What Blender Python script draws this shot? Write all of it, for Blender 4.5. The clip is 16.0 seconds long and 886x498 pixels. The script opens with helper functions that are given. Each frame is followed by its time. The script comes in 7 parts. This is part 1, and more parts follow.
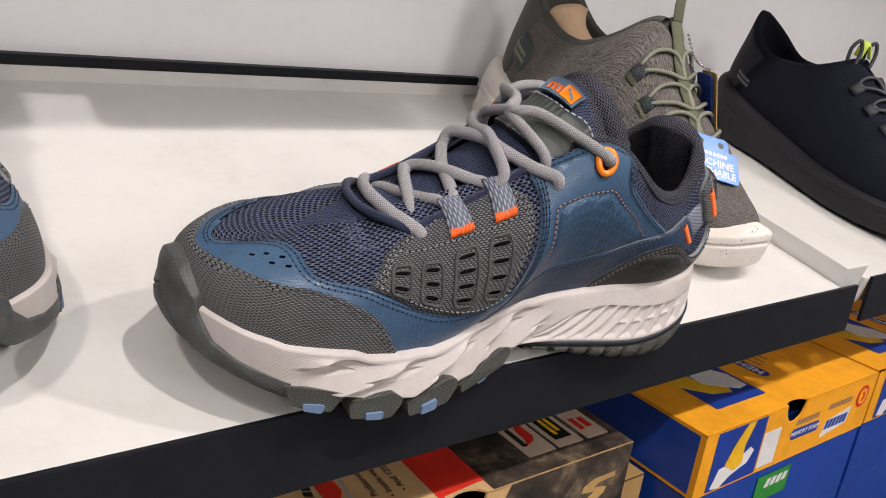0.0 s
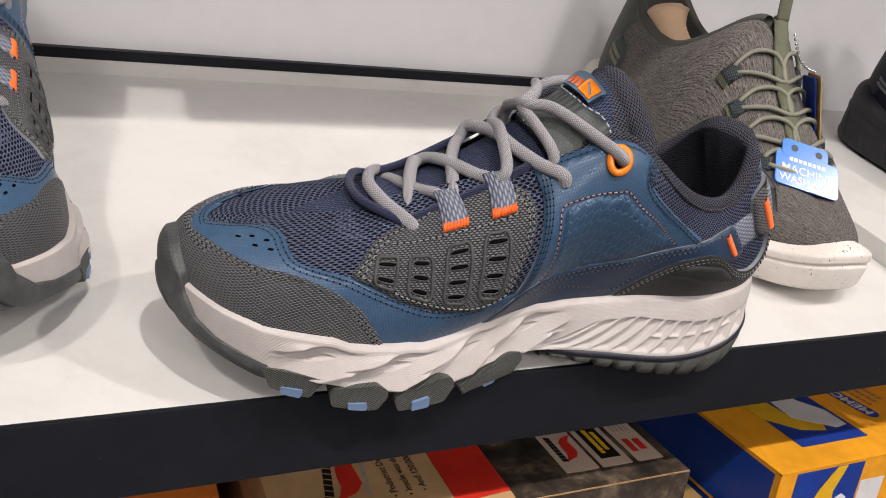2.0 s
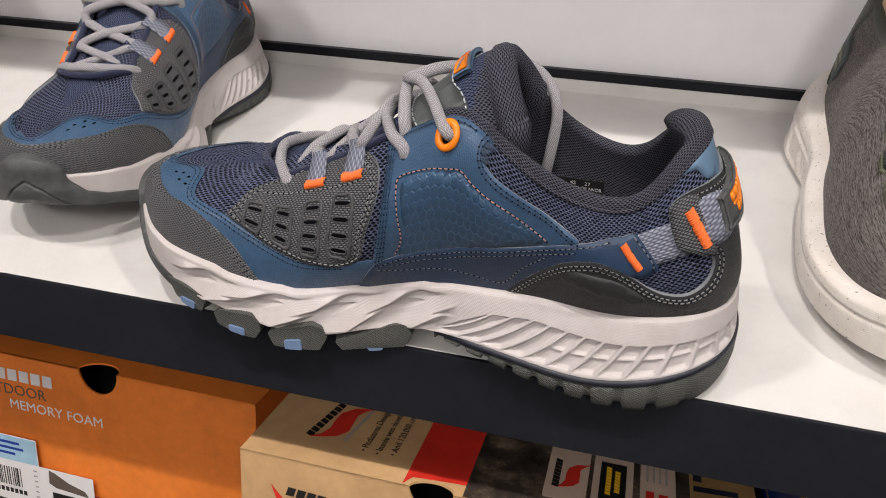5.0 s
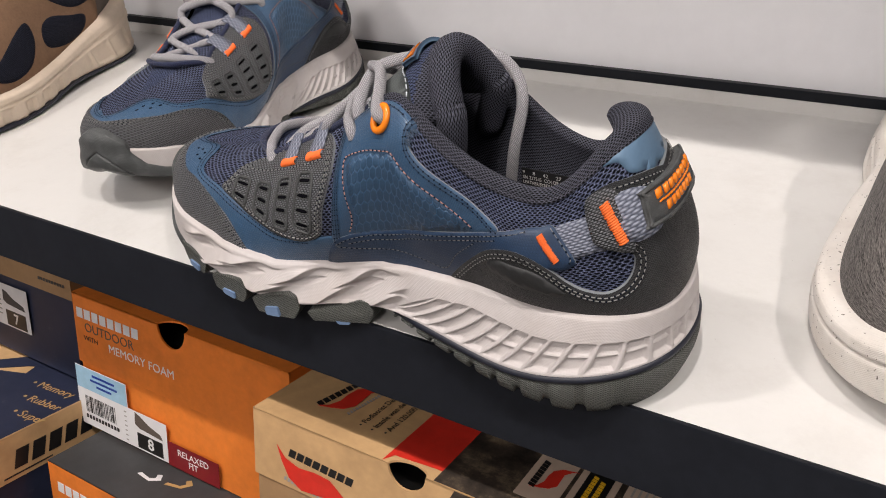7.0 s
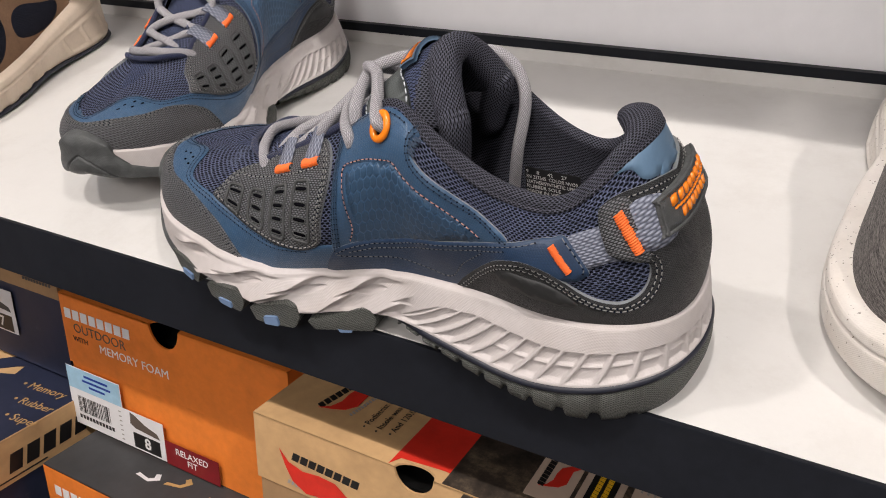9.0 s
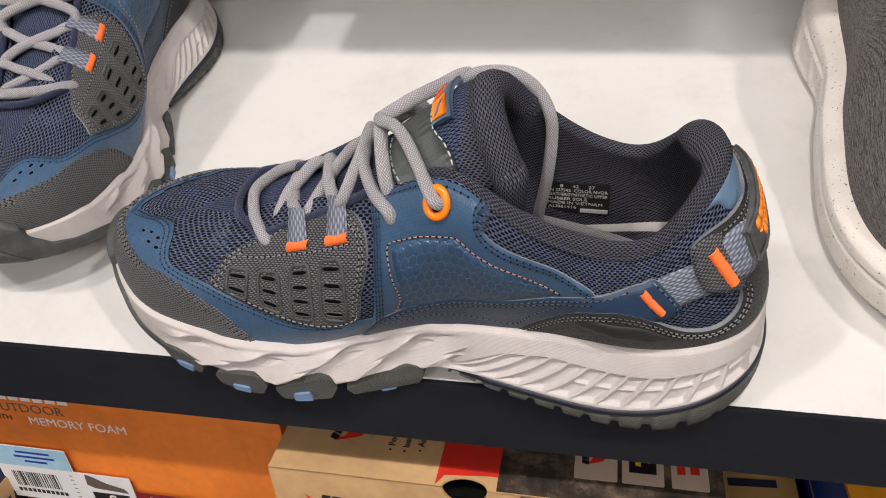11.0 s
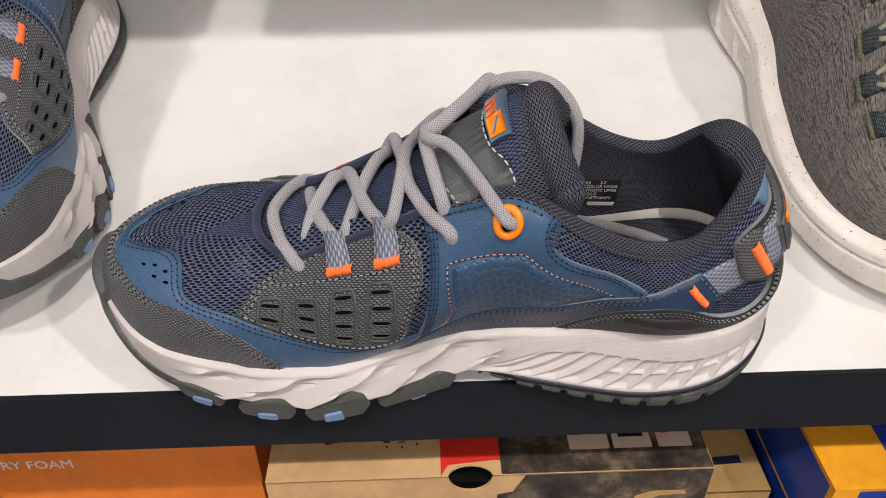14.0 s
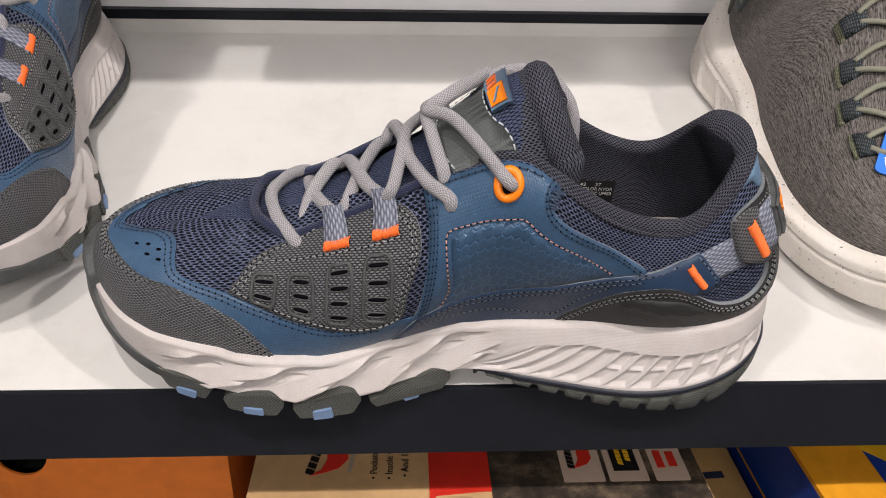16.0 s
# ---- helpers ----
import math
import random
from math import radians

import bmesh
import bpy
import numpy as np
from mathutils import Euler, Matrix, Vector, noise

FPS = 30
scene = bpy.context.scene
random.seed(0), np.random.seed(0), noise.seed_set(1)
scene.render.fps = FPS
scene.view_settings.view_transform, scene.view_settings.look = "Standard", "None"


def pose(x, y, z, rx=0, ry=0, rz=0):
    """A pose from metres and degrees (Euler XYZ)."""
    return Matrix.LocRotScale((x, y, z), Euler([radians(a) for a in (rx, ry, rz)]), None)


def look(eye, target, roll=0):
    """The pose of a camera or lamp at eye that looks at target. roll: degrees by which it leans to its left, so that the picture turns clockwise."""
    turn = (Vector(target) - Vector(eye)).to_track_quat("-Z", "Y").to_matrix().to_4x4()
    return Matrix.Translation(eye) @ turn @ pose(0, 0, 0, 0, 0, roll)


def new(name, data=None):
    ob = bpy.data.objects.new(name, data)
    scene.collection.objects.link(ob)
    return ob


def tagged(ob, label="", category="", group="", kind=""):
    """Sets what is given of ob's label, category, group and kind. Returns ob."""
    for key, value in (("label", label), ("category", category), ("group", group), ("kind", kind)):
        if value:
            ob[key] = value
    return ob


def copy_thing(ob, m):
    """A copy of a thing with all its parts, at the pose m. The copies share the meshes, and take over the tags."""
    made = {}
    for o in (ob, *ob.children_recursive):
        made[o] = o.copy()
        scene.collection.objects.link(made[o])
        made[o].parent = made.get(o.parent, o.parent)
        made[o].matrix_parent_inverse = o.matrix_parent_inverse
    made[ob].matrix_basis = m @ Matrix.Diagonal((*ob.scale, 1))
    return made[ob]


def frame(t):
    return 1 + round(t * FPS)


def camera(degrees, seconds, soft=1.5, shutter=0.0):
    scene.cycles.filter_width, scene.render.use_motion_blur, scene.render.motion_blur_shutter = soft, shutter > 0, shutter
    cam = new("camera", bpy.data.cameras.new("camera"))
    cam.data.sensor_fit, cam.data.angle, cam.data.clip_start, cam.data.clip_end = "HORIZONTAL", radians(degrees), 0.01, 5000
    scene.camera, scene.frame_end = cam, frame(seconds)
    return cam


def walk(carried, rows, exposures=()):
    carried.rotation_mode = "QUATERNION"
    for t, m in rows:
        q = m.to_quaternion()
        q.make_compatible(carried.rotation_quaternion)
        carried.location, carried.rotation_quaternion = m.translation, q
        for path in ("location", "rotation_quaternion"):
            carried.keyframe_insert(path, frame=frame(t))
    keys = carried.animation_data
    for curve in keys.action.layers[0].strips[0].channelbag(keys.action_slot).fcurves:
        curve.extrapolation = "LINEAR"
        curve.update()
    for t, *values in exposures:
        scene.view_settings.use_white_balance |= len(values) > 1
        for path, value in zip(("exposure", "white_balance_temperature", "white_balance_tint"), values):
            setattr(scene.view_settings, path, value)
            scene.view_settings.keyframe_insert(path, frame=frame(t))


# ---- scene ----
cam = camera(60.0, 16.0, soft=1.0)
METRES = 0.79
BASE = pose(0.0, -0.26238, 1.07844, -18.374, -7.017, -35.256)
ROWS = [
    (0.0, 0.0, 0.0, 0.0, -0.0, 0.0, 0.0),
    (0.5, 0.0051, -0.0005, -0.0019, 1.12, 0.02, -0.4),
    (1.0, 0.0213, -0.0014, -0.0043, 3.44, 0.14, -1.03),
    (1.5, 0.0536, 0.0051, -0.0073, 7.09, 0.31, -1.98),
    (2.0, 0.0893, 0.019, -0.0065, 11.9, 0.48, -3.35),
    (2.5, 0.1364, 0.0383, -0.0024, 17.58, 0.54, -5.06),
    (3.0, 0.1894, 0.0517, -0.0038, 23.88, 0.31, -6.91),
    (3.5, 0.2458, 0.0725, -0.0038, 30.23, -0.13, -8.68),
    (4.0, 0.3045, 0.1062, -0.0014, 36.74, -0.9, -10.28),
    (6.5, 0.4804, 0.2774, 0.0302, 61.97, -5.36, -16.02),
    (7.0, 0.4904, 0.2953, 0.0333, 64.24, -5.89, -16.67),
    (7.5, 0.4926, 0.3009, 0.0384, 65.28, -6.26, -17.2),
    (8.0, 0.4897, 0.302, 0.0391, 65.54, -6.63, -17.41),
    (10.5, 0.3823, 0.2287, 0.1018, 51.69, -12.95, -7.33),
    (11.0, 0.3456, 0.2045, 0.1216, 47.25, -15.13, -5.14),
    (11.5, 0.321, 0.1842, 0.1393, 43.18, -17.1, -3.8),
    (12.0, 0.2978, 0.1706, 0.1476, 40.15, -18.51, -3.0),
    (12.5, 0.2794, 0.1578, 0.1533, 37.78, -19.36, -2.78),
    (13.0, 0.2672, 0.1456, 0.154, 36.03, -19.58, -2.97),
    (13.5, 0.2579, 0.1428, 0.1502, 34.75, -19.12, -3.38),
    (14.0, 0.2528, 0.1394, 0.1449, 33.82, -17.94, -3.9),
    (14.5, 0.2544, 0.1359, 0.1338, 33.18, -15.99, -4.4),
    (15.0, 0.2576, 0.1294, 0.1152, 32.83, -13.61, -4.78),
    (15.5, 0.2605, 0.1255, 0.092, 32.67, -11.02, -5.05),
    (16.0, 0.2593, 0.1247, 0.0712, 32.73, -8.67, -5.23),
]
walk(cam, [(t, BASE @ pose(METRES * x, METRES * y, METRES * z, 90 + pitch, roll, yaw)) for t, x, y, z, yaw, pitch, roll in ROWS])

SHELF = pose(0, 0, 0.90, 13.0, 0, 0)

# ---- light: a lit shop with ceiling spots, plus added fill lamps ----
world = bpy.data.worlds.new("world")
scene.world = world
world.use_nodes = True
world.node_tree.nodes["Background"].inputs[0].default_value = (1.0, 0.97, 0.93, 1)
world.node_tree.nodes["Background"].inputs[1].default_value = 0.35


def spot(name, place, target, power, size, colour=(1.0, 0.925, 0.875), cone=70):
    lamp = bpy.data.lights.new(name, "SPOT")
    lamp.energy, lamp.shadow_soft_size, lamp.color = power, size, colour
    lamp.spot_size, lamp.spot_blend = radians(cone), 0.6
    ob = new(name, lamp)
    ob.matrix_world = look(place, target)
    return ob


AIM = (0.25, 0.1, 0.95)
spot("ceiling_spot", (0.32, -1.06, 2.75), AIM, 88, 0.018)
spot("ceiling_spot", (1.75, -1.08, 2.75), AIM, 96, 0.022)
spot("ceiling_spot", (-0.80, -1.10, 2.75), AIM, 68, 0.055)
# unseen fill spots further back, added to brighten the wall and the fronts
spot("ceiling_spot", (1.10, -3.60, 2.75), (0.5, 0.6, 1.75), 172, 0.40, cone=42)
spot("ceiling_spot", (-0.90, -3.60, 2.75), (0.0, 0.6, 1.75), 162, 0.40, cone=42)


def fill_lamp(name, place, size, power):
    lamp = bpy.data.lights.new(name, "AREA")
    lamp.shape, lamp.size, lamp.size_y, lamp.energy, lamp.color = "RECTANGLE", size, size * 0.5, power, (1.0, 0.92, 0.89)
    ob = new(name, lamp)
    ob.matrix_world = pose(*place)
    return ob


# unseen area lamps, added to raise the general light level
for x in (-1.3, 0.4, 2.1):
    fill_lamp("fill_panel", (x, -1.5, 2.93), 1.2, 2.5)
    fill_lamp("fill_panel", (x, -3.0, 2.93), 1.2, 6.0)


# ---- materials ----
class Kit:
    """Short hand for building one node material."""

    def __init__(self, name, rough=0.5, metal=0.0, spec=0.5):
        self.m = bpy.data.materials.new(name)
        self.m.use_nodes = True
        self.t = self.m.node_tree
        self.b = self.t.nodes["Principled BSDF"]
        self.b.inputs["Roughness"].default_value = rough
        self.b.inputs["Metallic"].default_value = metal
        self.b.inputs["Specular IOR Level"].default_value = spec

    def node(self, kind, **sets):
        n = self.t.nodes.new(kind)
        for k, v in sets.items():
            setattr(n, k, v)
        return n

    def link(self, a, b):
        self.t.links.new(a, b)

    def put(self, socket, v):
        if isinstance(v, (int, float)):
            socket.default_value = v
        elif isinstance(v, tuple):
            socket.default_value = v if len(v) == len(socket.default_value) else (*v, 1)
        else:
            self.link(v, socket)

    def math(self, op, a, b=0.0, clamp=False):
        n = self.node("ShaderNodeMath", operation=op, use_clamp=clamp)
        self.put(n.inputs[0], a)
        self.put(n.inputs[1], b)
        return n.outputs[0]

    def vec(self, op, a, b=None, scale=None):
        n = self.node("ShaderNodeVectorMath", operation=op)
        self.put(n.inputs[0], a)
        if b is not None:
            self.put(n.inputs[1], b)
        if scale is not None:
            n.inputs[3].default_value = scale
        return n.outputs["Value"] if op in ("LENGTH", "DISTANCE", "DOT_PRODUCT") else n.outputs[0]

    def uv(self):
        return self.node("ShaderNodeUVMap", uv_map="UVMap").outputs[0]

    def obj(self):
        return self.node("ShaderNodeTexCoord").outputs["Object"]

    def noise(self, scale, co=None, detail=4.0, rough=0.6):
        n = self.node("ShaderNodeTexNoise")
        n.inputs["Scale"].default_value, n.inputs["Detail"].default_value, n.inputs["Roughness"].default_value = scale, detail, rough
        self.link(co if co is not None else self.obj(), n.inputs["Vector"])
        return n.outputs["Fac"]

    def ramp(self, fac, stops):
        n = self.node("ShaderNodeValToRGB")
        e = n.color_ramp.elements
        while len(e) < len(stops):
            e.new(0.5)
        for k, (p, c) in zip(e, stops):
            k.position, k.color = p, (*c, 1) if len(c) == 3 else c
        self.link(fac, n.inputs[0])
        return n.outputs[0]

    def mix(self, fac, a, b, how="MIX"):
        n = self.node("ShaderNodeMix", data_type="RGBA", blend_type=how)
        self.put(n.inputs[0], fac)
        self.put(n.inputs[6], a)
        self.put(n.inputs[7], b)
        return n.outputs[2]

    def hexes(self, pitch, stretch=1.732, co=None):
        """Hexagonal lattice: distance to the nearest centre (0 to 0.58) and depth inside the cell (0 at its border, 0.5 in the middle)."""
        p = self.vec("MULTIPLY", co if co is not None else self.uv(), (1 / pitch, 1 / (pitch * stretch), 0.0))
        ends, cells = [], []
        for shift in (0.0, 0.5):
            q = self.vec("FRACTION", self.vec("ADD", p, (shift + 100, shift + 100, 0.0)))
            q = self.vec("ABSOLUTE", self.vec("MULTIPLY", self.vec("SUBTRACT", q, (0.5, 0.5, 0.0)), (1.0, 1.732, 0.0)))
            ends.append(self.vec("LENGTH", q))
            slant = self.vec("DOT_PRODUCT", q, (0.5, 0.866, 0.0))
            flat = self.vec("DOT_PRODUCT", q, (1.0, 0.0, 0.0))
            cells.append(self.math("MAXIMUM", slant, flat))
        near = self.math("MINIMUM", *ends)
        edge = self.math("SUBTRACT", 0.5, self.math("MINIMUM", *cells))
        return near, edge

    def bump(self, height, depth, strength=1.0):
        n = self.node("ShaderNodeBump")
        n.inputs["Strength"].default_value, n.inputs["Distance"].default_value = strength, depth
        self.link(height, n.inputs["Height"])
        old = self.b.inputs["Normal"]
        if old.is_linked:
            self.link(old.links[0].from_socket, n.inputs["Normal"])
        self.link(n.outputs[0], old)
        return self

    def colour(self, c):
        self.put(self.b.inputs["Base Color"], c)
        return self

    def rough(self, r):
        self.put(self.b.inputs["Roughness"], r)
        return self

    def sheen(self, w):
        self.b.inputs["Sheen Weight"].default_value = w
        self.b.inputs["Sheen Roughness"].default_value = 0.4
        return self


def varied(k, c, amount=0.12, scale=60.0):
    """Base colour with soft mottling at two scales."""
    n = k.math("MULTIPLY", k.math("ADD", k.noise(scale), k.noise(scale * 7)), 0.5)
    lo, hi = tuple(x * (1 - amount) for x in c), tuple(min(1, x * (1 + amount)) for x in c)
    return k.ramp(n, ((0.3, lo), (0.7, hi)))


def plain(name, c, rough=0.5, amount=0.1, scale=60.0, grain=0.0, metal=0.0, spec=0.5):
    k = Kit(name, rough, metal, spec)
    k.colour(varied(k, c, amount, scale))
    if grain:
        k.bump(k.noise(900.0, detail=3), grain)
    return k.m


def painted_board():
    k = Kit("white_laminate", 0.32)
    spots = k.ramp(k.noise(14.0, detail=8, rough=0.75), ((0.30, (0.60, 0.585, 0.565)), (0.5, (0.665, 0.655, 0.64)), (0.7, (0.685, 0.675, 0.66))))
    specks = k.ramp(k.noise(420.0, detail=2), ((0.20, (0.50, 0.47, 0.43)), (0.245, (1, 1, 1))))
    k.colour(k.mix(1.0, spots, specks, "MULTIPLY"))
    k.rough(k.math("ADD", k.math("MULTIPLY", k.noise(30.0), 0.25), 0.22))
    k.bump(k.noise(260.0, detail=3), 0.00012)
    return k.m


def dark_metal():
    k = Kit("dark_powder_coat", 0.42, spec=0.18)
    base = varied(k, (0.011, 0.0125, 0.017), 0.2, 25)
    chips = k.ramp(k.noise(90.0, detail=6, rough=0.7), ((0.735, (0, 0, 0)), (0.76, (1, 1, 1))))
    k.colour(k.mix(chips, base, (0.22, 0.22, 0.22)))
    k.rough(k.math("ADD", k.math("MULTIPLY", k.noise(40.0), 0.3), 0.3))
    k.bump(k.noise(1400.0, detail=2), 0.00005)
    return k.m


def knit(name, dark, light, pitch=0.0028, depth=0.0009, hole=0.30, stretch=1.05):
    """Sandwich mesh: rows of small dark lens-shaped cells between padded threads of fine slanting filaments."""
    k = Kit(name, 0.8, spec=0.12)
    uv = k.uv()
    wob = k.node("ShaderNodeTexNoise")
    wob.inputs["Scale"].default_value = 700.0
    k.link(uv, wob.inputs["Vector"])
    shaken = k.vec("ADD", uv, k.vec("SCALE", k.vec("SUBTRACT", wob.outputs["Color"], (0.5, 0.5, 0.5)), None, pitch * 0.26))
    near, edge = k.hexes(pitch, stretch, shaken)
    fac = k.math("MULTIPLY", k.math("SUBTRACT", near, hole - 0.14), 4.2, clamp=True)
    strand = k.math("ABSOLUTE", k.math("SINE", k.math("MULTIPLY", k.vec("DOT_PRODUCT", uv, (1.0, 0.6, 0.0)), 3.1416 / (pitch * 0.24))))
    fine = k.noise(1.0, k.vec("MULTIPLY", uv, (1700.0, 3400.0, 1.0)), detail=2)
    col = k.mix(fac, dark, light)
    col = k.mix(0.75, col, k.ramp(fine, ((0.30, (0.30, 0.30, 0.30)), (0.66, (1.45, 1.45, 1.45)))), "MULTIPLY")
    col = k.mix(0.5, col, k.ramp(strand, ((0.0, (0.35, 0.35, 0.35)), (0.6, (1.25, 1.25, 1.25)))), "MULTIPLY")
    k.colour(col)
    k.bump(fac, depth).bump(k.math("ADD", k.math("MULTIPLY", fine, 0.5), strand), 0.00025)
    return k.m


def grip(name, c, pitch=0.0021, depth=0.0005, rough=0.5):
    """Synthetic leather embossed with slanting rows of small pads, the grooves' shade painted in."""
    k = Kit(name, rough, spec=0.32)
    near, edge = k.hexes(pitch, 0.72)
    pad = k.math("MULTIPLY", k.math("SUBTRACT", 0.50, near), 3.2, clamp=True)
    # shaded grooves and lit pad tops are put into the colour here
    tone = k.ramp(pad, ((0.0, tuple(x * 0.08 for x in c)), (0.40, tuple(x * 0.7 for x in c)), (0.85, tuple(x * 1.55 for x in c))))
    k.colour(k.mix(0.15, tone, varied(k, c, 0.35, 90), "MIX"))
    k.bump(pad, depth * 1.6)
    k.rough(k.math("ADD", k.math("MULTIPLY", k.noise(60.0), 0.2), rough - 0.1))
    return k.m


def embossed(name, c, pitch=0.0017, depth=0.00007, rough=0.42, big=0.0):
    """Blue synthetic leather with a fine honeycomb; big adds a wide honeycomb."""
    k = Kit(name, rough, spec=0.5)
    near, edge = k.hexes(pitch)
    line = k.math("SUBTRACT", 1.0, k.math("MULTIPLY", edge, 7.0), clamp=True)
    k.colour(k.mix(k.math("MULTIPLY", line, 0.5), varied(k, c, 0.22, 45), tuple(x * 0.5 for x in c)))
    k.bump(k.math("SUBTRACT", 1.0, line), depth)
    if big:
        n2, e2 = k.hexes(big)
        wide = k.math("MULTIPLY", e2, 10.0, clamp=True)
        rise = k.math("MULTIPLY", k.math("SUBTRACT", k.vec("DOT_PRODUCT", k.uv(), (0.0, 1.0 / 0.062, 0.0)), 0.20), 2.4, clamp=True)
        wide = k.math("SUBTRACT", 1.0, k.math("MULTIPLY", k.math("SUBTRACT", 1.0, wide), k.math("ADD", 0.5, rise, clamp=True)))
        k.colour(k.mix(k.math("MULTIPLY", k.math("SUBTRACT", 1.0, wide), 0.70), k.b.inputs["Base Color"].links[0].from_socket, tuple(x * 2.0 for x in c)))
        k.bump(wide, 0.0003)
    k.rough(k.math("ADD", k.math("MULTIPLY", k.noise(70.0), 0.2), rough - 0.1))
    return k.m


def foam(name, c, pitch=0.0011, speck=None):
    k = Kit(name, 0.55, spec=0.35)
    near, edge = k.hexes(pitch, 1.1)
    col = varied(k, c, 0.07, 35)
    if speck:
        dots = k.ramp(k.noise(520.0, detail=1), ((0.27, speck), (0.30, (1, 1, 1))))
        col = k.mix(1.0, col, dots, "MULTIPLY")
    grime = k.ramp(k.noise(22.0, detail=6), ((0.36, (0.93, 0.91, 0.89)), (0.55, (1, 1, 1))))
    k.colour(k.mix(1.0, col, grime, "MULTIPLY"))
    k.bump(k.math("SUBTRACT", 0.5, near), 0.0002)
    return k.m


def rubber(name, c, pitch=0.0013, rough=0.6):
    k = Kit(name, rough, spec=0.35)
    near, edge = k.hexes(pitch, 1.0)
    dust = k.ramp(k.noise(120.0, detail=6), ((0.45, c), (0.75, tuple(x * 1.35 + 0.02 for x in c))))
    k.colour(k.mix(k.math("MULTIPLY", near, 0.4), dust, tuple(x * 0.5 for x in c)))
    k.bump(k.math("SUBTRACT", 0.5, near), 0.0002)
    return k.m


def braid(name, c, pitch=0.0019, tilt=0.7):
    """Round braided cord: slanted strands crossing both ways."""
    k = Kit(name, 0.8, spec=0.25)
    near, edge = k.hexes(pitch, 0.85)
    thread = k.noise(1800.0, k.uv(), detail=2)
    tone = k.ramp(near, ((0.1, tuple(min(1, x * 1.2) for x in c)), (0.52, tuple(x * 0.38 for x in c))))
    k.colour(k.mix(0.35, tone, k.ramp(thread, ((0.3, (0.35, 0.35, 0.35)), (0.7, (1.2, 1.2, 1.2)))), "MULTIPLY"))
    k.bump(k.math("SUBTRACT", 0.5, near), 0.0009)
    return k.sheen(0.15).m


def webbing(name, a, b, pitch=0.0026):
    k = Kit(name, 0.8, spec=0.25)
    near, edge = k.hexes(pitch, 0.55)
    k.colour(k.mix(k.math("MULTIPLY", near, 1.9, clamp=True), a, b))
    k.bump(k.math("SUBTRACT", 0.5, near), 0.0009)
    return k.m


def melange(name, dark, light, across=900.0):
    """Heathered jersey with fine horizontal streaks."""
    k = Kit(name, 0.9, spec=0.15)
    uv = k.uv()
    streak = k.noise(1.0, k.vec("MULTIPLY", uv, (75.0, across * 1.7, 1.0)), detail=4, rough=0.7)
    row = k.noise(1.0, k.vec("MULTIPLY", uv, (420.0, 1900.0, 1.0)), detail=2)
    f = k.math("ADD", k.math("MULTIPLY", streak, 0.55), k.math("MULTIPLY", row, 0.45))
    k.colour(k.ramp(f, ((0.40, dark), (0.50, tuple((a + b) / 2 for a, b in zip(dark, light))), (0.60, light))))
    k.bump(row, 0.0006)
    return k.sheen(0.1).m


def card(name, c, rough=0.45, fibres=0.05, wear=0.12):
    k = Kit(name, rough, spec=0.35)
    col = varied(k, c, wear, 18)
    scuff = k.ramp(k.noise(38.0, detail=9, rough=0.8), ((0.60, (0, 0, 0)), (0.70, (1, 1, 1))))
    col = k.mix(k.math("MULTIPLY", scuff, 0.22), col, tuple(x * 0.6 + 0.14 for x in c))
    smear = k.ramp(k.noise(9.0, detail=5), ((0.30, tuple(0.78 for x in c)), (0.5, (1, 1, 1))))
    k.colour(k.mix(1.0, col, smear, "MULTIPLY"))
    k.rough(k.math("ADD", k.math("MULTIPLY", k.noise(25.0), 0.25), rough - 0.1))
    k.bump(k.noise(700.0, detail=4), 0.00006)
    return k.m


def rocky():
    k = Kit("printed_mountains", 0.4)
    n = k.noise(28.0, detail=10, rough=0.75)
    k.colour(k.ramp(n, ((0.38, (0.012, 0.010, 0.009)), (0.50, (0.05, 0.038, 0.03)), (0.60, (0.16, 0.12, 0.08)), (0.70, (0.30, 0.24, 0.17)))))
    return k.m


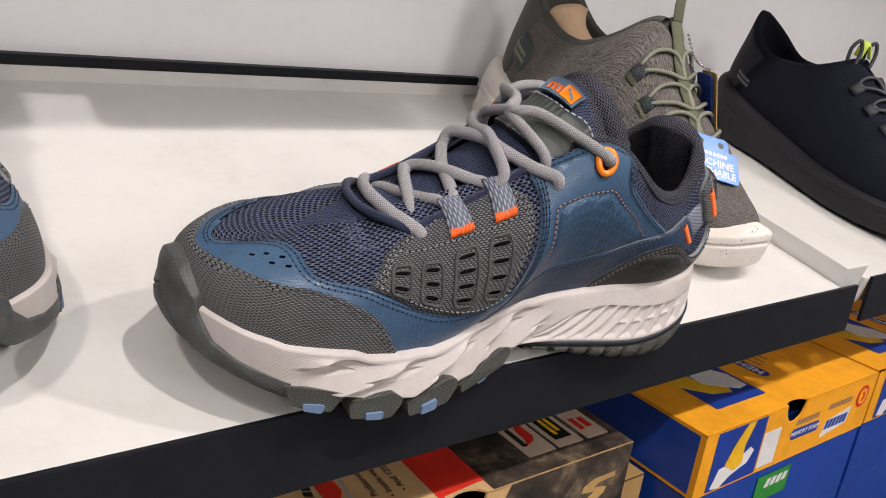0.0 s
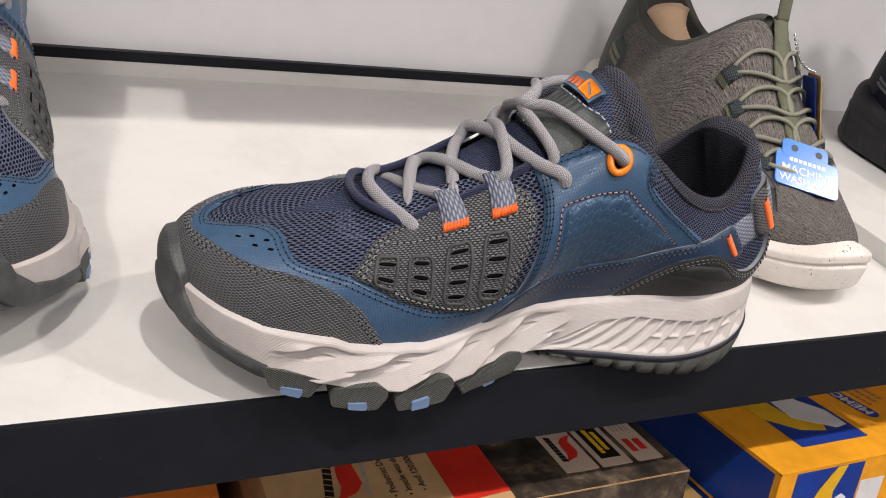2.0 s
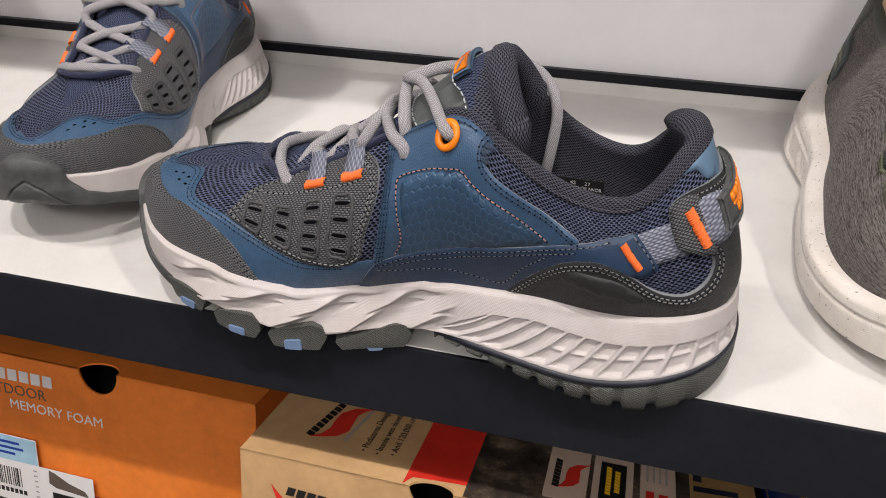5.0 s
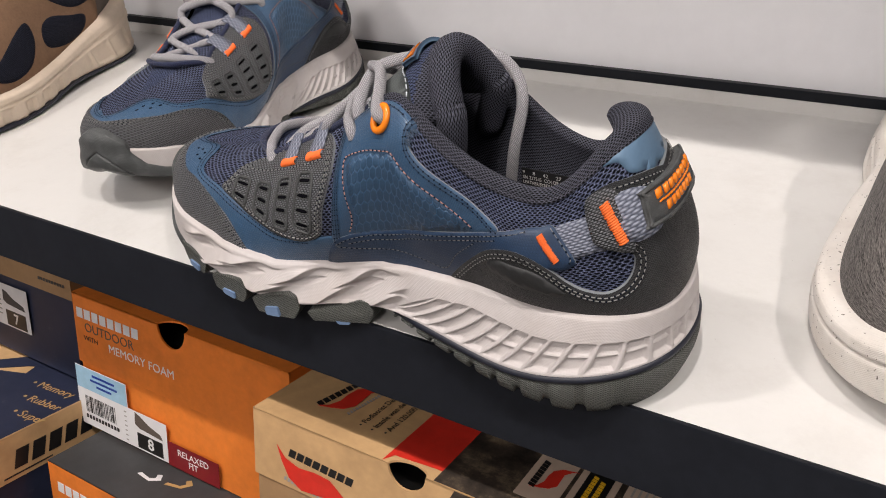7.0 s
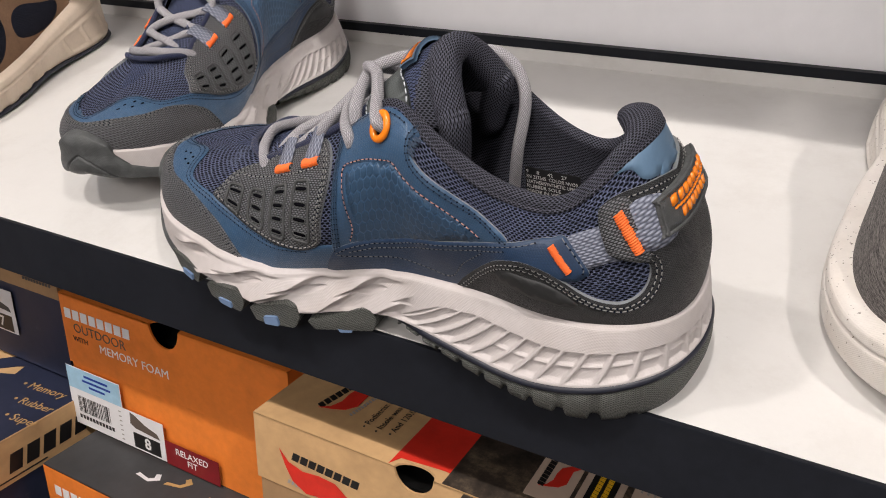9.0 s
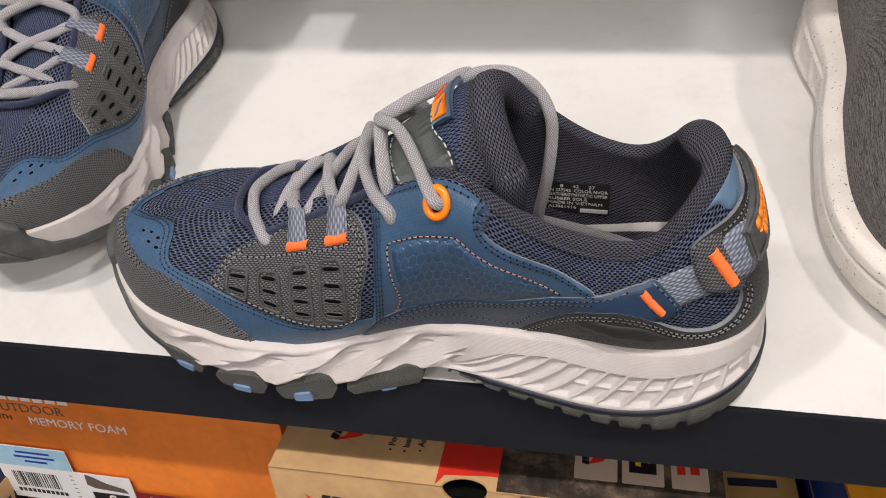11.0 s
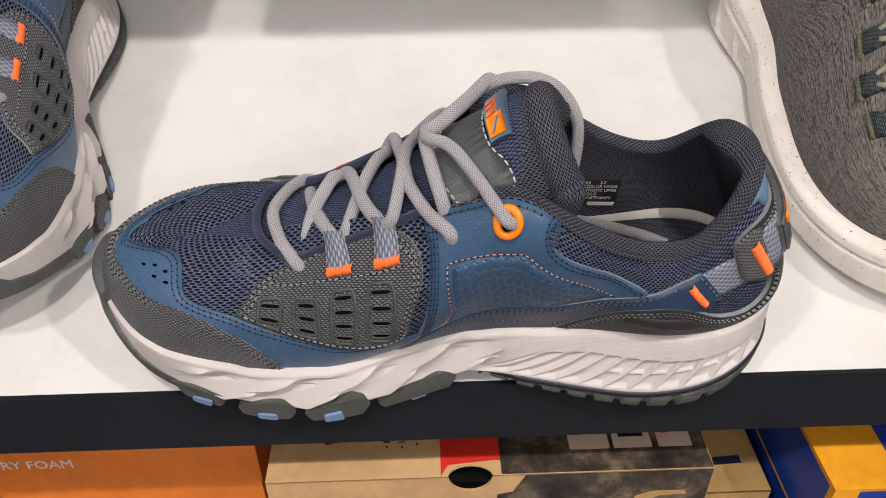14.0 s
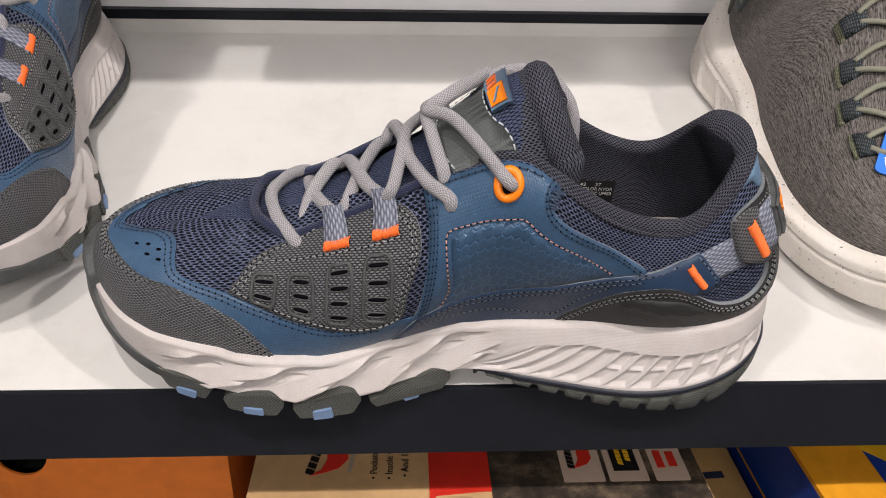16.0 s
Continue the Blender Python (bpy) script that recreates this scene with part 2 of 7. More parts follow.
M = dict(
    board=painted_board(), metal=dark_metal(),
    wall=plain("painted_wall", (0.90, 0.90, 0.93), 0.5, 0.03, 8, 0.0001),
    knit=knit("navy_mesh", (0.003, 0.004, 0.009), (0.185, 0.212, 0.345), 0.0034, 0.0012, 0.41, 0.62),
    lining=knit("grey_mesh", (0.010, 0.011, 0.014), (0.150, 0.153, 0.200), 0.0020, 0.0006, 0.38, 0.80),
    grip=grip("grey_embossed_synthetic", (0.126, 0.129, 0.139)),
    blue=embossed("blue_synthetic", (0.041, 0.094, 0.178), 0.0014, 0.00011, rough=0.33),
    hexblue=embossed("blue_honeycomb_synthetic", (0.034, 0.078, 0.146), 0.0014, 0.00004, 0.40, 0.0043),
    deepblue=embossed("deep_blue_synthetic", (0.016, 0.040, 0.090)),
    paleblue=plain("pale_blue_synthetic", (0.11, 0.19, 0.29), 0.5, 0.08, 60, 0.00005),
    black=grip("black_synthetic", (0.026, 0.027, 0.029), 0.0013, 0.0002, 0.45),
    matte=plain("matte_black_synthetic", (0.020, 0.021, 0.022), 0.6, 0.2, 90, 0.0001),
    foam=foam("white_foam", (0.505, 0.470, 0.462)),
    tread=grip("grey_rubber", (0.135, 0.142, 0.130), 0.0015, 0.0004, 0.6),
    bumper=rubber("dark_grey_rubber", (0.060, 0.063, 0.064), 0.0012),
    bumperpad=rubber("padded_grey_rubber", (0.062, 0.066, 0.067), 0.0017, 0.5),
    navyrub=plain("navy_rubber", (0.010, 0.012, 0.022), 0.45, 0.2, 100),
    bluerub=plain("blue_rubber", (0.17, 0.26, 0.43), 0.4, 0.08, 80, 0.00006),
    lace=braid("grey_lace", (0.57, 0.555, 0.59), 0.0014),
    cord=braid("navy_cord", (0.035, 0.045, 0.11), 0.0014),
    web=webbing("grey_webbing", (0.36, 0.385, 0.47), (0.085, 0.095, 0.13), 0.0040),
    orange=plain("orange_thread", (0.85, 0.16, 0.025), 0.65, 0.15, 300, 0.0002),
    ring=plain("orange_plastic", (0.85, 0.22, 0.010), 0.25, 0.03, 60),
    stgrey=plain("grey_thread", (0.27, 0.27, 0.26), 0.7, 0.2, 500),
    stdark=plain("dark_grey_thread", (0.19, 0.19, 0.185), 0.7, 0.2, 500),
    stblue=plain("blue_thread", (0.024, 0.044, 0.080), 0.7, 0.2, 500),
    stnavy=plain("navy_grey_thread", (0.10, 0.12, 0.19), 0.7, 0.2, 500),
    stpink=plain("pink_thread", (0.52, 0.26, 0.20), 0.7, 0.2, 500),
    stwhite=plain("white_thread", (0.55, 0.58, 0.62), 0.7, 0.2, 500),
    label=plain("woven_label", (0.012, 0.012, 0.014), 0.6, 0.1, 200),
    dotted=embossed("dotted_grey_synthetic", (0.078, 0.088, 0.088), 0.0016, 0.00012, 0.58),
    tweed=knit("navy_tweed", (0.010, 0.012, 0.022), (0.110, 0.135, 0.240), 0.0036, 0.0010, 0.36, 0.42),
    rawedge=plain("cut_edge", (0.20, 0.215, 0.23), 0.7, 0.25, 400),
    seamdark=plain("seam_gap", (0.008, 0.011, 0.019), 0.9, 0.2, 300, spec=0.1),
    ink=plain("white_ink", (0.72, 0.71, 0.70), 0.5, 0.04, 60),
    blackink=plain("black_ink", (0.012, 0.011, 0.011), 0.4, 0.1, 60),
    # near-black for openings, their inner shade put into the colour
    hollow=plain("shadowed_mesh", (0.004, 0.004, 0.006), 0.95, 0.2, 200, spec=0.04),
)


M.update(
    jersey=melange("grey_heather_jersey", (0.026, 0.024, 0.023), (0.215, 0.195, 0.185)),
    olive=webbing("olive_ribbon", (0.24, 0.25, 0.17), (0.12, 0.125, 0.085), 0.0020),
    elastic=plain("olive_elastic", (0.20, 0.20, 0.155), 0.7, 0.15, 300, 0.0003),
    loopdark=grip("dark_slate_webbing", (0.045, 0.055, 0.062), 0.0018, 0.0003, 0.6),
    heelskin=plain("dark_olive_leatherette", (0.055, 0.058, 0.050), 0.55, 0.12, 50, 0.0001),
    teal=plain("dark_teal_patch", (0.028, 0.042, 0.042), 0.5, 0.1, 80),
    gold=plain("muted_gold_print", (0.24, 0.23, 0.16), 0.5, 0.1, 80),
    cream=plain("cream_foam_insert", (0.62, 0.43, 0.28), 0.7, 0.06, 30, 0.0002),
    speckled=foam("speckled_white_foam", (0.74, 0.70, 0.66), 0.0012, (0.25, 0.23, 0.21)),
    blackknit=knit("black_knit", (0.004, 0.004, 0.008), (0.020, 0.023, 0.040), 0.0014, 0.0003),
    blackfoam=foam("black_foam", (0.013, 0.0135, 0.017)),
    blackcord=plain("black_elastic", (0.035, 0.037, 0.045), 0.6, 0.15, 200),
    greyprint=plain("grey_print", (0.16, 0.16, 0.18), 0.5, 0.1, 100),
    blackskin=plain("black_leatherette", (0.010, 0.011, 0.019), 0.6, 0.15, 60, 0.0001, 0.0, 0.25),
    lime=plain("lime_ribbon", (0.42, 0.55, 0.05), 0.6, 0.08, 90),
    suede=plain("brown_suede", (0.185, 0.105, 0.060), 0.95, 0.22, 70, 0.0004),
    taupe=plain("taupe_leatherette", (0.105, 0.080, 0.065), 0.7, 0.12, 60, 0.0002),
    creamfoam=foam("cream_foam_sole", (0.66, 0.55, 0.44)),
    tagblue=plain("blue_glossy_card", (0.035, 0.19, 0.72), 0.2, 0.05, 20),
    tagbrown=card("tan_card", (0.45, 0.28, 0.11)),
    steel=plain("steel_beads", (0.75, 0.75, 0.76), 0.2, 0.05, 50, 0.0, 1.0),
    kraft=card("kraft_card", (0.56, 0.35, 0.17), 0.6),
    kraftdark=card("brown_card", (0.33, 0.20, 0.10), 0.6),
    cardorange=card("orange_card", (0.75, 0.205, 0.032)),
    cardyellow=card("yellow_card", (0.86, 0.37, 0.020)),
    cardblue=card("royal_blue_card", (0.010, 0.055, 0.34), 0.3),
    cardnavy=card("navy_card", (0.022, 0.027, 0.055)),
    cardgrey=card("charcoal_card", (0.050, 0.050, 0.052)),
    cardblack=card("black_card", (0.010, 0.010, 0.010)),
    printred=card("red_print", (0.62, 0.030, 0.018), 0.4),
    printmaroon=card("maroon_print", (0.20, 0.012, 0.016), 0.4),
    printblue=card("blue_print", (0.012, 0.045, 0.30), 0.35),
    printpale=card("pale_blue_print", (0.33, 0.52, 0.66), 0.4),
    printyellow=card("yellow_print", (0.80, 0.46, 0.02), 0.4),
    printgreen=card("green_print", (0.03, 0.24, 0.04), 0.4),
    printgrey=card("grey_lettering", (0.32, 0.30, 0.28), 0.5),
    printwhite=card("white_label", (0.72, 0.71, 0.72), 0.4, 0.05, 0.04),
    kraftpale=card("pale_kraft_print", (0.56, 0.43, 0.34), 0.45, 0.05, 0.06),
    rocky=rocky(),
)


# ---- building helpers ----
def link_mesh(name, verts, faces, material, parent=None, label="", uvs=None, smooth=True):
    me = bpy.data.meshes.new(name)
    me.from_pydata([tuple(map(float, v)) for v in verts], [], faces)
    if uvs is not None:
        layer = me.uv_layers.new(name="UVMap")
        idx = np.empty(len(me.loops), dtype=np.int32)
        me.loops.foreach_get("vertex_index", idx)
        layer.data.foreach_set("uv", np.asarray(uvs, dtype=np.float32)[idx].ravel())
    me.polygons.foreach_set("use_smooth", [smooth] * len(me.polygons))
    me.materials.append(material)
    me.update()
    ob = new(name, me)
    ob.parent = parent
    if label:
        tagged(ob, label)
    return ob


def part(name, bm, material, parent, label="", smooth=False):
    """Links a bmesh as one mesh object under a thing or a part."""
    me = bpy.data.meshes.new(name)
    bm.to_mesh(me)
    bm.free()
    me.polygons.foreach_set("use_smooth", [smooth] * len(me.polygons))
    me.materials.append(material)
    ob = new(name, me)
    ob.parent = parent
    if label:
        tagged(ob, label)
    return ob


def thing(name, m, label, category, group="", kind=""):
    ob = new(name)
    ob.empty_display_size = 0.02
    ob.matrix_world = m
    return tagged(ob, label, category, group, kind)


def box_bm(lo, hi, bevel=0.0):
    bm = bmesh.new()
    bmesh.ops.create_cube(bm, size=1)
    for v in bm.verts:
        v.co = Vector([(a + b) / 2 + c * (b - a) for a, b, c in zip(lo, hi, v.co)])
    if bevel:
        bmesh.ops.bevel(bm, geom=bm.edges[:], offset=bevel, segments=2, affect="EDGES", profile=0.7)
    return bm


def grid_faces(rows, cols, close_rows=False, close_cols=False, flip=False):
    out = []
    for i in range(rows if close_rows else rows - 1):
        for j in range(cols if close_cols else cols - 1):
            a, b = i * cols + j, i * cols + (j + 1) % cols
            c, d = ((i + 1) % rows) * cols + (j + 1) % cols, ((i + 1) % rows) * cols + j
            out.append((a, d, c, b) if flip else (a, b, c, d))
    return out


def smooth_line(points, per=6, closed=False):
    """Catmull-Rom through the points."""
    p = np.asarray(points, float)
    n = len(p)
    if closed:
        q = np.vstack([p[-1], p, p[0], p[1]])
        spans = n
    else:
        q = np.vstack([2 * p[0] - p[1], p, 2 * p[-1] - p[-2]])
        spans = n - 1
    out = []
    for i in range(spans):
        a, b, c, d = q[i : i + 4]
        for k in range(per):
            t = k / per
            out.append(0.5 * (2 * b + (c - a) * t + (2 * a - 5 * b + 4 * c - d) * t * t + (3 * b - a - 3 * c + d) * t**3))
    if not closed:
        out.append(p[-1])
    return np.array(out)


def tube_mesh(path, radius, sides=10, flat=1.0, ups=None, caps=True, close=False):
    """Verts, faces and uvs of a cord along a path; flat squeezes it along its up direction."""
    p = np.asarray(path, float)
    n = len(p)
    if close:
        tang = np.roll(p, -1, 0) - np.roll(p, 1, 0)
    else:
        tang = np.gradient(p, axis=0)
    tang /= np.linalg.norm(tang, axis=1, keepdims=True) + 1e-12
    run = np.concatenate([[0], np.cumsum(np.linalg.norm(np.diff(p, axis=0), axis=1))])
    up = np.array([0, 0, 1.0]) if ups is None else None
    verts, uvs = [], []
    last = None
    for i in range(n):
        u = up if ups is None else np.asarray(ups[i])
        if last is not None and ups is None:
            u = last
        side = np.cross(tang[i], u)
        if np.linalg.norm(side) < 1e-6:
            side = np.cross(tang[i], (0.3, 1.0, 0.2))
        side /= np.linalg.norm(side)
        u = np.cross(side, tang[i])
        last = u
        r = radius if np.isscalar(radius) else radius[i]
        for j in range(sides):
            a = 2 * math.pi * j / sides
            verts.append(p[i] + r * (math.cos(a) * side + flat * math.sin(a) * u))
            uvs.append((run[i], 2 * math.pi * r * min(j, sides - j) / sides))
    faces = grid_faces(n, sides, close, True)
    if caps and not close:
        faces += [tuple(range(sides))[::-1], tuple((n - 1) * sides + j for j in range(sides))]
    return verts, faces, uvs


def cord(name, path, radius, material, parent, label="", per=8, sides=10, flat=1.0, ups=None, close=False):
    line = smooth_line(path, per, close) if per else np.asarray(path)
    v, f, u = tube_mesh(line, radius, sides, flat, ups, True, close)
    return link_mesh(name, v, f, material, parent, label, u)


def fill_shape(outline, step):
    """Triangles inside a 2D outline, with inner points on a grid. Returns points, faces and the outline's length."""
    from mathutils.geometry import delaunay_2d_cdt
    ring = [Vector(p) for p in outline]
    lo, hi = np.min(outline, 0), np.max(outline, 0)
    ring_np = np.asarray(outline)
    inner = []
    for i, x in enumerate(np.arange(lo[0] + step / 2, hi[0], step)):
        for y in np.arange(lo[1] + step / 2 * (1 + i % 2), hi[1], step):
            crossings = ((ring_np[:, 1] > y) != (np.roll(ring_np[:, 1], -1) > y))
            xs = ring_np[:, 0] + (y - ring_np[:, 1]) / (np.roll(ring_np[:, 1], -1) - ring_np[:, 1] + 1e-15) * (np.roll(ring_np[:, 0], -1) - ring_np[:, 0])
            if np.count_nonzero(crossings & (x < xs)) % 2 and np.min(np.hypot(ring_np[:, 0] - x, ring_np[:, 1] - y)) > step * 0.4:
                inner.append(Vector((x, y)))
    n = len(ring)
    co, _, faces, origin, _, _ = delaunay_2d_cdt(ring + inner, [], [list(range(n))], 1, 1e-7)
    lead = {}
    for i, o in enumerate(origin):
        for k in o:
            lead[k] = i
    return np.array([tuple(c) for c in co]), [tuple(f) for f in faces], [lead[k] for k in range(n) if k in lead]


SPAN = np.array([0.36, 0.062])  # metres that h and v cover on the foot


def panel(name, last, outline, lift, thick, material, parent, label="", per=5, step=0.0035, smooth=True, rim_material=None):
    """A piece of sheet laid on a last: outline in (h, v), its face lift metres above the wall, thick deep at its rim."""
    ring = smooth_line(outline, per, True) if per else np.asarray(outline, float)
    flat_ring = ring * SPAN
    if np.sum(flat_ring[:, 0] * np.roll(flat_ring[:, 1], -1) - flat_ring[:, 1] * np.roll(flat_ring[:, 0], -1)) < 0:
        flat_ring = flat_ring[::-1]
    pts, faces, rim = fill_shape(flat_ring, step)
    hv = pts / SPAN
    base, nrm = last.at(hv[:, 0], hv[:, 1]), last.normal(hv[:, 0], hv[:, 1])
    edge = np.full(len(pts), lift)
    edge[rim] = lift - min(0.0004, thick * 0.4)
    verts = list(base + nrm * edge[:, None])
    uvs = [tuple(p) for p in pts]
    n = len(verts)
    for r in rim:
        verts.append(base[r] + nrm[r] * (lift - thick))
        uvs.append(tuple(pts[r]))
    fixed = []
    for f in faces:
        a, b, c = (np.asarray(verts[i]) for i in f[:3])
        if np.dot(np.cross(b - a, c - a), nrm[f[0]]) < 0:
            f = f[::-1]
        fixed.append(f)
    m = len(rim)
    for i in range(m):
        j = (i + 1) % m
        q = (rim[i], rim[j], n + j, n + i)
        fixed.append(q)
    ob = link_mesh(name, verts, fixed, material, parent, label, uvs, smooth)
    if rim_material:
        ob.data.materials.append(rim_material)
        for f in ob.data.polygons[len(faces):]:
            f.material_index = 1
            f.use_smooth = False
    return ob


def inset(outline, by, per=5, closed=True):
    """The outline moved inwards by so many metres, in (h, v)."""
    ring = (smooth_line(outline, per, True) if closed else smooth_line(outline, per)) * SPAN
    if closed:
        d = np.roll(ring, -1, 0) - np.roll(ring, 1, 0)
        turn = np.sum(ring[:, 0] * np.roll(ring[:, 1], -1) - ring[:, 1] * np.roll(ring[:, 0], -1))
        sign = 1 if turn > 0 else -1
    else:
        d, sign = np.gradient(ring, axis=0), 1
    nrm = np.stack([-d[:, 1], d[:, 0]], 1)
    nrm /= np.linalg.norm(nrm, axis=1, keepdims=True) + 1e-12
    return (ring + sign * by * nrm) / SPAN


def on_last(last, hv, lift):
    hv = np.asarray(hv, float)
    return last.at(hv[:, 0], hv[:, 1]) + last.normal(hv[:, 0], hv[:, 1]) * lift


def resample(line, gap):
    d = np.concatenate([[0], np.cumsum(np.linalg.norm(np.diff(line, axis=0), axis=1))])
    n = max(2, int(d[-1] / gap))
    t = np.linspace(0, d[-1], n)
    return np.stack([np.interp(t, d, line[:, k]) for k in range(line.shape[1])], 1)


def stitches(name, last, lines, material, parent, lift, gap=0.0027, fill=0.68, r=0.00026, label="", holes=True):
    """Rows of thread: each stitch is a small rounded bar that dips at both ends into a needle hole."""
    verts, faces, pits, rims = [], [], [], []
    for line in lines:
        p = resample(on_last(last, line, lift), gap)
        q = on_last(last, resample(np.asarray(line) * SPAN, gap) / SPAN, lift + 0.01)
        for i in range(len(p) - 1):
            a, b = p[i], p[i] + (p[i + 1] - p[i]) * fill
            d = b - a
            ln = np.linalg.norm(d)
            if ln < 1e-5:
                continue
            d /= ln
            k = min(i, len(q) - 1)
            up = q[k] - p[i]
            up -= d * np.dot(up, d)
            up /= np.linalg.norm(up) + 1e-12
            s = np.cross(d, up)
            n = len(verts)
            for c, w, z in ((a, 0.5, -0.4), (a + (b - a) * 0.25, 1.0, 0.5), (a + (b - a) * 0.75, 1.0, 0.5), (b, 0.5, -0.4)):
                verts += [c + s * r * w + up * r * z, c + up * r * (z + w), c - s * r * w + up * r * z]
            for j in range(3):
                o = n + 3 * j
                faces += [(o, o + 3, o + 4, o + 1), (o + 1, o + 4, o + 5, o + 2)]
            faces += [(n, n + 1, n + 2), (n + 9, n + 11, n + 10)]
            if holes:
                c, o = b + (p[i + 1] - b) * 0.5 + up * 0.00022, len(pits)
                pits += [c + d * 0.00044 * math.cos(w) + s * 0.00052 * math.sin(w) for w in (0.5, 1.57, 2.64, 3.64, 4.71, 5.78)]
                rims.append(tuple(range(o, o + 6)))
    if holes:
        link_mesh("needle_track", pits, rims, M["seamdark"], parent, "", None, False)
    return link_mesh(name, verts, faces, material, parent, label)


def prism(outline, place, depth):
    """Verts and faces of an outline (list of 2D points) extruded; place(u, v, d) gives the 3D point at depth d."""
    n = len(outline)
    verts = [place(u, v, 0.0) for u, v in outline] + [place(u, v, depth) for u, v in outline]
    faces = [tuple(range(n)), tuple(range(2 * n - 1, n - 1, -1))]
    faces += [(i, i + n, (i + 1) % n + n, (i + 1) % n) for i in range(n)]
    return verts, faces


def lettering(body, size, m, material, parent, name="lettering", extrude=0.0001, bold=0.0):
    """Words in Blender's own font as a flat mesh; m places their centre, x along the line."""
    cu = bpy.data.curves.new(name, "FONT")
    cu.body, cu.size, cu.extrude, cu.offset = body, size, extrude, bold
    cu.align_x, cu.align_y = "CENTER", "CENTER"
    cu.resolution_u = 3
    temp = bpy.data.objects.new(name, cu)
    scene.collection.objects.link(temp)
    dg = bpy.context.evaluated_depsgraph_get()
    me = bpy.data.meshes.new_from_object(temp.evaluated_get(dg))
    bpy.data.objects.remove(temp)
    bpy.data.curves.remove(cu)
    me.materials.clear()
    me.materials.append(material)
    ob = new(name, me)
    ob.parent = parent
    ob.matrix_local = m
    return ob


def flat_piece(name, outline, m, thick, material, parent, label=""):
    """A flat piece of an outline (x, y), thick metres, lying in the plane of m."""
    n = len(outline)
    verts = [(x, y, thick) for x, y in outline] + [(x, y, 0) for x, y in outline]
    faces = [tuple(range(n)), tuple(range(2 * n - 1, n - 1, -1))] + [(i, i + n, (i + 1) % n + n, (i + 1) % n) for i in range(n)]
    area = sum(a[0] * b[1] - a[1] * b[0] for a, b in zip(outline, list(outline[1:]) + [outline[0]]))
    if area < 0:
        faces = [f[::-1] for f in faces]
    ob = link_mesh(name, verts, faces, material, parent, label, None, False)
    ob.matrix_local = m
    return ob


def rect(w, h, r=0.0, k=4):
    """A rectangle about 0, 0 with rounded corners."""
    if not r:
        return [(-w / 2, -h / 2), (w / 2, -h / 2), (w / 2, h / 2), (-w / 2, h / 2)]
    out = []
    for cx, cy, a0 in ((w / 2 - r, -h / 2 + r, -90), (w / 2 - r, h / 2 - r, 0), (-w / 2 + r, h / 2 - r, 90), (-w / 2 + r, -h / 2 + r, 180)):
        out += [(cx + r * math.cos(radians(a0 + 90 * i / k)), cy + r * math.sin(radians(a0 + 90 * i / k))) for i in range(k + 1)]
    return out


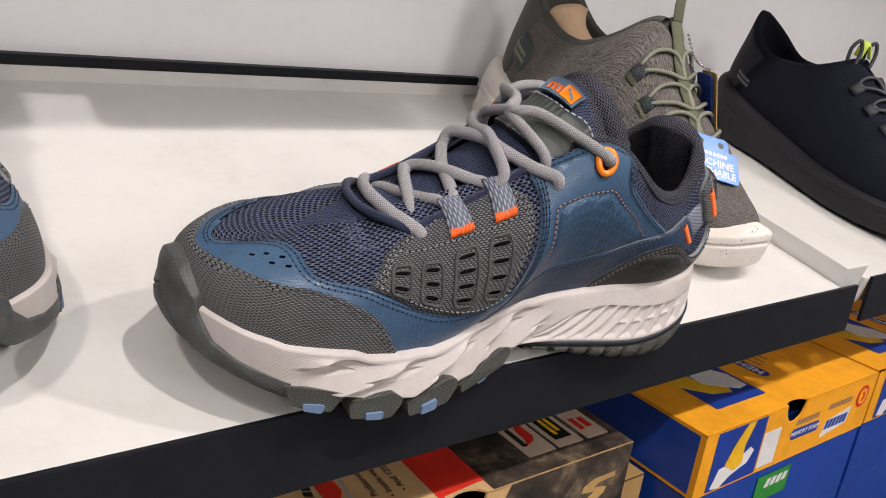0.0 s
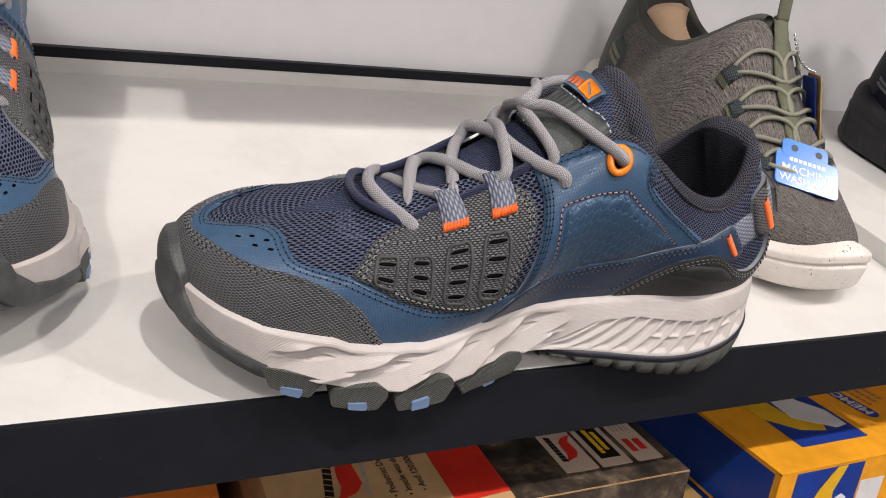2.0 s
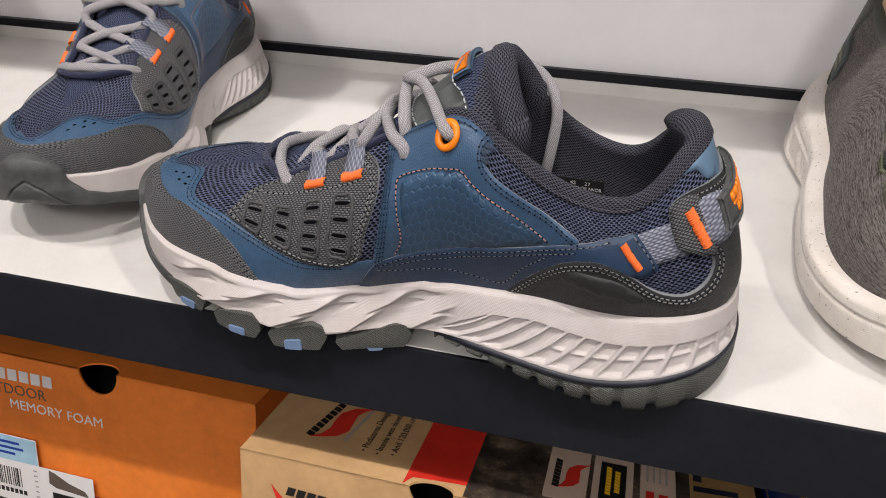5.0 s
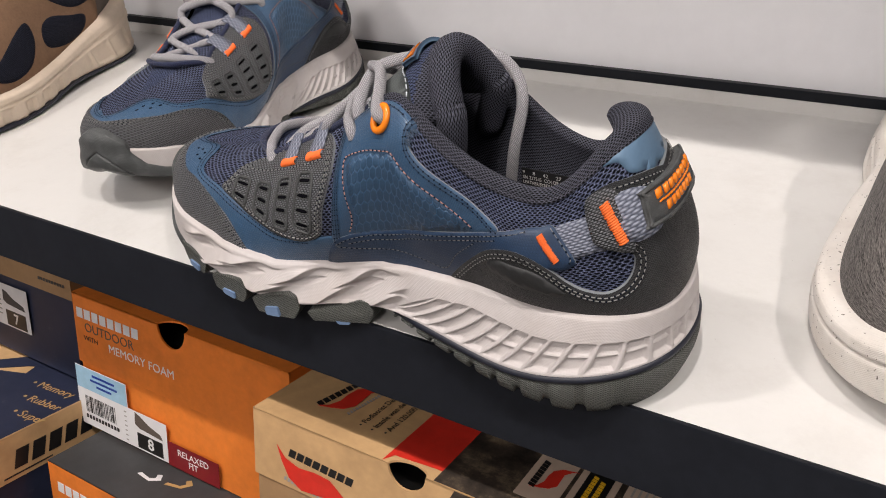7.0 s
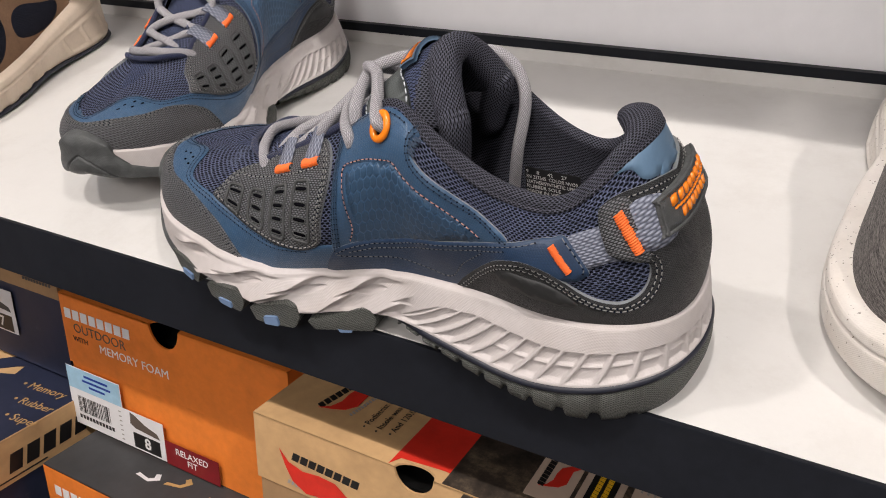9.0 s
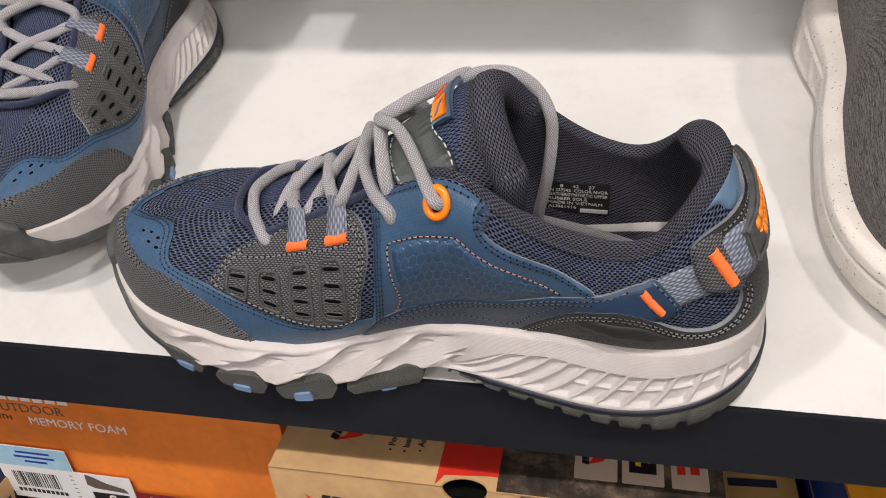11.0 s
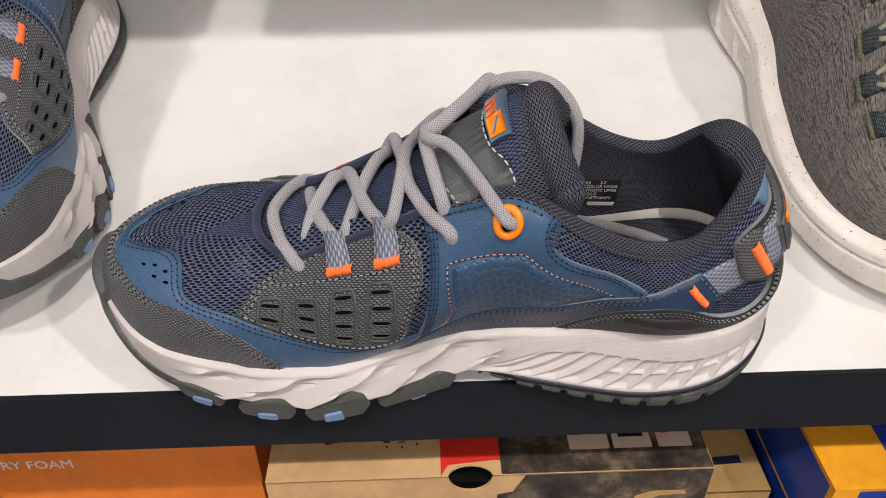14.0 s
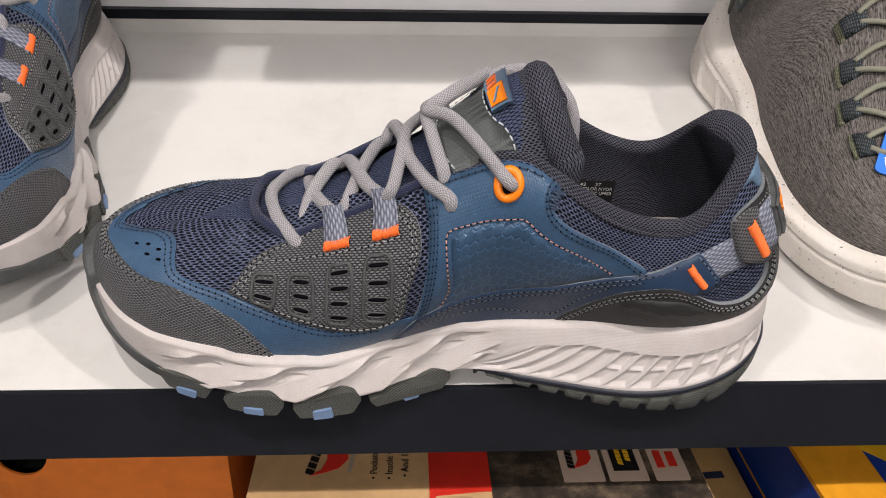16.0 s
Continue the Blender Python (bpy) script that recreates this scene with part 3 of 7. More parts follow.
# ---- the setting: sloping display shelf, wall, lower board, floor ----
def build_setting():
    board = tagged(part("shelf_board", box_bm((-0.75, 0.0012, -0.018), (0.597, 0.3755, 0.0), 0.0006), M["board"], None), "white laminate sloping display shelf with faint scuffs", "shelf", "", "structure")
    board.matrix_world = SHELF
    lip = part("shelf_lip", box_bm((-0.75, -0.0022, 0.90 - 0.0385), (0.619, 0.0008, 0.9008), 0.0007), M["metal"], None)
    tagged(lip, "dark grey powder-coated metal lip along the shelf's edge", "shelf edge", "", "structure")
    ret = part("lip_return", box_bm((-0.75, 0.0008, 0.8615), (0.619, 0.020, 0.8635)), M["metal"], None)
    tagged(ret, "dark grey metal flange under the shelf", "shelf edge", "", "structure")
    under = tagged(part("shelf_underside", box_bm((-0.75, 0.002, -0.024), (0.597, 0.3755, -0.019)), M["metal"], None), "dark underside of the display shelf", "shelf", "", "structure")
    under.matrix_world = SHELF
    strip = tagged(part("back_trim", box_bm((-0.75, 0.3715, 0.0115), (0.495, 0.3775, 0.0195), 0.0006), M["metal"], None), "dark grey metal trim strip behind the shelf", "trim", "", "structure")
    strip.matrix_world = SHELF
    ledge = tagged(part("back_ledge", box_bm((-0.75, 0.372, -0.018), (0.597, 0.3785, 0.0113)), M["board"], None), "white upstand behind the display shelf", "shelf", "", "structure")
    ledge.matrix_world = SHELF
    # the back wall leans with nothing: it stands upright behind the shelf
    foot = SHELF @ Vector((0, 0.3785, 0.0))
    wall = part("wall_back", box_bm((-3.0, foot.y, 0.0), (3.5, foot.y + 0.12, 2.95)), M["wall"], None)
    tagged(wall, "pale grey painted shop wall", "wall", "", "structure")
    up_bm = bmesh.new()
    y0, y1 = foot.y - 0.366, foot.y - 0.001
    # notch added to the unseen board so a light patch falls in its shadow
    rim = [(-0.75, y0), (0.130, y0), (0.130, y0 + 0.055), (0.164, y0 + 0.055), (0.164, y0), (0.631, y0), (0.631, y1), (-0.75, y1)]
    low, high = ([up_bm.verts.new((x, y, z)) for x, y in rim] for z in (1.335, 1.36))
    up_bm.faces.new(low[::-1])
    up_bm.faces.new(high)
    for i in range(len(rim)):
        j = (i + 1) % len(rim)
        up_bm.faces.new((low[i], low[j], high[j], high[i]))
    up = part("upper_shelf", up_bm, M["board"], None)
    tagged(up, "white shelf board with a notched edge above the shoes", "shelf", "", "structure")
    # out of view, added to keep the spots off the next bay's wall
    over = part("upper_shelf", box_bm((0.632, foot.y - 0.366, 1.335), (1.7, foot.y - 0.001, 1.36), 0.001), M["board"], None)
    tagged(over, "unseen white board added to shade the neighbouring bay", "shelf", "", "structure")
    # next bay, a little apart, with its own end panel
    bay = tagged(part("shelf_board", box_bm((0.632, 0.0012, -0.020), (1.7, 0.3755, 0.004), 0.0006), M["board"], None), "white laminate shelf of the neighbouring bay", "shelf", "", "structure")
    bay.matrix_world = SHELF
    end = tagged(part("bay_divider", box_bm((0.5985, 0.004, -0.020), (0.6315, 0.3755, 0.0155), 0.0008), M["board"], None), "white raised divider between two shelf bays", "divider", "", "structure")
    end.matrix_world = SHELF
    lip2 = part("shelf_lip", box_bm((0.640, -0.0022, 0.90 - 0.034), (1.7, 0.0008, 0.905), 0.0007), M["metal"], None)
    tagged(lip2, "dark grey metal lip of the neighbouring bay", "shelf edge", "", "structure")
    # what closes the shop round the camera
    floor = part("floor", box_bm((-3.0, -4.0, -0.06), (3.5, 0.9, 0.0)), plain("grey_floor_tiles", (0.30, 0.28, 0.26), 0.35, 0.15, 3), None)
    tagged(floor, "grey polished shop floor", "floor", "", "structure")
    roof = part("ceiling", box_bm((-3.0, -4.0, 2.95), (3.5, 0.9, 3.05)), plain("white_ceiling", (0.75, 0.74, 0.72), 0.8, 0.03, 3), None)
    tagged(roof, "white shop ceiling", "ceiling", "", "structure")
    for name, lo, hi in (("wall_left", (-3.1, -4.0, 0), (-3.0, 0.9, 2.95)), ("wall_right", (3.5, -4.0, 0), (3.6, 0.9, 2.95)), ("wall_front", (-3.0, -4.1, 0), (3.5, -4.0, 2.95))):
        tagged(part(name, box_bm(lo, hi), M["wall"], None), "pale painted shop wall", "wall", "", "structure")


build_setting()


# ---- shoe lasts: a wall lofted round the foot ----
def ring_spline(knots, values):
    """Periodic cubic spline through values (rows) at knots in [0, 2)."""
    k = np.asarray(knots, float)
    y = np.asarray(values, float)
    n = len(k)
    h = np.diff(np.append(k, 2.0))
    a = np.zeros((n, n))
    rhs = np.zeros_like(y)
    for i in range(n):
        p, q = (i - 1) % n, (i + 1) % n
        a[i, p] += h[p]
        a[i, i] += 2 * (h[p] + h[i])
        a[i, q] += h[i]
        rhs[i] = 6 * ((y[q] - y[i]) / h[i] - (y[i] - y[p]) / h[p])
    m = np.linalg.solve(a, rhs)

    def at(t):
        t = np.mod(np.asarray(t, float), 2.0)
        i = np.clip(np.searchsorted(k, t, side="right") - 1, 0, n - 1)
        j = (i + 1) % n
        w = (t - k[i])[..., None]
        d = h[i][..., None]
        u = d - w
        return (m[i] * u**3 + m[j] * w**3) / (6 * d) + (y[i] / d - m[i] * d / 6) * u + (y[j] / d - m[j] * d / 6) * w

    return at


class Last:
    """A shoe upper. h runs round it: 0 heel, 1 toe (near side), 2 heel again (far side, mirrored); v runs from the sole up."""

    def __init__(self, knots, bottom, top, swell, mid, origin=(0, 0, 0), lean=0.0, dip=None):
        full = list(knots) + [2 - k for k in knots[-2:0:-1]]
        middle = np.interp(knots, (0, 1), mid)

        def both(rows, width):
            near = np.asarray(rows, float).reshape(-1, width)
            far = near[-2:0:-1].copy()
            if width == 3:
                far[:, 1] = 2 * middle[-2:0:-1] - far[:, 1]
            rows = np.vstack([near, far])
            return rows - np.asarray(origin, float) if width == 3 else rows

        self.b = ring_spline(full, both(bottom, 3))
        crown = both(top, 3)
        crown[:, 1] += lean * np.interp(np.minimum(full, 2 - np.asarray(full)), (0, 0.45, 0.6, 0.7, 0.8, 1.0), (0.7, 1.0, 1.4, 1.1, 0.5, 0.2))
        if dip:
            crown[len(knots):, 2] -= np.asarray(dip[-2:0:-1])
        self.t = ring_spline(full, crown)
        self.s = ring_spline(full, both(swell, 4))

    def out(self, h):
        d = self.b(np.asarray(h) + 1e-3) - self.b(np.asarray(h) - 1e-3)
        o = np.stack([d[..., 1], -d[..., 0], 0 * d[..., 0]], -1)
        return -o / np.linalg.norm(o, axis=-1, keepdims=True)

    def at(self, h, v):
        h, v = np.broadcast_arrays(np.asarray(h, float), np.asarray(v, float))
        b, t, s, o = self.b(h), self.t(h), self.s(h), self.out(h)
        up = np.array([0, 0, 1.0])
        c1 = b + s[..., 0:1] * up + s[..., 1:2] * o
        c2 = t - s[..., 2:3] * up + s[..., 3:4] * o
        w = v[..., None]
        return (1 - w) ** 3 * b + 3 * (1 - w) ** 2 * w * c1 + 3 * (1 - w) * w**2 * c2 + w**3 * t

    def normal(self, h, v):
        e = 2e-3
        dh = self.at(np.asarray(h) + e, v) - self.at(np.asarray(h) - e, v)
        dv = self.at(h, np.clip(np.asarray(v) + e, 0, 1.2)) - self.at(h, np.clip(np.asarray(v) - e, -0.2, 1))
        n = np.cross(dv, dh)
        return n / (np.linalg.norm(n, axis=-1, keepdims=True) + 1e-12)


HIKE_KNOTS = (0.0, 0.08, 0.16, 0.26, 0.36, 0.45, 0.52, 0.60, 0.68, 0.76, 0.83, 0.90, 0.96, 1.0)
HIKE_BOTTOM = (
    (0.3906, 0.0350, 0.0470), (0.3844, 0.0115, 0.0470), (0.3650, -0.0001, 0.0455), (0.3365, -0.0000, 0.0430),
    (0.3074, 0.0032, 0.0420), (0.2803, 0.0057, 0.0400), (0.2591, 0.0064, 0.0380), (0.2321, 0.0046, 0.0340),
    (0.2055, -0.0034, 0.0315), (0.1792, -0.0068, 0.0300), (0.1533, -0.0073, 0.0355), (0.1262, -0.0025, 0.0412),
    (0.1032, 0.0127, 0.0463), (0.0908, 0.0390, 0.0500))
HIKE_TOP = (
    (0.3695, 0.0350, 0.1185), (0.3620, 0.0138, 0.1125), (0.3475, 0.0035, 0.0975), (0.3280, -0.0005, 0.0945),
    (0.3080, -0.0032, 0.1030), (0.2880, -0.0025, 0.1175), (0.2700, 0.0035, 0.1265), (0.2450, 0.0120, 0.1140),
    (0.2200, 0.0190, 0.1020), (0.1950, 0.0265, 0.0910), (0.1720, 0.0335, 0.0810), (0.1500, 0.0375, 0.0745),
    (0.1350, 0.0390, 0.0710), (0.1280, 0.0390, 0.0690))
HIKE_SWELL = (
    (0.0180, 0.0063, 0.0180, 0.0049), (0.0180, 0.0103, 0.0180, 0.0119), (0.0160, 0.0082, 0.0160, 0.0078), (0.0140, 0.0131, 0.0140, 0.0134),
    (0.0160, 0.0045, 0.0160, 0.0071), (0.0220, 0.0042, 0.0180, 0.0179), (0.0250, 0.0031, 0.0160, 0.0205), (0.0220, 0.0152, 0.0130, 0.0261),
    (0.0220, 0.0124, 0.0100, 0.0262), (0.0210, 0.0035, 0.0060, 0.0250), (0.0200, 0.0002, 0.0000, 0.0353), (0.0170, 0.0017, 0.0000, 0.0379),
    (0.0140, 0.0038, -0.0010, 0.0339), (0.0140, 0.0039, -0.0010, 0.0306))
# how much lower the inner side of the collar runs
HIKE_DIP = (0.0, 0.001, 0.004, 0.005, 0.005, 0.004, 0.004, 0.005, 0.005, 0.004, 0.002, 0, 0, 0)
ORIGIN = (0.24, 0.035, 0.0)
HIKE = Last(HIKE_KNOTS, HIKE_BOTTOM, HIKE_TOP, HIKE_SWELL, (0.035, 0.039), ORIGIN, 0.0, HIKE_DIP)


# ---- blue and grey trail shoe ----
def pt(x, y, z):
    return np.array((x, y, z)) - np.array(ORIGIN)


def hike_ring(near):
    """Values by knot on the near side, mirrored to the far side, as a function of h."""
    line = ring_spline(list(HIKE_KNOTS) + [2 - k for k in HIKE_KNOTS[-2:0:-1]], [[z] for z in list(near) + list(near)[-2:0:-1]])
    return lambda h: line(h)[..., 0]


HIKE_RIM = hike_ring((0.0500, 0.0500, 0.0485, 0.0460, 0.0450, 0.0430, 0.0410, 0.0370, 0.0345, 0.0330, 0.0385, 0.0442, 0.0493, 0.0530))
HIKE_LOW = hike_ring((0.0275, 0.0265, 0.0220, 0.0160, 0.0160, 0.0170, 0.0160, 0.0140, 0.0115, 0.0130, 0.0185, 0.0260, 0.0335, 0.0370))
HIKE_TREAD = hike_ring((0.0085, 0.0055, 0.0020, 0.0020, 0.0050, 0.0092, 0.0110, 0.0100, 0.0070, 0.0060, 0.0130, 0.0220, 0.0310, 0.0350))
HIKE_FLARE = hike_ring((0.0035, 0.0045, 0.0090, 0.0125, 0.0115, 0.0085, 0.0050, 0.0050, 0.0060, 0.0060, 0.0045, 0.0030, 0.0015, 0.0010))
SOLE_OUT = 0.0042  # the rim of the sole stands out from the foot of the upper


def bell(x, a, b, soft):
    """1 between a and b, falling to 0 over soft on both sides."""
    up = np.clip((x - a) / soft + 0.5, 0, 1)
    down = np.clip((b - x) / soft + 0.5, 0, 1)
    return (up * up * (3 - 2 * up)) * (down * down * (3 - 2 * down))


def side_of(h):
    """h folded onto the near side."""
    h = np.mod(h, 2.0)
    return np.where(h > 1, 2 - h, h)


def midsole(parent):
    last = HIKE
    n, m = 1300, 72
    h = np.linspace(0, 2, n, endpoint=False)
    w = np.concatenate([[-0.08, -0.02], np.linspace(0.0, 1.0, m - 2)])
    hh, ww = np.meshgrid(h, w, indexing="ij")
    b, o = last.b(h), last.out(h)
    run = np.concatenate([[0], np.cumsum(np.linalg.norm(np.diff(b[:, :2], axis=0), axis=1))])
    top, low = HIKE_RIM(h), HIKE_LOW(h)
    f = side_of(hh)
    c = np.clip(ww, 0, 1)
    step = np.mod(b[:, 0] / 0.0345 - 0.575, 1.0)
    top = top + 0.0016 * bell(side_of(h), 0.52, 0.93, 0.05) * (np.where(step < 0.80, step / 0.80, (1 - step) / 0.20) - 0.5)
    z = top[:, None] + (low - top)[:, None] * c
    rim = np.sqrt(np.clip(1 - (1 - np.clip(c / 0.10, 0, 1)) ** 2, 0, 1))
    off = -0.002 + (SOLE_OUT + 0.002) * rim + HIKE_FLARE(h)[:, None] * np.clip(c, 0, 1) ** 0.75
    # heel: a smooth band above, a ribbed hollow below
    edge = np.interp(f, (0, 0.1, 0.23, 0.36, 0.43, 0.475, 0.52), (0.50, 0.49, 0.47, 0.36, 0.44, 0.68, 1.0))
    zone = bell(f, -0.2, 0.515, 0.03) * np.clip((c - edge) / 0.05 + 0.5, 0, 1)
    wave = run[:, None] / 0.0092 - np.where(hh > 1, -1, 1) * 13.0 * np.clip(f - 0.08, 0, 1) * (c - 0.5)
    rib = np.abs(np.mod(wave, 1.0) - 0.5) * 2
    rib = np.clip((rib - 0.70) / 0.14, 0, 1)
    bar = bell(c, 0.67, 0.72, 0.03) * bell(f, -0.2, 0.33, 0.04)
    foot = bell(c, 0.93, 1.3, 0.05)
    off += zone * (-0.0026 + 0.0025 * np.maximum.reduce([rib, 0.50 * bar, foot]))
    # forefoot: slanting carved facets
    fore = bell(f, 0.50, 0.885, 0.05) * bell(c, 0.20, 0.97, 0.12)
    slope = b[:, 0][:, None] / 0.0345 + 1.15 * (c - 0.5)
    saw = np.mod(slope, 1.0)
    facet = np.where(saw < 0.74, saw / 0.74, (1 - saw) / 0.26)
    off += fore * (-0.0030 + 0.0054 * (facet**1.4))
    lens = bell(np.mod(slope + 0.45 + 0.5 * (c - 0.5), 1.0), 0.16, 0.70, 0.10) * bell(c, 0.42, 0.60, 0.06)
    off -= 0.0022 * fore * lens
    p = b[:, None, :] + o[:, None, :] * off[..., None]
    p[..., 2] = z + np.where(ww < 0, -0.004 * (-ww / 0.08), 0)
    p[..., :2] -= (o[:, None, :2]) * np.where(ww < 0, 0.006, 0.0)[..., None]
    uv = np.stack(np.broadcast_arrays(run[:, None], (top - low)[:, None] * c), -1).reshape(-1, 2)
    faces = grid_faces(n, m, True, False, True)
    verts = list(p.reshape(-1, 3))
    k = len(verts)
    mid = last.b(h).mean(0)
    verts.append((mid[0], mid[1], 0.018))
    faces += [(i * m + m - 1, k, ((i + 1) % n) * m + m - 1)[::-1] for i in range(n)]
    uv = np.vstack([uv, [[0, 0]]])
    return link_mesh("midsole", verts, faces, M["foam"], parent, "carved off-white foam midsole with a ribbed heel", uv)


def ring_band(name, h, hi, lo, push, material, parent, label="", rows=6, inward=0.03, floor=None):
    """A band round the sole from z = hi(h) to lo(h), pushed out by push(h, row), with a floor below."""
    last = HIKE
    b, o = last.b(h), last.out(h)
    prof = np.linspace(0, 1, rows)
    run = np.concatenate([[0], np.cumsum(np.linalg.norm(np.diff(b, axis=0), axis=1))])
    verts, uvs = [], []
    for i in range(len(h)):
        for j, q in enumerate(prof):
            z = hi[i] + (lo[i] - hi[i]) * q
            p = b[i] + o[i] * push[i, j]
            verts.append((p[0], p[1], z))
            uvs.append((run[i], (hi[i] - lo[i]) * q))
        p = b[i] - o[i] * inward
        verts += [(p[0], p[1], lo[i] if floor is None else floor), (p[0], p[1], hi[i])]
        uvs += [(run[i], 0.01 + inward), (run[i], 0.02 + inward)]
    return link_mesh(name, verts, grid_faces(len(h), rows + 2, False, True, True), material, parent, label, uvs)


def heel_outsole(parent):
    h = np.linspace(-0.52, 0.52, 440)
    f = np.abs(h)
    low = HIKE_LOW(h)
    rows = 6
    bulge = np.sin(np.linspace(0, math.pi, rows)) * 0.0012
    base = SOLE_OUT + HIKE_FLARE(h) - 0.003 * np.clip((f - 0.46) / 0.06, 0, 1)
    ring_band("outsole_layer", h, low + 0.0002, low - 0.0036, base[:, None] + bulge[None, :], M["navyrub"], parent, "thin navy rubber layer", rows)
    run = np.concatenate([[0], np.cumsum(np.linalg.norm(np.diff(HIKE.b(h), axis=0), axis=1))])
    tooth = np.clip((np.abs(np.mod(run / 0.0125, 1.0) - 0.5) * 2 - 0.25) / 0.12, 0, 1)
    rise = np.clip((f - 0.09) / 0.08, 0, 1)
    bottom = np.minimum(HIKE_TREAD(h), low - 0.0055) + (1 - tooth) * rise * 0.0026
    push = base[:, None] + 0.0010 + bulge[None, :] - np.linspace(0, 0.002, rows)[None, :] - 0.0012 * ((1 - tooth) * rise)[:, None]
    ring_band("heel_tread", h, low - 0.0036, bottom, push, M["tread"], parent, "grey lugged rubber heel tread", rows, 0.03, 0.0004)


def near_h(x):
    """h on the near side of the sole at a place along the shoe."""
    hs = np.linspace(0.0, 1.0, 1500)
    return float(np.interp(-(x - ORIGIN[0]), -HIKE.b(hs)[:, 0], hs))


LUGS = (
    (((0.1231, 0.0276), (0.1313, 0.0268), (0.1473, 0.0231), (0.1420, 0.0133), (0.1270, 0.0171)), ((0.1307, 0.0191), (0.1393, 0.0182), (0.1384, 0.0138), (0.1311, 0.0155))),
    (((0.1496, 0.0153), (0.1513, 0.0180), (0.1690, 0.0190), (0.1739, 0.0150), (0.1740, 0.0109), (0.1704, 0.0048), (0.1668, 0.0048), (0.1511, 0.0085)), ((0.1572, 0.0106), (0.1653, 0.0099), (0.1653, 0.0058), (0.1574, 0.0072))),
    (((0.1775, 0.0101), (0.1800, 0.0119), (0.1989, 0.0176), (0.2034, 0.0159), (0.2056, 0.0103), (0.2019, 0.0022), (0.1803, 0.0022), (0.1784, 0.0070)), ((0.1859, 0.0069), (0.1936, 0.0085), (0.1943, 0.0024), (0.1861, 0.0020))),
    (((0.2086, 0.0078), (0.2110, 0.0090), (0.2286, 0.0134), (0.2392, 0.0175), (0.2459, 0.0173), (0.2481, 0.0121), (0.2442, 0.0041), (0.2115, 0.0022)), ((0.2224, 0.0059), (0.2290, 0.0080), (0.2321, 0.0047), (0.2314, 0.0018), (0.2244, 0.0014))))


def cut_corners(outline, by):
    """A straight-sided outline with its corners nipped off, split along its long edges."""
    q = np.array(outline, float)
    out = []
    for a, b, c in zip(np.roll(q, 1, 0), q, np.roll(q, -1, 0)):
        u, w = (a - b) / np.linalg.norm(a - b), (c - b) / np.linalg.norm(c - b)
        out += [b + u * by, b + (u + w) * by * 0.3, b + w * by, b + (c - b) * 0.35, b + (c - b) * 0.65]
    return np.array(out)


def forefoot_lugs(parent):
    for body, pad in LUGS:
        for far in (0, 1):
            def on_sole(push, deep):
                def place(u, z, d):
                    h = near_h(u)
                    h = 2 - h if far else h
                    b, o = HIKE.b(h), HIKE.out(h)
                    q = b + o * (SOLE_OUT + float(HIKE_FLARE(h)) + push - deep * d)
                    return (q[0], q[1], z * (1 - 0.3 * d))
                return place
            v, f = prism(cut_corners(body, 0.0009), on_sole(0.0012, 0.030), 1.0)
            if not far:
                f = [q[::-1] for q in f]
            uv = [(p[0], p[2] + p[1]) for p in v]
            lug = link_mesh("lug", v, f, M["tread"], parent, "", uv, False)
            v, f = prism(cut_corners(pad, 0.0008), on_sole(0.0022, 0.016), 1.0)
            if not far:
                f = [q[::-1] for q in f]
            link_mesh("lug_insert", v, f, M["bluerub"], lug, "pale blue rubber insert", None, False)


def toe_bumper(parent):
    h = np.linspace(0.902, 1.098, 240)
    f = np.abs(h - 1)
    hi = np.interp(f, (0.0, 0.010, 0.018, 0.0235, 0.0262, 0.036, 0.052, 0.072, 0.098), (0.0655, 0.0640, 0.0600, 0.0560, 0.0490, 0.0398, 0.0353, 0.0327, 0.0285))
    lo = np.interp(f, (0.0, 0.016, 0.032, 0.059, 0.089, 0.098), (0.0350, 0.0317, 0.0297, 0.0259, 0.0201, 0.0190))
    b, o = HIKE.b(h), HIKE.out(h)
    rows = 60
    cut = np.interp(f, (0.0, 0.0095, 0.019, 0.0245, 0.032, 0.040), (0.0500, 0.0445, 0.0364, 0.0327, 0.0290, 0.0200))
    verts, uvs = [], []
    run = np.concatenate([[0], np.cumsum(np.linalg.norm(np.diff(b, axis=0), axis=1))])
    prof = np.linspace(0, 1, rows)
    vs = np.linspace(0, 0.9, 60)
    for i in range(len(h)):
        wall = HIKE.at(h[i], vs)
        reach = (wall - b[i]) @ o[i]
        for q in prof:
            z = hi[i] + (lo[i] - hi[i]) * q
            r = np.interp(z, wall[:, 2], reach) if z > b[i, 2] else 0.0
            blend = np.clip((z - b[i, 2]) / 0.010 + 0.6, 0, 1)
            push = (1 - blend) * 0.0066 + blend * (r + 0.0048)
            push += 0.0012 * math.sin(q * math.pi) - 0.0030 * max(0, (0.08 - q) / 0.08) - 0.0045 * max(0, (q - 0.80) / 0.20) ** 2
            push -= 0.0015 * math.exp(-(((z - cut[i]) / 0.0006) ** 2))
            p = b[i] + o[i] * push
            verts.append((p[0], p[1], z))
            uvs.append((run[i], (hi[i] - lo[i]) * q))
        p = b[i] - o[i] * 0.012
        verts += [(p[0], p[1], lo[i]), (p[0], p[1], hi[i])]
        uvs += [(run[i], 0.05), (run[i], 0.06)]
    bump = link_mesh("toe_bumper", verts, grid_faces(len(h), rows + 2, False, True, True), M["bumperpad"], parent, "dark grey rubber toe bumper", uvs)
    return bump


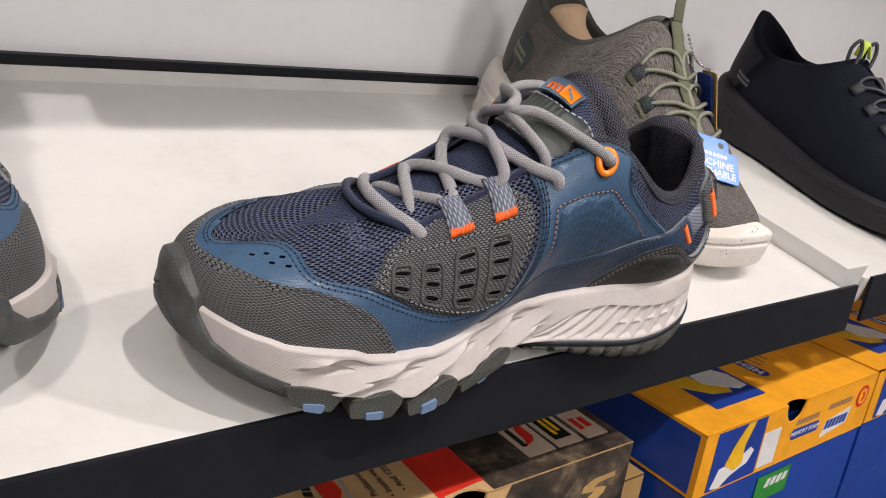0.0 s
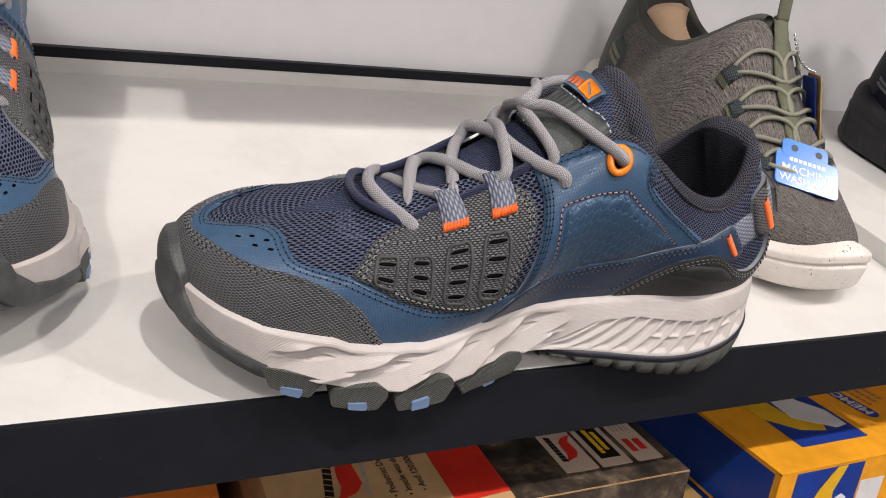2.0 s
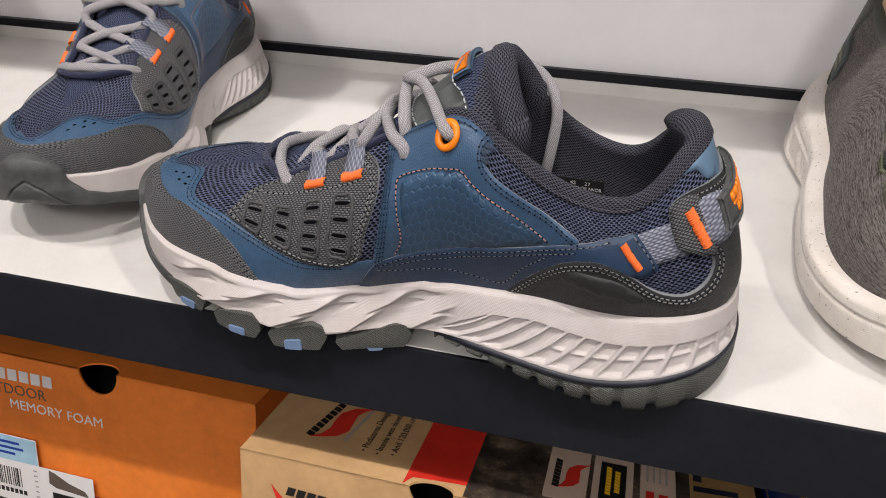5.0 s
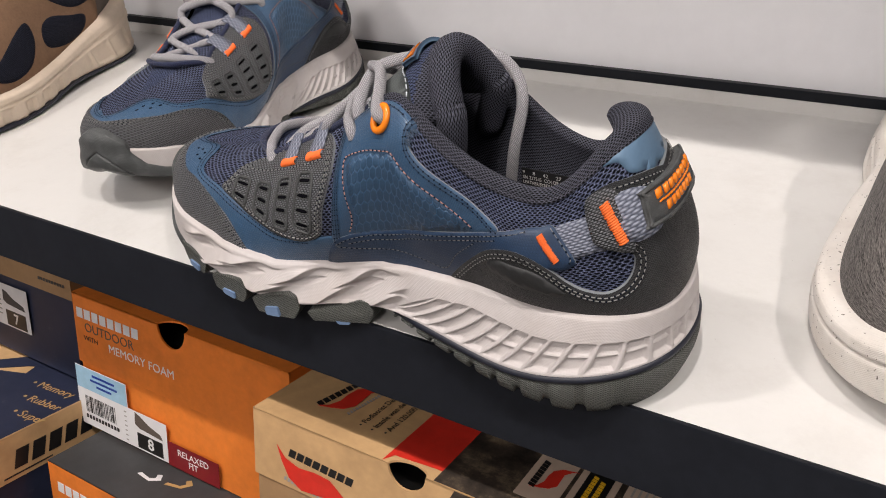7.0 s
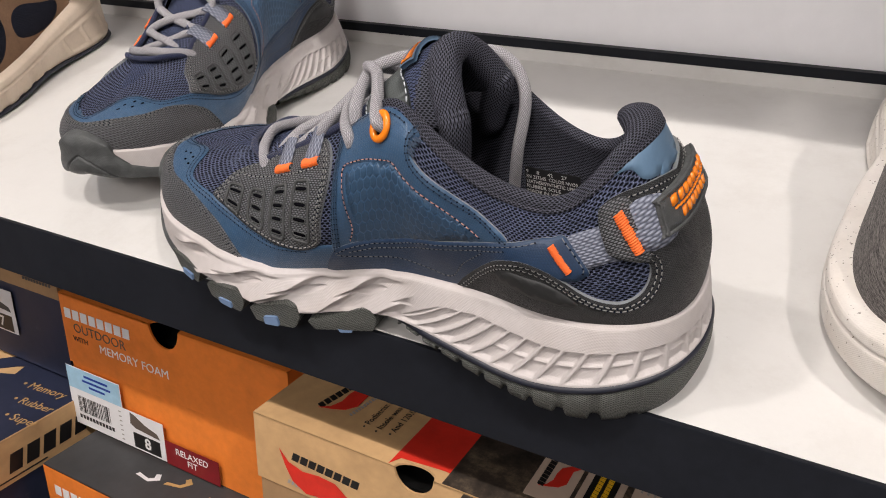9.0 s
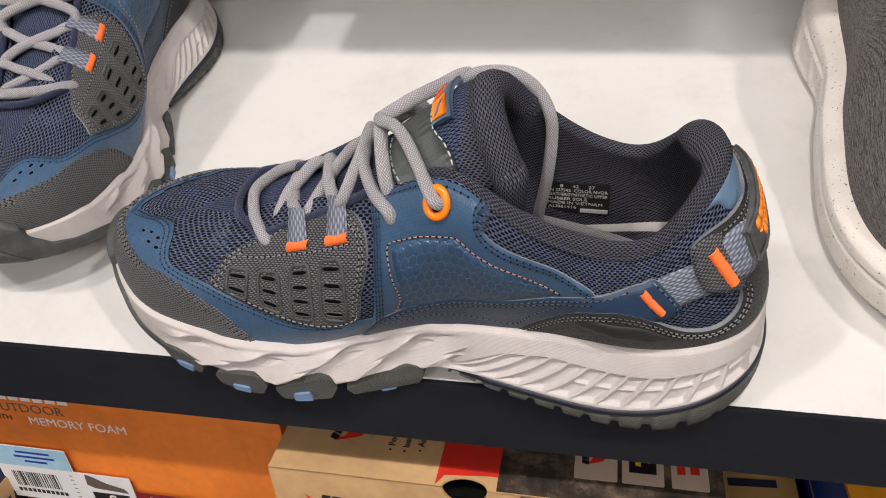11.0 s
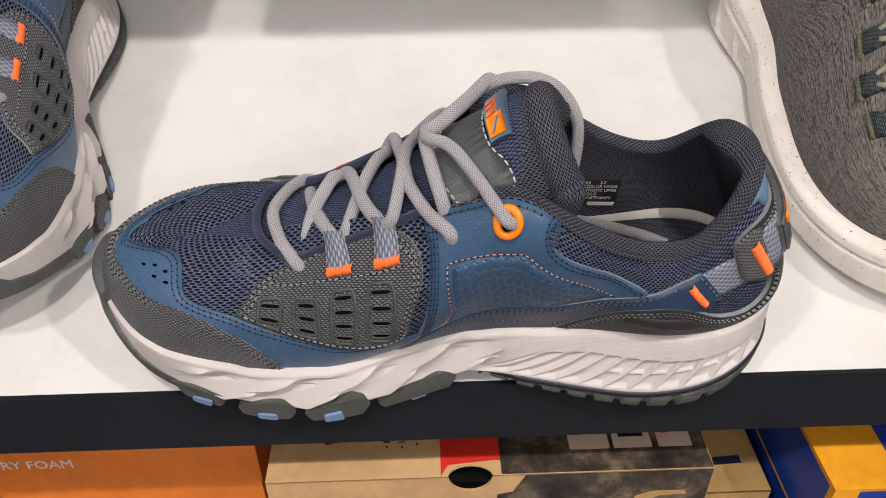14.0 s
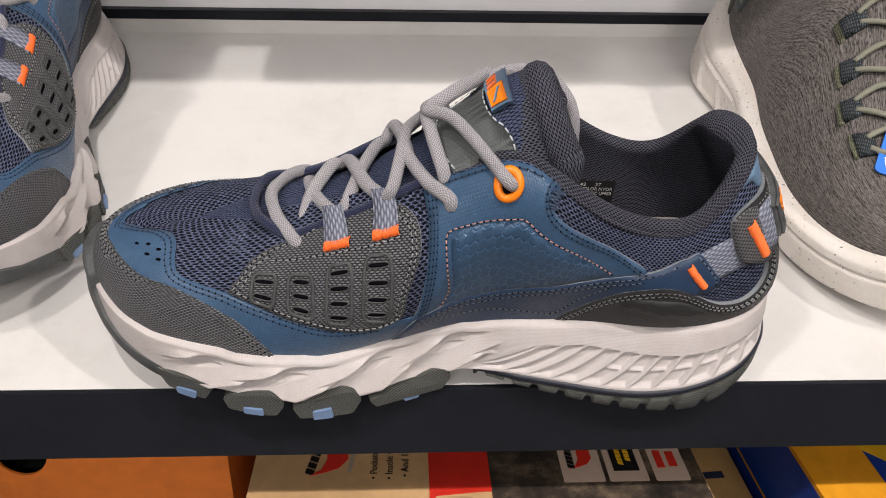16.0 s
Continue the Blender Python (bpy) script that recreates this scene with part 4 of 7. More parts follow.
def wall_grid(h, v, lift=0.0):
    last = HIKE
    hh, vv = np.meshgrid(h, v, indexing="ij")
    p = last.at(hh, vv)
    if lift:
        p = p + last.normal(hh, vv) * lift
    uv = np.stack([hh * SPAN[0], vv * SPAN[1]], -1)
    return p.reshape(-1, 3), uv.reshape(-1, 2)


def upper(parent):
    h = np.linspace(0, 2, 300, endpoint=False)
    v = np.linspace(-0.28, 1, 48)
    p, uv = wall_grid(h, v)
    return link_mesh("upper", p, grid_faces(len(h), len(v), True, False, True), M["knit"], parent, "navy sandwich mesh upper", uv)


# near-black inner sheet: the shade under the tongue, put into its colour
def vamp_shade(parent):
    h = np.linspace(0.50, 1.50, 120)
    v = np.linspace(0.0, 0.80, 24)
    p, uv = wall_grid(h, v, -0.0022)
    link_mesh("vamp_shade", p, grid_faces(len(h), len(v)), M["hollow"], parent, "forefoot lining with the cavity's shade in its black colour", uv)


def collar(parent):
    """Padded lining: over the topline and down inside."""
    last = HIKE
    h = np.linspace(-0.565, 0.565, 220)
    t, b, o = last.t(h), last.b(h), last.out(h)
    back = bell(h, -0.075, 0.025, 0.075)
    fat = 0.0034 + 0.0028 * back - 0.0014 * np.clip((np.abs(h) - 0.40) / 0.10, 0, 1)
    deep = fat * (1 + 0.45 * back)
    verts, uvs = [], []
    m = 34
    run = np.concatenate([[0], np.cumsum(np.linalg.norm(np.diff(t, axis=0), axis=1))])
    for i in range(len(h)):
        # a roll from the outer edge, over the top, to the inner side
        arc = [(math.cos(a), math.sin(a)) for a in np.linspace(-0.5, math.pi * 0.98, 15)]
        r, w = fat[i], deep[i]
        c = t[i] - o[i] * w * 0.92
        line = [c + o[i] * w * x + np.array((0, 0, r * (1.2 - 0.2 * back[i]) * y)) for x, y in arc]
        end = line[-1]
        sole = np.array((b[i, 0], b[i, 1], 0.0445)) - o[i] * 0.004
        for s in np.linspace(0, 1, m - 14)[1:]:
            q = end + (sole - end) * s
            q = q + o[i] * 0.003 * math.sin(math.pi * s)
            line.append(q)
        acc = 0.0
        for k, q in enumerate(line):
            if k:
                acc += float(np.linalg.norm(q - line[k - 1]))
            verts.append(q)
            uvs.append((run[i], acc))
    n = len(verts) // len(h)
    link_mesh("collar_lining", verts, grid_faces(len(h), n, False, False, False), M["lining"], parent, "dark grey padded mesh collar", uvs)
    # piping along the topline
    inner = np.linspace(-0.50, 0.50, 90)
    line = last.t(inner) + last.out(inner) * 0.0006 - np.array((0, 0, 0.0008))
    cord("collar_seam", line, 0.0011, M["lining"], parent, "", 0, 8)
    # sock liner
    loop = np.linspace(-0.62, 0.62, 90)
    ring = last.b(loop) - last.out(loop) * 0.003
    verts = [(q[0], q[1], 0.0445) for q in ring] + [(0.02, 0.0, 0.0445)]
    faces = [(i, i + 1, len(ring)) for i in range(len(ring) - 1)]
    uv = [(q[0], q[1]) for q in verts]
    link_mesh("insole", verts, faces, M["lining"], parent, "dark grey fabric insole", uv)
    # sewn size label on the far wall
    at = pose(0.0740, 0.0315, 0.0625, 97, 0, -3)
    tag = flat_piece("size_label", ((-0.0145, -0.0105), (0.0145, -0.0105), (0.0145, 0.0105), (-0.0145, 0.0105)), at, 0.0006, M["label"], parent, "black woven size label with white printing")
    for k, words in enumerate(("9     8     42     27", "SN 237545  COLOR NVOR", "LEATHER/SYNTHETIC UPPER", "RUBBER SOLE", "MADE IN VIETNAM", "AU961416")):
        line = lettering(words, 0.0030, Matrix.Translation((0, 0.0083 - k * 0.0029, 0.0008)), M["ink"], tag, "printing", 0.00005)
        wide = max(v.co.x for v in line.data.vertices) - min(v.co.x for v in line.data.vertices)
        squeeze = min(1.0, 0.0272 / wide)
        line.matrix_local = pose(-0.0138 + wide * squeeze / 2, 0.0083 - k * 0.0029, 0.0008) @ Matrix.Diagonal((squeeze, 0.95, 1, 1))
    flat_piece("blank_field", ((0.001, -0.0093), (0.0138, -0.0093), (0.0138, -0.0068), (0.001, -0.0068)), pose(0, 0, 0.0005), 0.0004, M["ink"], tag)


def tongue(parent):
    """Padded tongue: a broad arch that climbs the throat and curls at its top."""
    mid = smooth_line([pt(0.132, 0.039, 0.0700), pt(0.150, 0.039, 0.0757), pt(0.170, 0.0385, 0.0822), pt(0.190, 0.0375, 0.0845), pt(0.210, 0.037, 0.0930), pt(0.228, 0.0365, 0.1055), pt(0.2445, 0.036, 0.1195), pt(0.258, 0.036, 0.1305), pt(0.267, 0.037, 0.1390), pt(0.2760, 0.037, 0.1440)], 7)
    n = len(mid)
    q = np.linspace(0, 1, n)
    half = np.interp(q, (0, 0.11, 0.22, 0.33, 0.5, 0.7, 0.87, 1.0), (0.003, 0.006, 0.012, 0.019, 0.024, 0.027, 0.027, 0.0245))
    drop = np.interp(q, (0, 0.33, 0.5, 0.75, 0.9, 1.0), (0.001, 0.004, 0.011, 0.026, 0.038, 0.040))
    back = np.interp(q, (0, 0.5, 0.8, 1.0), (0.0, 0.006, 0.016, 0.022))
    fat = np.interp(q, (0, 0.4, 0.85, 0.95, 1.0), (0.002, 0.005, 0.012, 0.012, 0.0080))
    tang = np.gradient(mid, axis=0)
    tang /= np.linalg.norm(tang, axis=1, keepdims=True)
    ths = np.linspace(-1.25, 1.25, 34)
    verts, uvs = [], []
    run = np.concatenate([[0], np.cumsum(np.linalg.norm(np.diff(mid, axis=0), axis=1))])
    for i in range(n):
        up = np.cross(tang[i], (0, 1.0, 0))
        up = up if up[2] > 0 else -up
        ring = []
        for side, order in ((1, ths), (-1, ths[::-1])):
            for a in order:
                s = math.sin(a) / math.sin(1.25)
                c = 1 - math.cos(a)
                thick = fat[i] * max(0.12, math.cos(a * 0.98)) ** 0.5
                base = mid[i] + np.array((0, half[i] * s, 0)) + np.array((back[i] * c * 0.9, 0, -drop[i] * c))
                nrm = up * math.cos(a) + np.array((0, math.sin(a), 0)) * 0.8
                ring.append(base + nrm * (0.0 if side > 0 else -thick))
        verts += ring
        uvs += [(run[i], half[i] * 1.15 * a) for a in list(ths) + list(ths[::-1])]
    m = 2 * len(ths)
    faces = grid_faces(n, m, False, True, True) + [tuple((n - 1) * m + k for k in range(m))]
    body = link_mesh("tongue", verts, faces, M["tweed"], parent, "padded navy mesh tongue with a grey lined top", uvs)
    body.data.materials.append(M["lining"])
    for f in body.data.polygons[:(n - 1) * m]:
        i, j = divmod(f.index, m)
        s = abs(math.sin(ths[j]) / math.sin(1.25)) if j < len(ths) else 1.0
        f.material_index = int(j >= len(ths) - 1 or i / (n - 1) > 0.94 - 0.10 * max(0.0, (s - 0.45) / 0.55))
    body.data.polygons[(n - 1) * m].material_index = 1
    cap = []
    for a in np.linspace(-1.22, 1.22, 26):
        k = int(len(ths) // 2 + a / 1.25 * (len(ths) // 2 - 1))
        cap.append((np.array(verts[(n - 1) * m + k]) + np.array(verts[(n - 1) * m + m - 1 - k])) / 2 + np.array((0.002, 0, -0.001)))
    cap = [cap[0] + np.array((-0.004, 0.004, -0.026)), cap[0] + np.array((-0.001, 0.001, -0.011))] + cap + [cap[-1] + np.array((-0.004, 0.003, -0.011)), cap[-1] + np.array((-0.010, 0.008, -0.026))]
    cord("tongue_binding", cap, 0.0070, M["lining"], body, "dark grey padded tongue edge", 3, 12)

    def on_tongue(fq, s, lift):
        i = fq * (n - 1)
        i0 = int(min(i, n - 2))
        w = i - i0
        a = math.asin(max(-1, min(1, s * math.sin(1.25))))
        k = (a + 1.25) / 2.5 * (len(ths) - 1)
        k0 = int(min(k, len(ths) - 2))
        e = k - k0

        def g(ii, kk):
            return np.array(verts[ii * m + kk])
        p = (g(i0, k0) * (1 - e) + g(i0, k0 + 1) * e) * (1 - w) + (g(i0 + 1, k0) * (1 - e) + g(i0 + 1, k0 + 1) * e) * w
        du, dv = g(i0 + 1, k0) - g(i0, k0), g(i0, k0 + 1) - g(i0, k0)
        nn = np.cross(du, dv)
        nn /= np.linalg.norm(nn)
        if nn[2] < 0:
            nn = -nn
        return p + nn * lift

    def patch(name, outline, lift, thick, material, holder, label="", step=0.06):
        ring = smooth_line(outline, 4, True) if len(outline) > 6 else np.array([p + (q - p) * k / 4 for p, q in zip(np.array(outline), np.roll(np.array(outline), -1, 0)) for k in range(4)])
        if np.sum(ring[:, 0] * np.roll(ring[:, 1], -1) - ring[:, 1] * np.roll(ring[:, 0], -1)) < 0:
            ring = ring[::-1]
        pts, fs, rim = fill_shape(ring, step)
        vs = [on_tongue(x, y, lift) for x, y in pts]
        k = len(vs)
        vs += [on_tongue(*pts[r], lift - thick) for r in rim]
        out = []
        for f in fs:
            a, b, c = (vs[j] for j in f)
            out.append(f if np.cross(b - a, c - a)[2] > 0 else f[::-1])
        out += [(rim[j], rim[(j + 1) % len(rim)], k + (j + 1) % len(rim), k + j) for j in range(len(rim))]
        return link_mesh(name, vs, out, material, holder, label, [(x * 0.14, y * 0.03) for x, y in pts] + [(0, 0)] * len(rim))

    flap = ((0.64, 0.0), (0.645, -0.4), (0.66, -0.75), (0.69, -0.95), (0.78, -0.97), (0.855, -0.88), (0.845, -0.64), (0.812, -0.44), (0.80, 0.0), (0.812, 0.44), (0.845, 0.64), (0.855, 0.88), (0.78, 0.97), (0.69, 0.95), (0.66, 0.75), (0.645, 0.4))
    over = patch("tongue_overlay", flap, 0.0016, 0.002, M["dotted"], body, "dark grey synthetic tongue overlay")
    edge = smooth_line(np.array(flap) * (0.955, 0.93) + (0.034, 0), 5, True)
    line = np.array([on_tongue(x, y, 0.0019) for x, y in edge])
    verts_s, faces_s = [], []
    pts = resample(line, 0.0034)
    for i in range(len(pts) - 1):
        v, f, _ = tube_mesh([pts[i], pts[i] + (pts[i + 1] - pts[i]) * 0.62], 0.00035, 5)
        k = len(verts_s)
        verts_s += v
        faces_s += [tuple(j + k for j in g) for g in f]
    link_mesh("stitching", verts_s, faces_s, M["stwhite"], over)
    tag = patch("tongue_label", ((0.822, -0.40), (0.905, -0.43), (0.908, 0.0), (0.905, 0.38), (0.822, 0.36), (0.818, 0.0)), 0.0036, 0.0020, M["paleblue"], body, "pale blue woven label with orange marks")
    patch("label_badge", ((0.828, -0.36), (0.890, -0.38), (0.892, -0.10), (0.828, -0.10)), 0.0041, 0.0008, M["ring"], tag, "orange woven square", 0.03)
    patch("badge_stroke", ((0.840, -0.33), (0.850, -0.33), (0.880, -0.16), (0.870, -0.16)), 0.0044, 0.0004, M["paleblue"], tag, "", 0.03)
    for k in range(3):
        a = -0.07 + k * 0.11
        patch("label_mark", ((0.832, a), (0.872, a), (0.872, a + 0.065), (0.832, a + 0.065)), 0.0040, 0.0006, M["orange"], tag, "", 0.03)
    return body


GUARD = ((1.03, 0.5), (1, 0.535), (0.976, 0.552), (0.957, 0.535), (0.935, 0.508), (0.9065, 0.49), (0.877, 0.431), (0.847, 0.347), (0.8205, 0.262), (0.798, 0.15), (0.779, 0.025), (0.774, -0.08), (0.84, -0.1), (0.9, -0.14), (0.95, -0.14), (1, -0.14))
TOEBLUE = ((1.03, 0.64), (1.0038, 0.664), (0.9944, 0.768), (0.976, 0.85), (0.9466, 0.842), (0.929, 0.78), (0.9165, 0.672), (0.904, 0.586), (0.881, 0.532), (0.848, 0.474), (0.812, 0.394), (0.759, 0.315), (0.714, 0.27), (0.66, 0.27), (0.6, 0.27), (0.585, 0.15), (0.58, -0.08), (0.68, -0.08), (0.8, -0.08), (0.92, -0.08), (1, -0.08))
PODS = ((0.842, 0.471), (0.838, 0.566), (0.833, 0.666), (0.818, 0.732), (0.779, 0.807), (0.758, 0.866), (0.727, 0.905), (0.7, 0.935), (0.668, 0.915), (0.6474, 0.83), (0.6388, 0.692), (0.6393, 0.558), (0.641, 0.45), (0.6376, 0.332), (0.6437, 0.271), (0.6695, 0.231), (0.7056, 0.247), (0.7465, 0.289), (0.78, 0.332), (0.813, 0.4))
QUARTER = ((0.632, 0.965), (0.607, 0.982), (0.5736, 0.985), (0.5511, 0.985), (0.5277, 0.985), (0.4898, 0.985), (0.4632, 0.975), (0.4732, 0.911), (0.4693, 0.8485), (0.4472, 0.827), (0.3964, 0.815), (0.3377, 0.783), (0.2832, 0.705), (0.3411, 0.56), (0.4223, 0.42), (0.5057, 0.25), (0.5612, 0.22), (0.595, 0.215), (0.6177, 0.2156), (0.6182, 0.332), (0.6228, 0.4995), (0.6278, 0.645), (0.6315, 0.8146))
SEAM = ((0.5852, 0.2956), (0.5787, 0.3865), (0.5917, 0.531), (0.6012, 0.6534), (0.6022, 0.7307), (0.5721, 0.7294), (0.5253, 0.7142), (0.502, 0.7329), (0.4747, 0.7051), (0.4122, 0.6926), (0.3442, 0.6063))
HEXED = ((0.592, 0.712), (0.5721, 0.715), (0.5253, 0.7), (0.502, 0.716), (0.4767, 0.69), (0.414, 0.678), (0.352, 0.598), (0.4223, 0.43), (0.5057, 0.262), (0.5612, 0.235), (0.58, 0.29), (0.573, 0.3865), (0.585, 0.531), (0.5945, 0.6534))
WING = ((0.6149, 0.2437), (0.5908, 0.2766), (0.5535, 0.2767), (0.5082, 0.2803), (0.4417, 0.3926), (0.3666, 0.5272), (0.2912, 0.6857), (0.2283, 0.7853), (0.2017, 0.7978), (0.1807, 0.7954), (0.1686, 0.6624), (0.1618, 0.5217), (0.1689, 0.4886), (0.187, 0.4671), (0.227, 0.5), (0.2616, 0.54), (0.3116, 0.45), (0.363, 0.25), (0.41, 0), (0.43, -0.08), (0.55, -0.08), (0.63, -0.08), (0.63, 0.1))
COUNTER = ((0.412, -0.06), (0.4028, 0.085), (0.363, 0.306), (0.3116, 0.51), (0.2616, 0.6), (0.227, 0.5686), (0.2014, 0.475), (0.1836, 0.372), (0.1648, 0.296), (0.1404, 0.261), (0.1183, 0.3), (0.1031, 0.37), (0.0944, 0.456), (0.0988, 0.497), (0.1177, 0.544), (0.1279, 0.601), (0.1299, 0.6685), (0.1265, 0.82), (0.1174, 0.872), (0.0944, 0.866), (0.0608, 0.818), (-0.001, 0.735), (-0.03, 0.72), (-0.03, 0.3), (-0.03, -0.1), (0.1, -0.1), (0.22, -0.08), (0.32, -0.08))
HEELCAP = ((0.1013, 0.985), (0.088, 0.96), (0.0718, 0.925), (0.0606, 0.835), (0.0321, 0.79), (-0.03, 0.75), (-0.03, 0.86), (-0.03, 0.985), (0.04, 0.99))


def rounded_slot(c, along, wide, tall, per=5):
    """A small stadium outline in (h, v) about c, along a unit direction given in metres."""
    a = np.array(along, float)
    a /= np.linalg.norm(a)
    b = np.array((-a[1], a[0]))
    out = []
    for k in range(4 * per):
        t = 2 * math.pi * k / (4 * per)
        x = math.copysign(abs(math.cos(t)) ** 0.6, math.cos(t)) * wide / 2
        y = math.copysign(abs(math.sin(t)) ** 0.8, math.sin(t)) * tall / 2
        out.append(np.array(c) + (a * x + b * y) / SPAN)
    return np.array(out)


def overlays(parent):
    L = HIKE

    def far(outline):
        return tuple((2 - h, v) for h, v in outline)

    for side, flip in (("near", lambda o: o), ("far", far)):
        near = side == "near"
        blue_toe = TOEBLUE if near else tuple((a, min(b, 0.66)) for a, b in TOEBLUE)
        toe = panel("toe_overlay", L, flip(blue_toe), 0.0009, 0.0014, M["blue"], parent, "blue embossed synthetic toe overlay", rim_material=M["seamdark"])
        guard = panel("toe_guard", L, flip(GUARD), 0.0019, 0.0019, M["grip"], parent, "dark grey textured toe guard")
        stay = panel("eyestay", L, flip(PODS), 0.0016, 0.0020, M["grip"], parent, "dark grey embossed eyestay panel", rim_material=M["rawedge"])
        quarter = panel("quarter_panel", L, flip(QUARTER), 0.0012, 0.0018, M["blue"], parent, "blue embossed synthetic quarter panel", rim_material=M["rawedge"])
        inlay = panel("honeycomb_inlay", L, flip(HEXED), 0.0015, 0.0008, M["hexblue"], quarter, "blue honeycomb inlay", 5, 0.004)
        wing = panel("side_wing", L, flip(WING), 0.0018, 0.0020, M["deepblue"], parent, "deep blue synthetic side band", rim_material=M["rawedge"])
        counter = panel("heel_counter", L, flip(COUNTER), 0.0023, 0.0024, M["black"], parent, "black synthetic heel counter", rim_material=M["rawedge"])
        cap = panel("heel_cap", L, flip(HEELCAP), 0.0010, 0.0016, M["paleblue"], parent, "pale blue heel pull patch")
        rung = np.linspace(0.05, 0.62, 12)
        back_edge = smooth_line(QUARTER[6:10], 8)
        zig = [back_edge[int(w * (len(back_edge) - 1))] + np.array((0.004 if k % 2 else -0.011, -0.012 if k % 2 else 0.0)) for k, w in enumerate(rung)]
        stitches("zigzag_stitching", L, [flip((tuple(a), tuple(b))) for a, b in zip(zig, zig[1:])], M["stblue"], quarter, 0.0014, 0.0060, 1.0, 0.00030, holes=False)
        up_g = flip(GUARD[:11])
        sg = 1 if near else -1
        stitches("stitching", L, [inset(up_g, -0.0013 * -sg, 5, False), inset(up_g, -0.0031 * -sg, 5, False)], M["stdark"], guard, 0.0019)
        up_t = flip(blue_toe[1:14])
        stitches("stitching", L, [inset(up_t, 0.0014 * sg, 5, False), inset(up_t, 0.0032 * sg, 5, False)], M["stblue"], toe, 0.0009)
        stitches("stitching", L, [inset(flip(PODS), 0.0016), inset(flip(PODS[8:14]), 0.0034 * sg, 5, False), inset(flip(PODS[:4]), 0.0034 * sg, 5, False), smooth_line(flip(((0.811, 0.660), (0.788, 0.655), (0.756, 0.669), (0.721, 0.691), (0.690, 0.717), (0.662, 0.750))), 6)], M["stgrey"] if near else M["stblue"], stay, 0.0018 if near else 0.0014)
        front = flip(QUARTER[18:] + QUARTER[:1])
        rear = flip(QUARTER[6:13])
        top = flip(QUARTER[0:6])
        stitches("stitching", L, [inset(front, d * sg, 5, False) for d in (0.0013, 0.0030, 0.0047)] + [inset(rear, d * sg, 5, False) for d in (0.0013, 0.0030)] + [inset(top, 0.0016 * sg, 5, False)], M["stblue"], quarter, 0.0014)
        if near:
            stitches("contrast_stitching", L, [smooth_line(flip(SEAM), 6)], M["stpink"], quarter, 0.0016, 0.0025, 0.72, 0.00028, "pink and orange contrast stitching")
        lower = ((0.6105, 0.206), (0.555, 0.154), (0.500, 0.145), (0.451, 0.138), (0.413, 0.130), (0.386, 0.311), (0.344, 0.491))
        stitches("stitching", L, [inset(flip(WING[0:8]), 0.0016 * sg, 5, False), inset(flip(WING[1:7]), 0.0036 * sg, 5, False), inset(flip(WING[9:13]), 0.0016 * sg, 5, False), smooth_line(flip(lower), 5)], M["stdark"], wing, 0.0018, 0.0025, 0.66, 0.00022)
        edge = flip(COUNTER[1:22])
        stitches("stitching", L, [inset(edge, 0.0018 * sg, 5, False), inset(edge, 0.0036 * sg, 5, False)], M["stgrey"], counter, 0.0025, 0.0025)
        panel("counter_inset", L, flip(((0.3175, 0.389), (0.286, 0.490), (0.227, 0.464), (0.1944, 0.307), (0.1995, 0.259), (0.238, 0.288), (0.284, 0.330), (0.314, 0.331))), 0.0027, 0.0007, M["matte"], counter, "matte black inset")
        # air pods: raised frames with slots
        for frame_pts, slots in ((((0.8239, 0.5872), (0.7996, 0.5812), (0.7919, 0.3875), (0.8179, 0.4267)), 2), (((0.7857, 0.5767), (0.7558, 0.5706), (0.7396, 0.3264), (0.7736, 0.3647)), 3), (((0.7399, 0.6113), (0.7124, 0.6357), (0.6939, 0.2993), (0.7236, 0.3138)), 4), (((0.699, 0.6587), (0.6718, 0.6701), (0.6522, 0.2969), (0.6836, 0.323)), 4)):
            q = np.array(frame_pts)
            ring = []
            for a, b in zip(q, np.roll(q, -1, 0)):
                ring += [a + (b - a) * 0.16, a + (b - a) * 0.5, a + (b - a) * 0.84]
            ring = smooth_line(flip([tuple(r) for r in ring]), 4, True)
            v, f, u = tube_mesh(on_last(L, ring, 0.0018), 0.0008, 6, 0.7, L.normal(ring[:, 0], ring[:, 1]), False, True)
            pod = link_mesh("vent_frame", v, f, M["bumper"], stay, "", u)
            for k in range(slots):
                w = (k + 0.5) / slots
                left, right = q[0] + (q[3] - q[0]) * w, q[1] + (q[2] - q[1]) * w
                c = (left + right) / 2
                if not near:
                    c = np.array((2 - c[0], c[1]))
                slot = rounded_slot(c, ((right - left) * SPAN) * (1, 1), 0.0078, 0.0018)
                # flat patch on the stay, painted as dark as a shaded slot
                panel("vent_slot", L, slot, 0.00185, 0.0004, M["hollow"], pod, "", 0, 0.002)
                v, f, u = tube_mesh(on_last(L, slot, 0.0018), 0.00032, 5, 1.0, None, False, True)
                link_mesh("slot_rim", v, f, M["bumper"], pod, "", u)
        if near:
            rows = []
            for shift in (0.0, 0.012):
                edge = resample(smooth_line(((0.858 + shift, 0.99), (0.863 + shift, 0.938), (0.855 + shift, 0.815), (0.843 + shift, 0.723)), 6) * SPAN, 0.0012) / SPAN
                zig = [q + np.array((0.006 if k % 2 else -0.006, 0.0)) for k, q in enumerate(edge)]
                rows += [(tuple(a), tuple(b)) for a, b in zip(zig, zig[1:])]
            stitches("vamp_stitching", L, rows, M["stnavy"], parent, 0.0003, 0.0060, 1.0, 0.00017, holes=False)
        # perforations of the toe overlay
        verts, faces = [], []
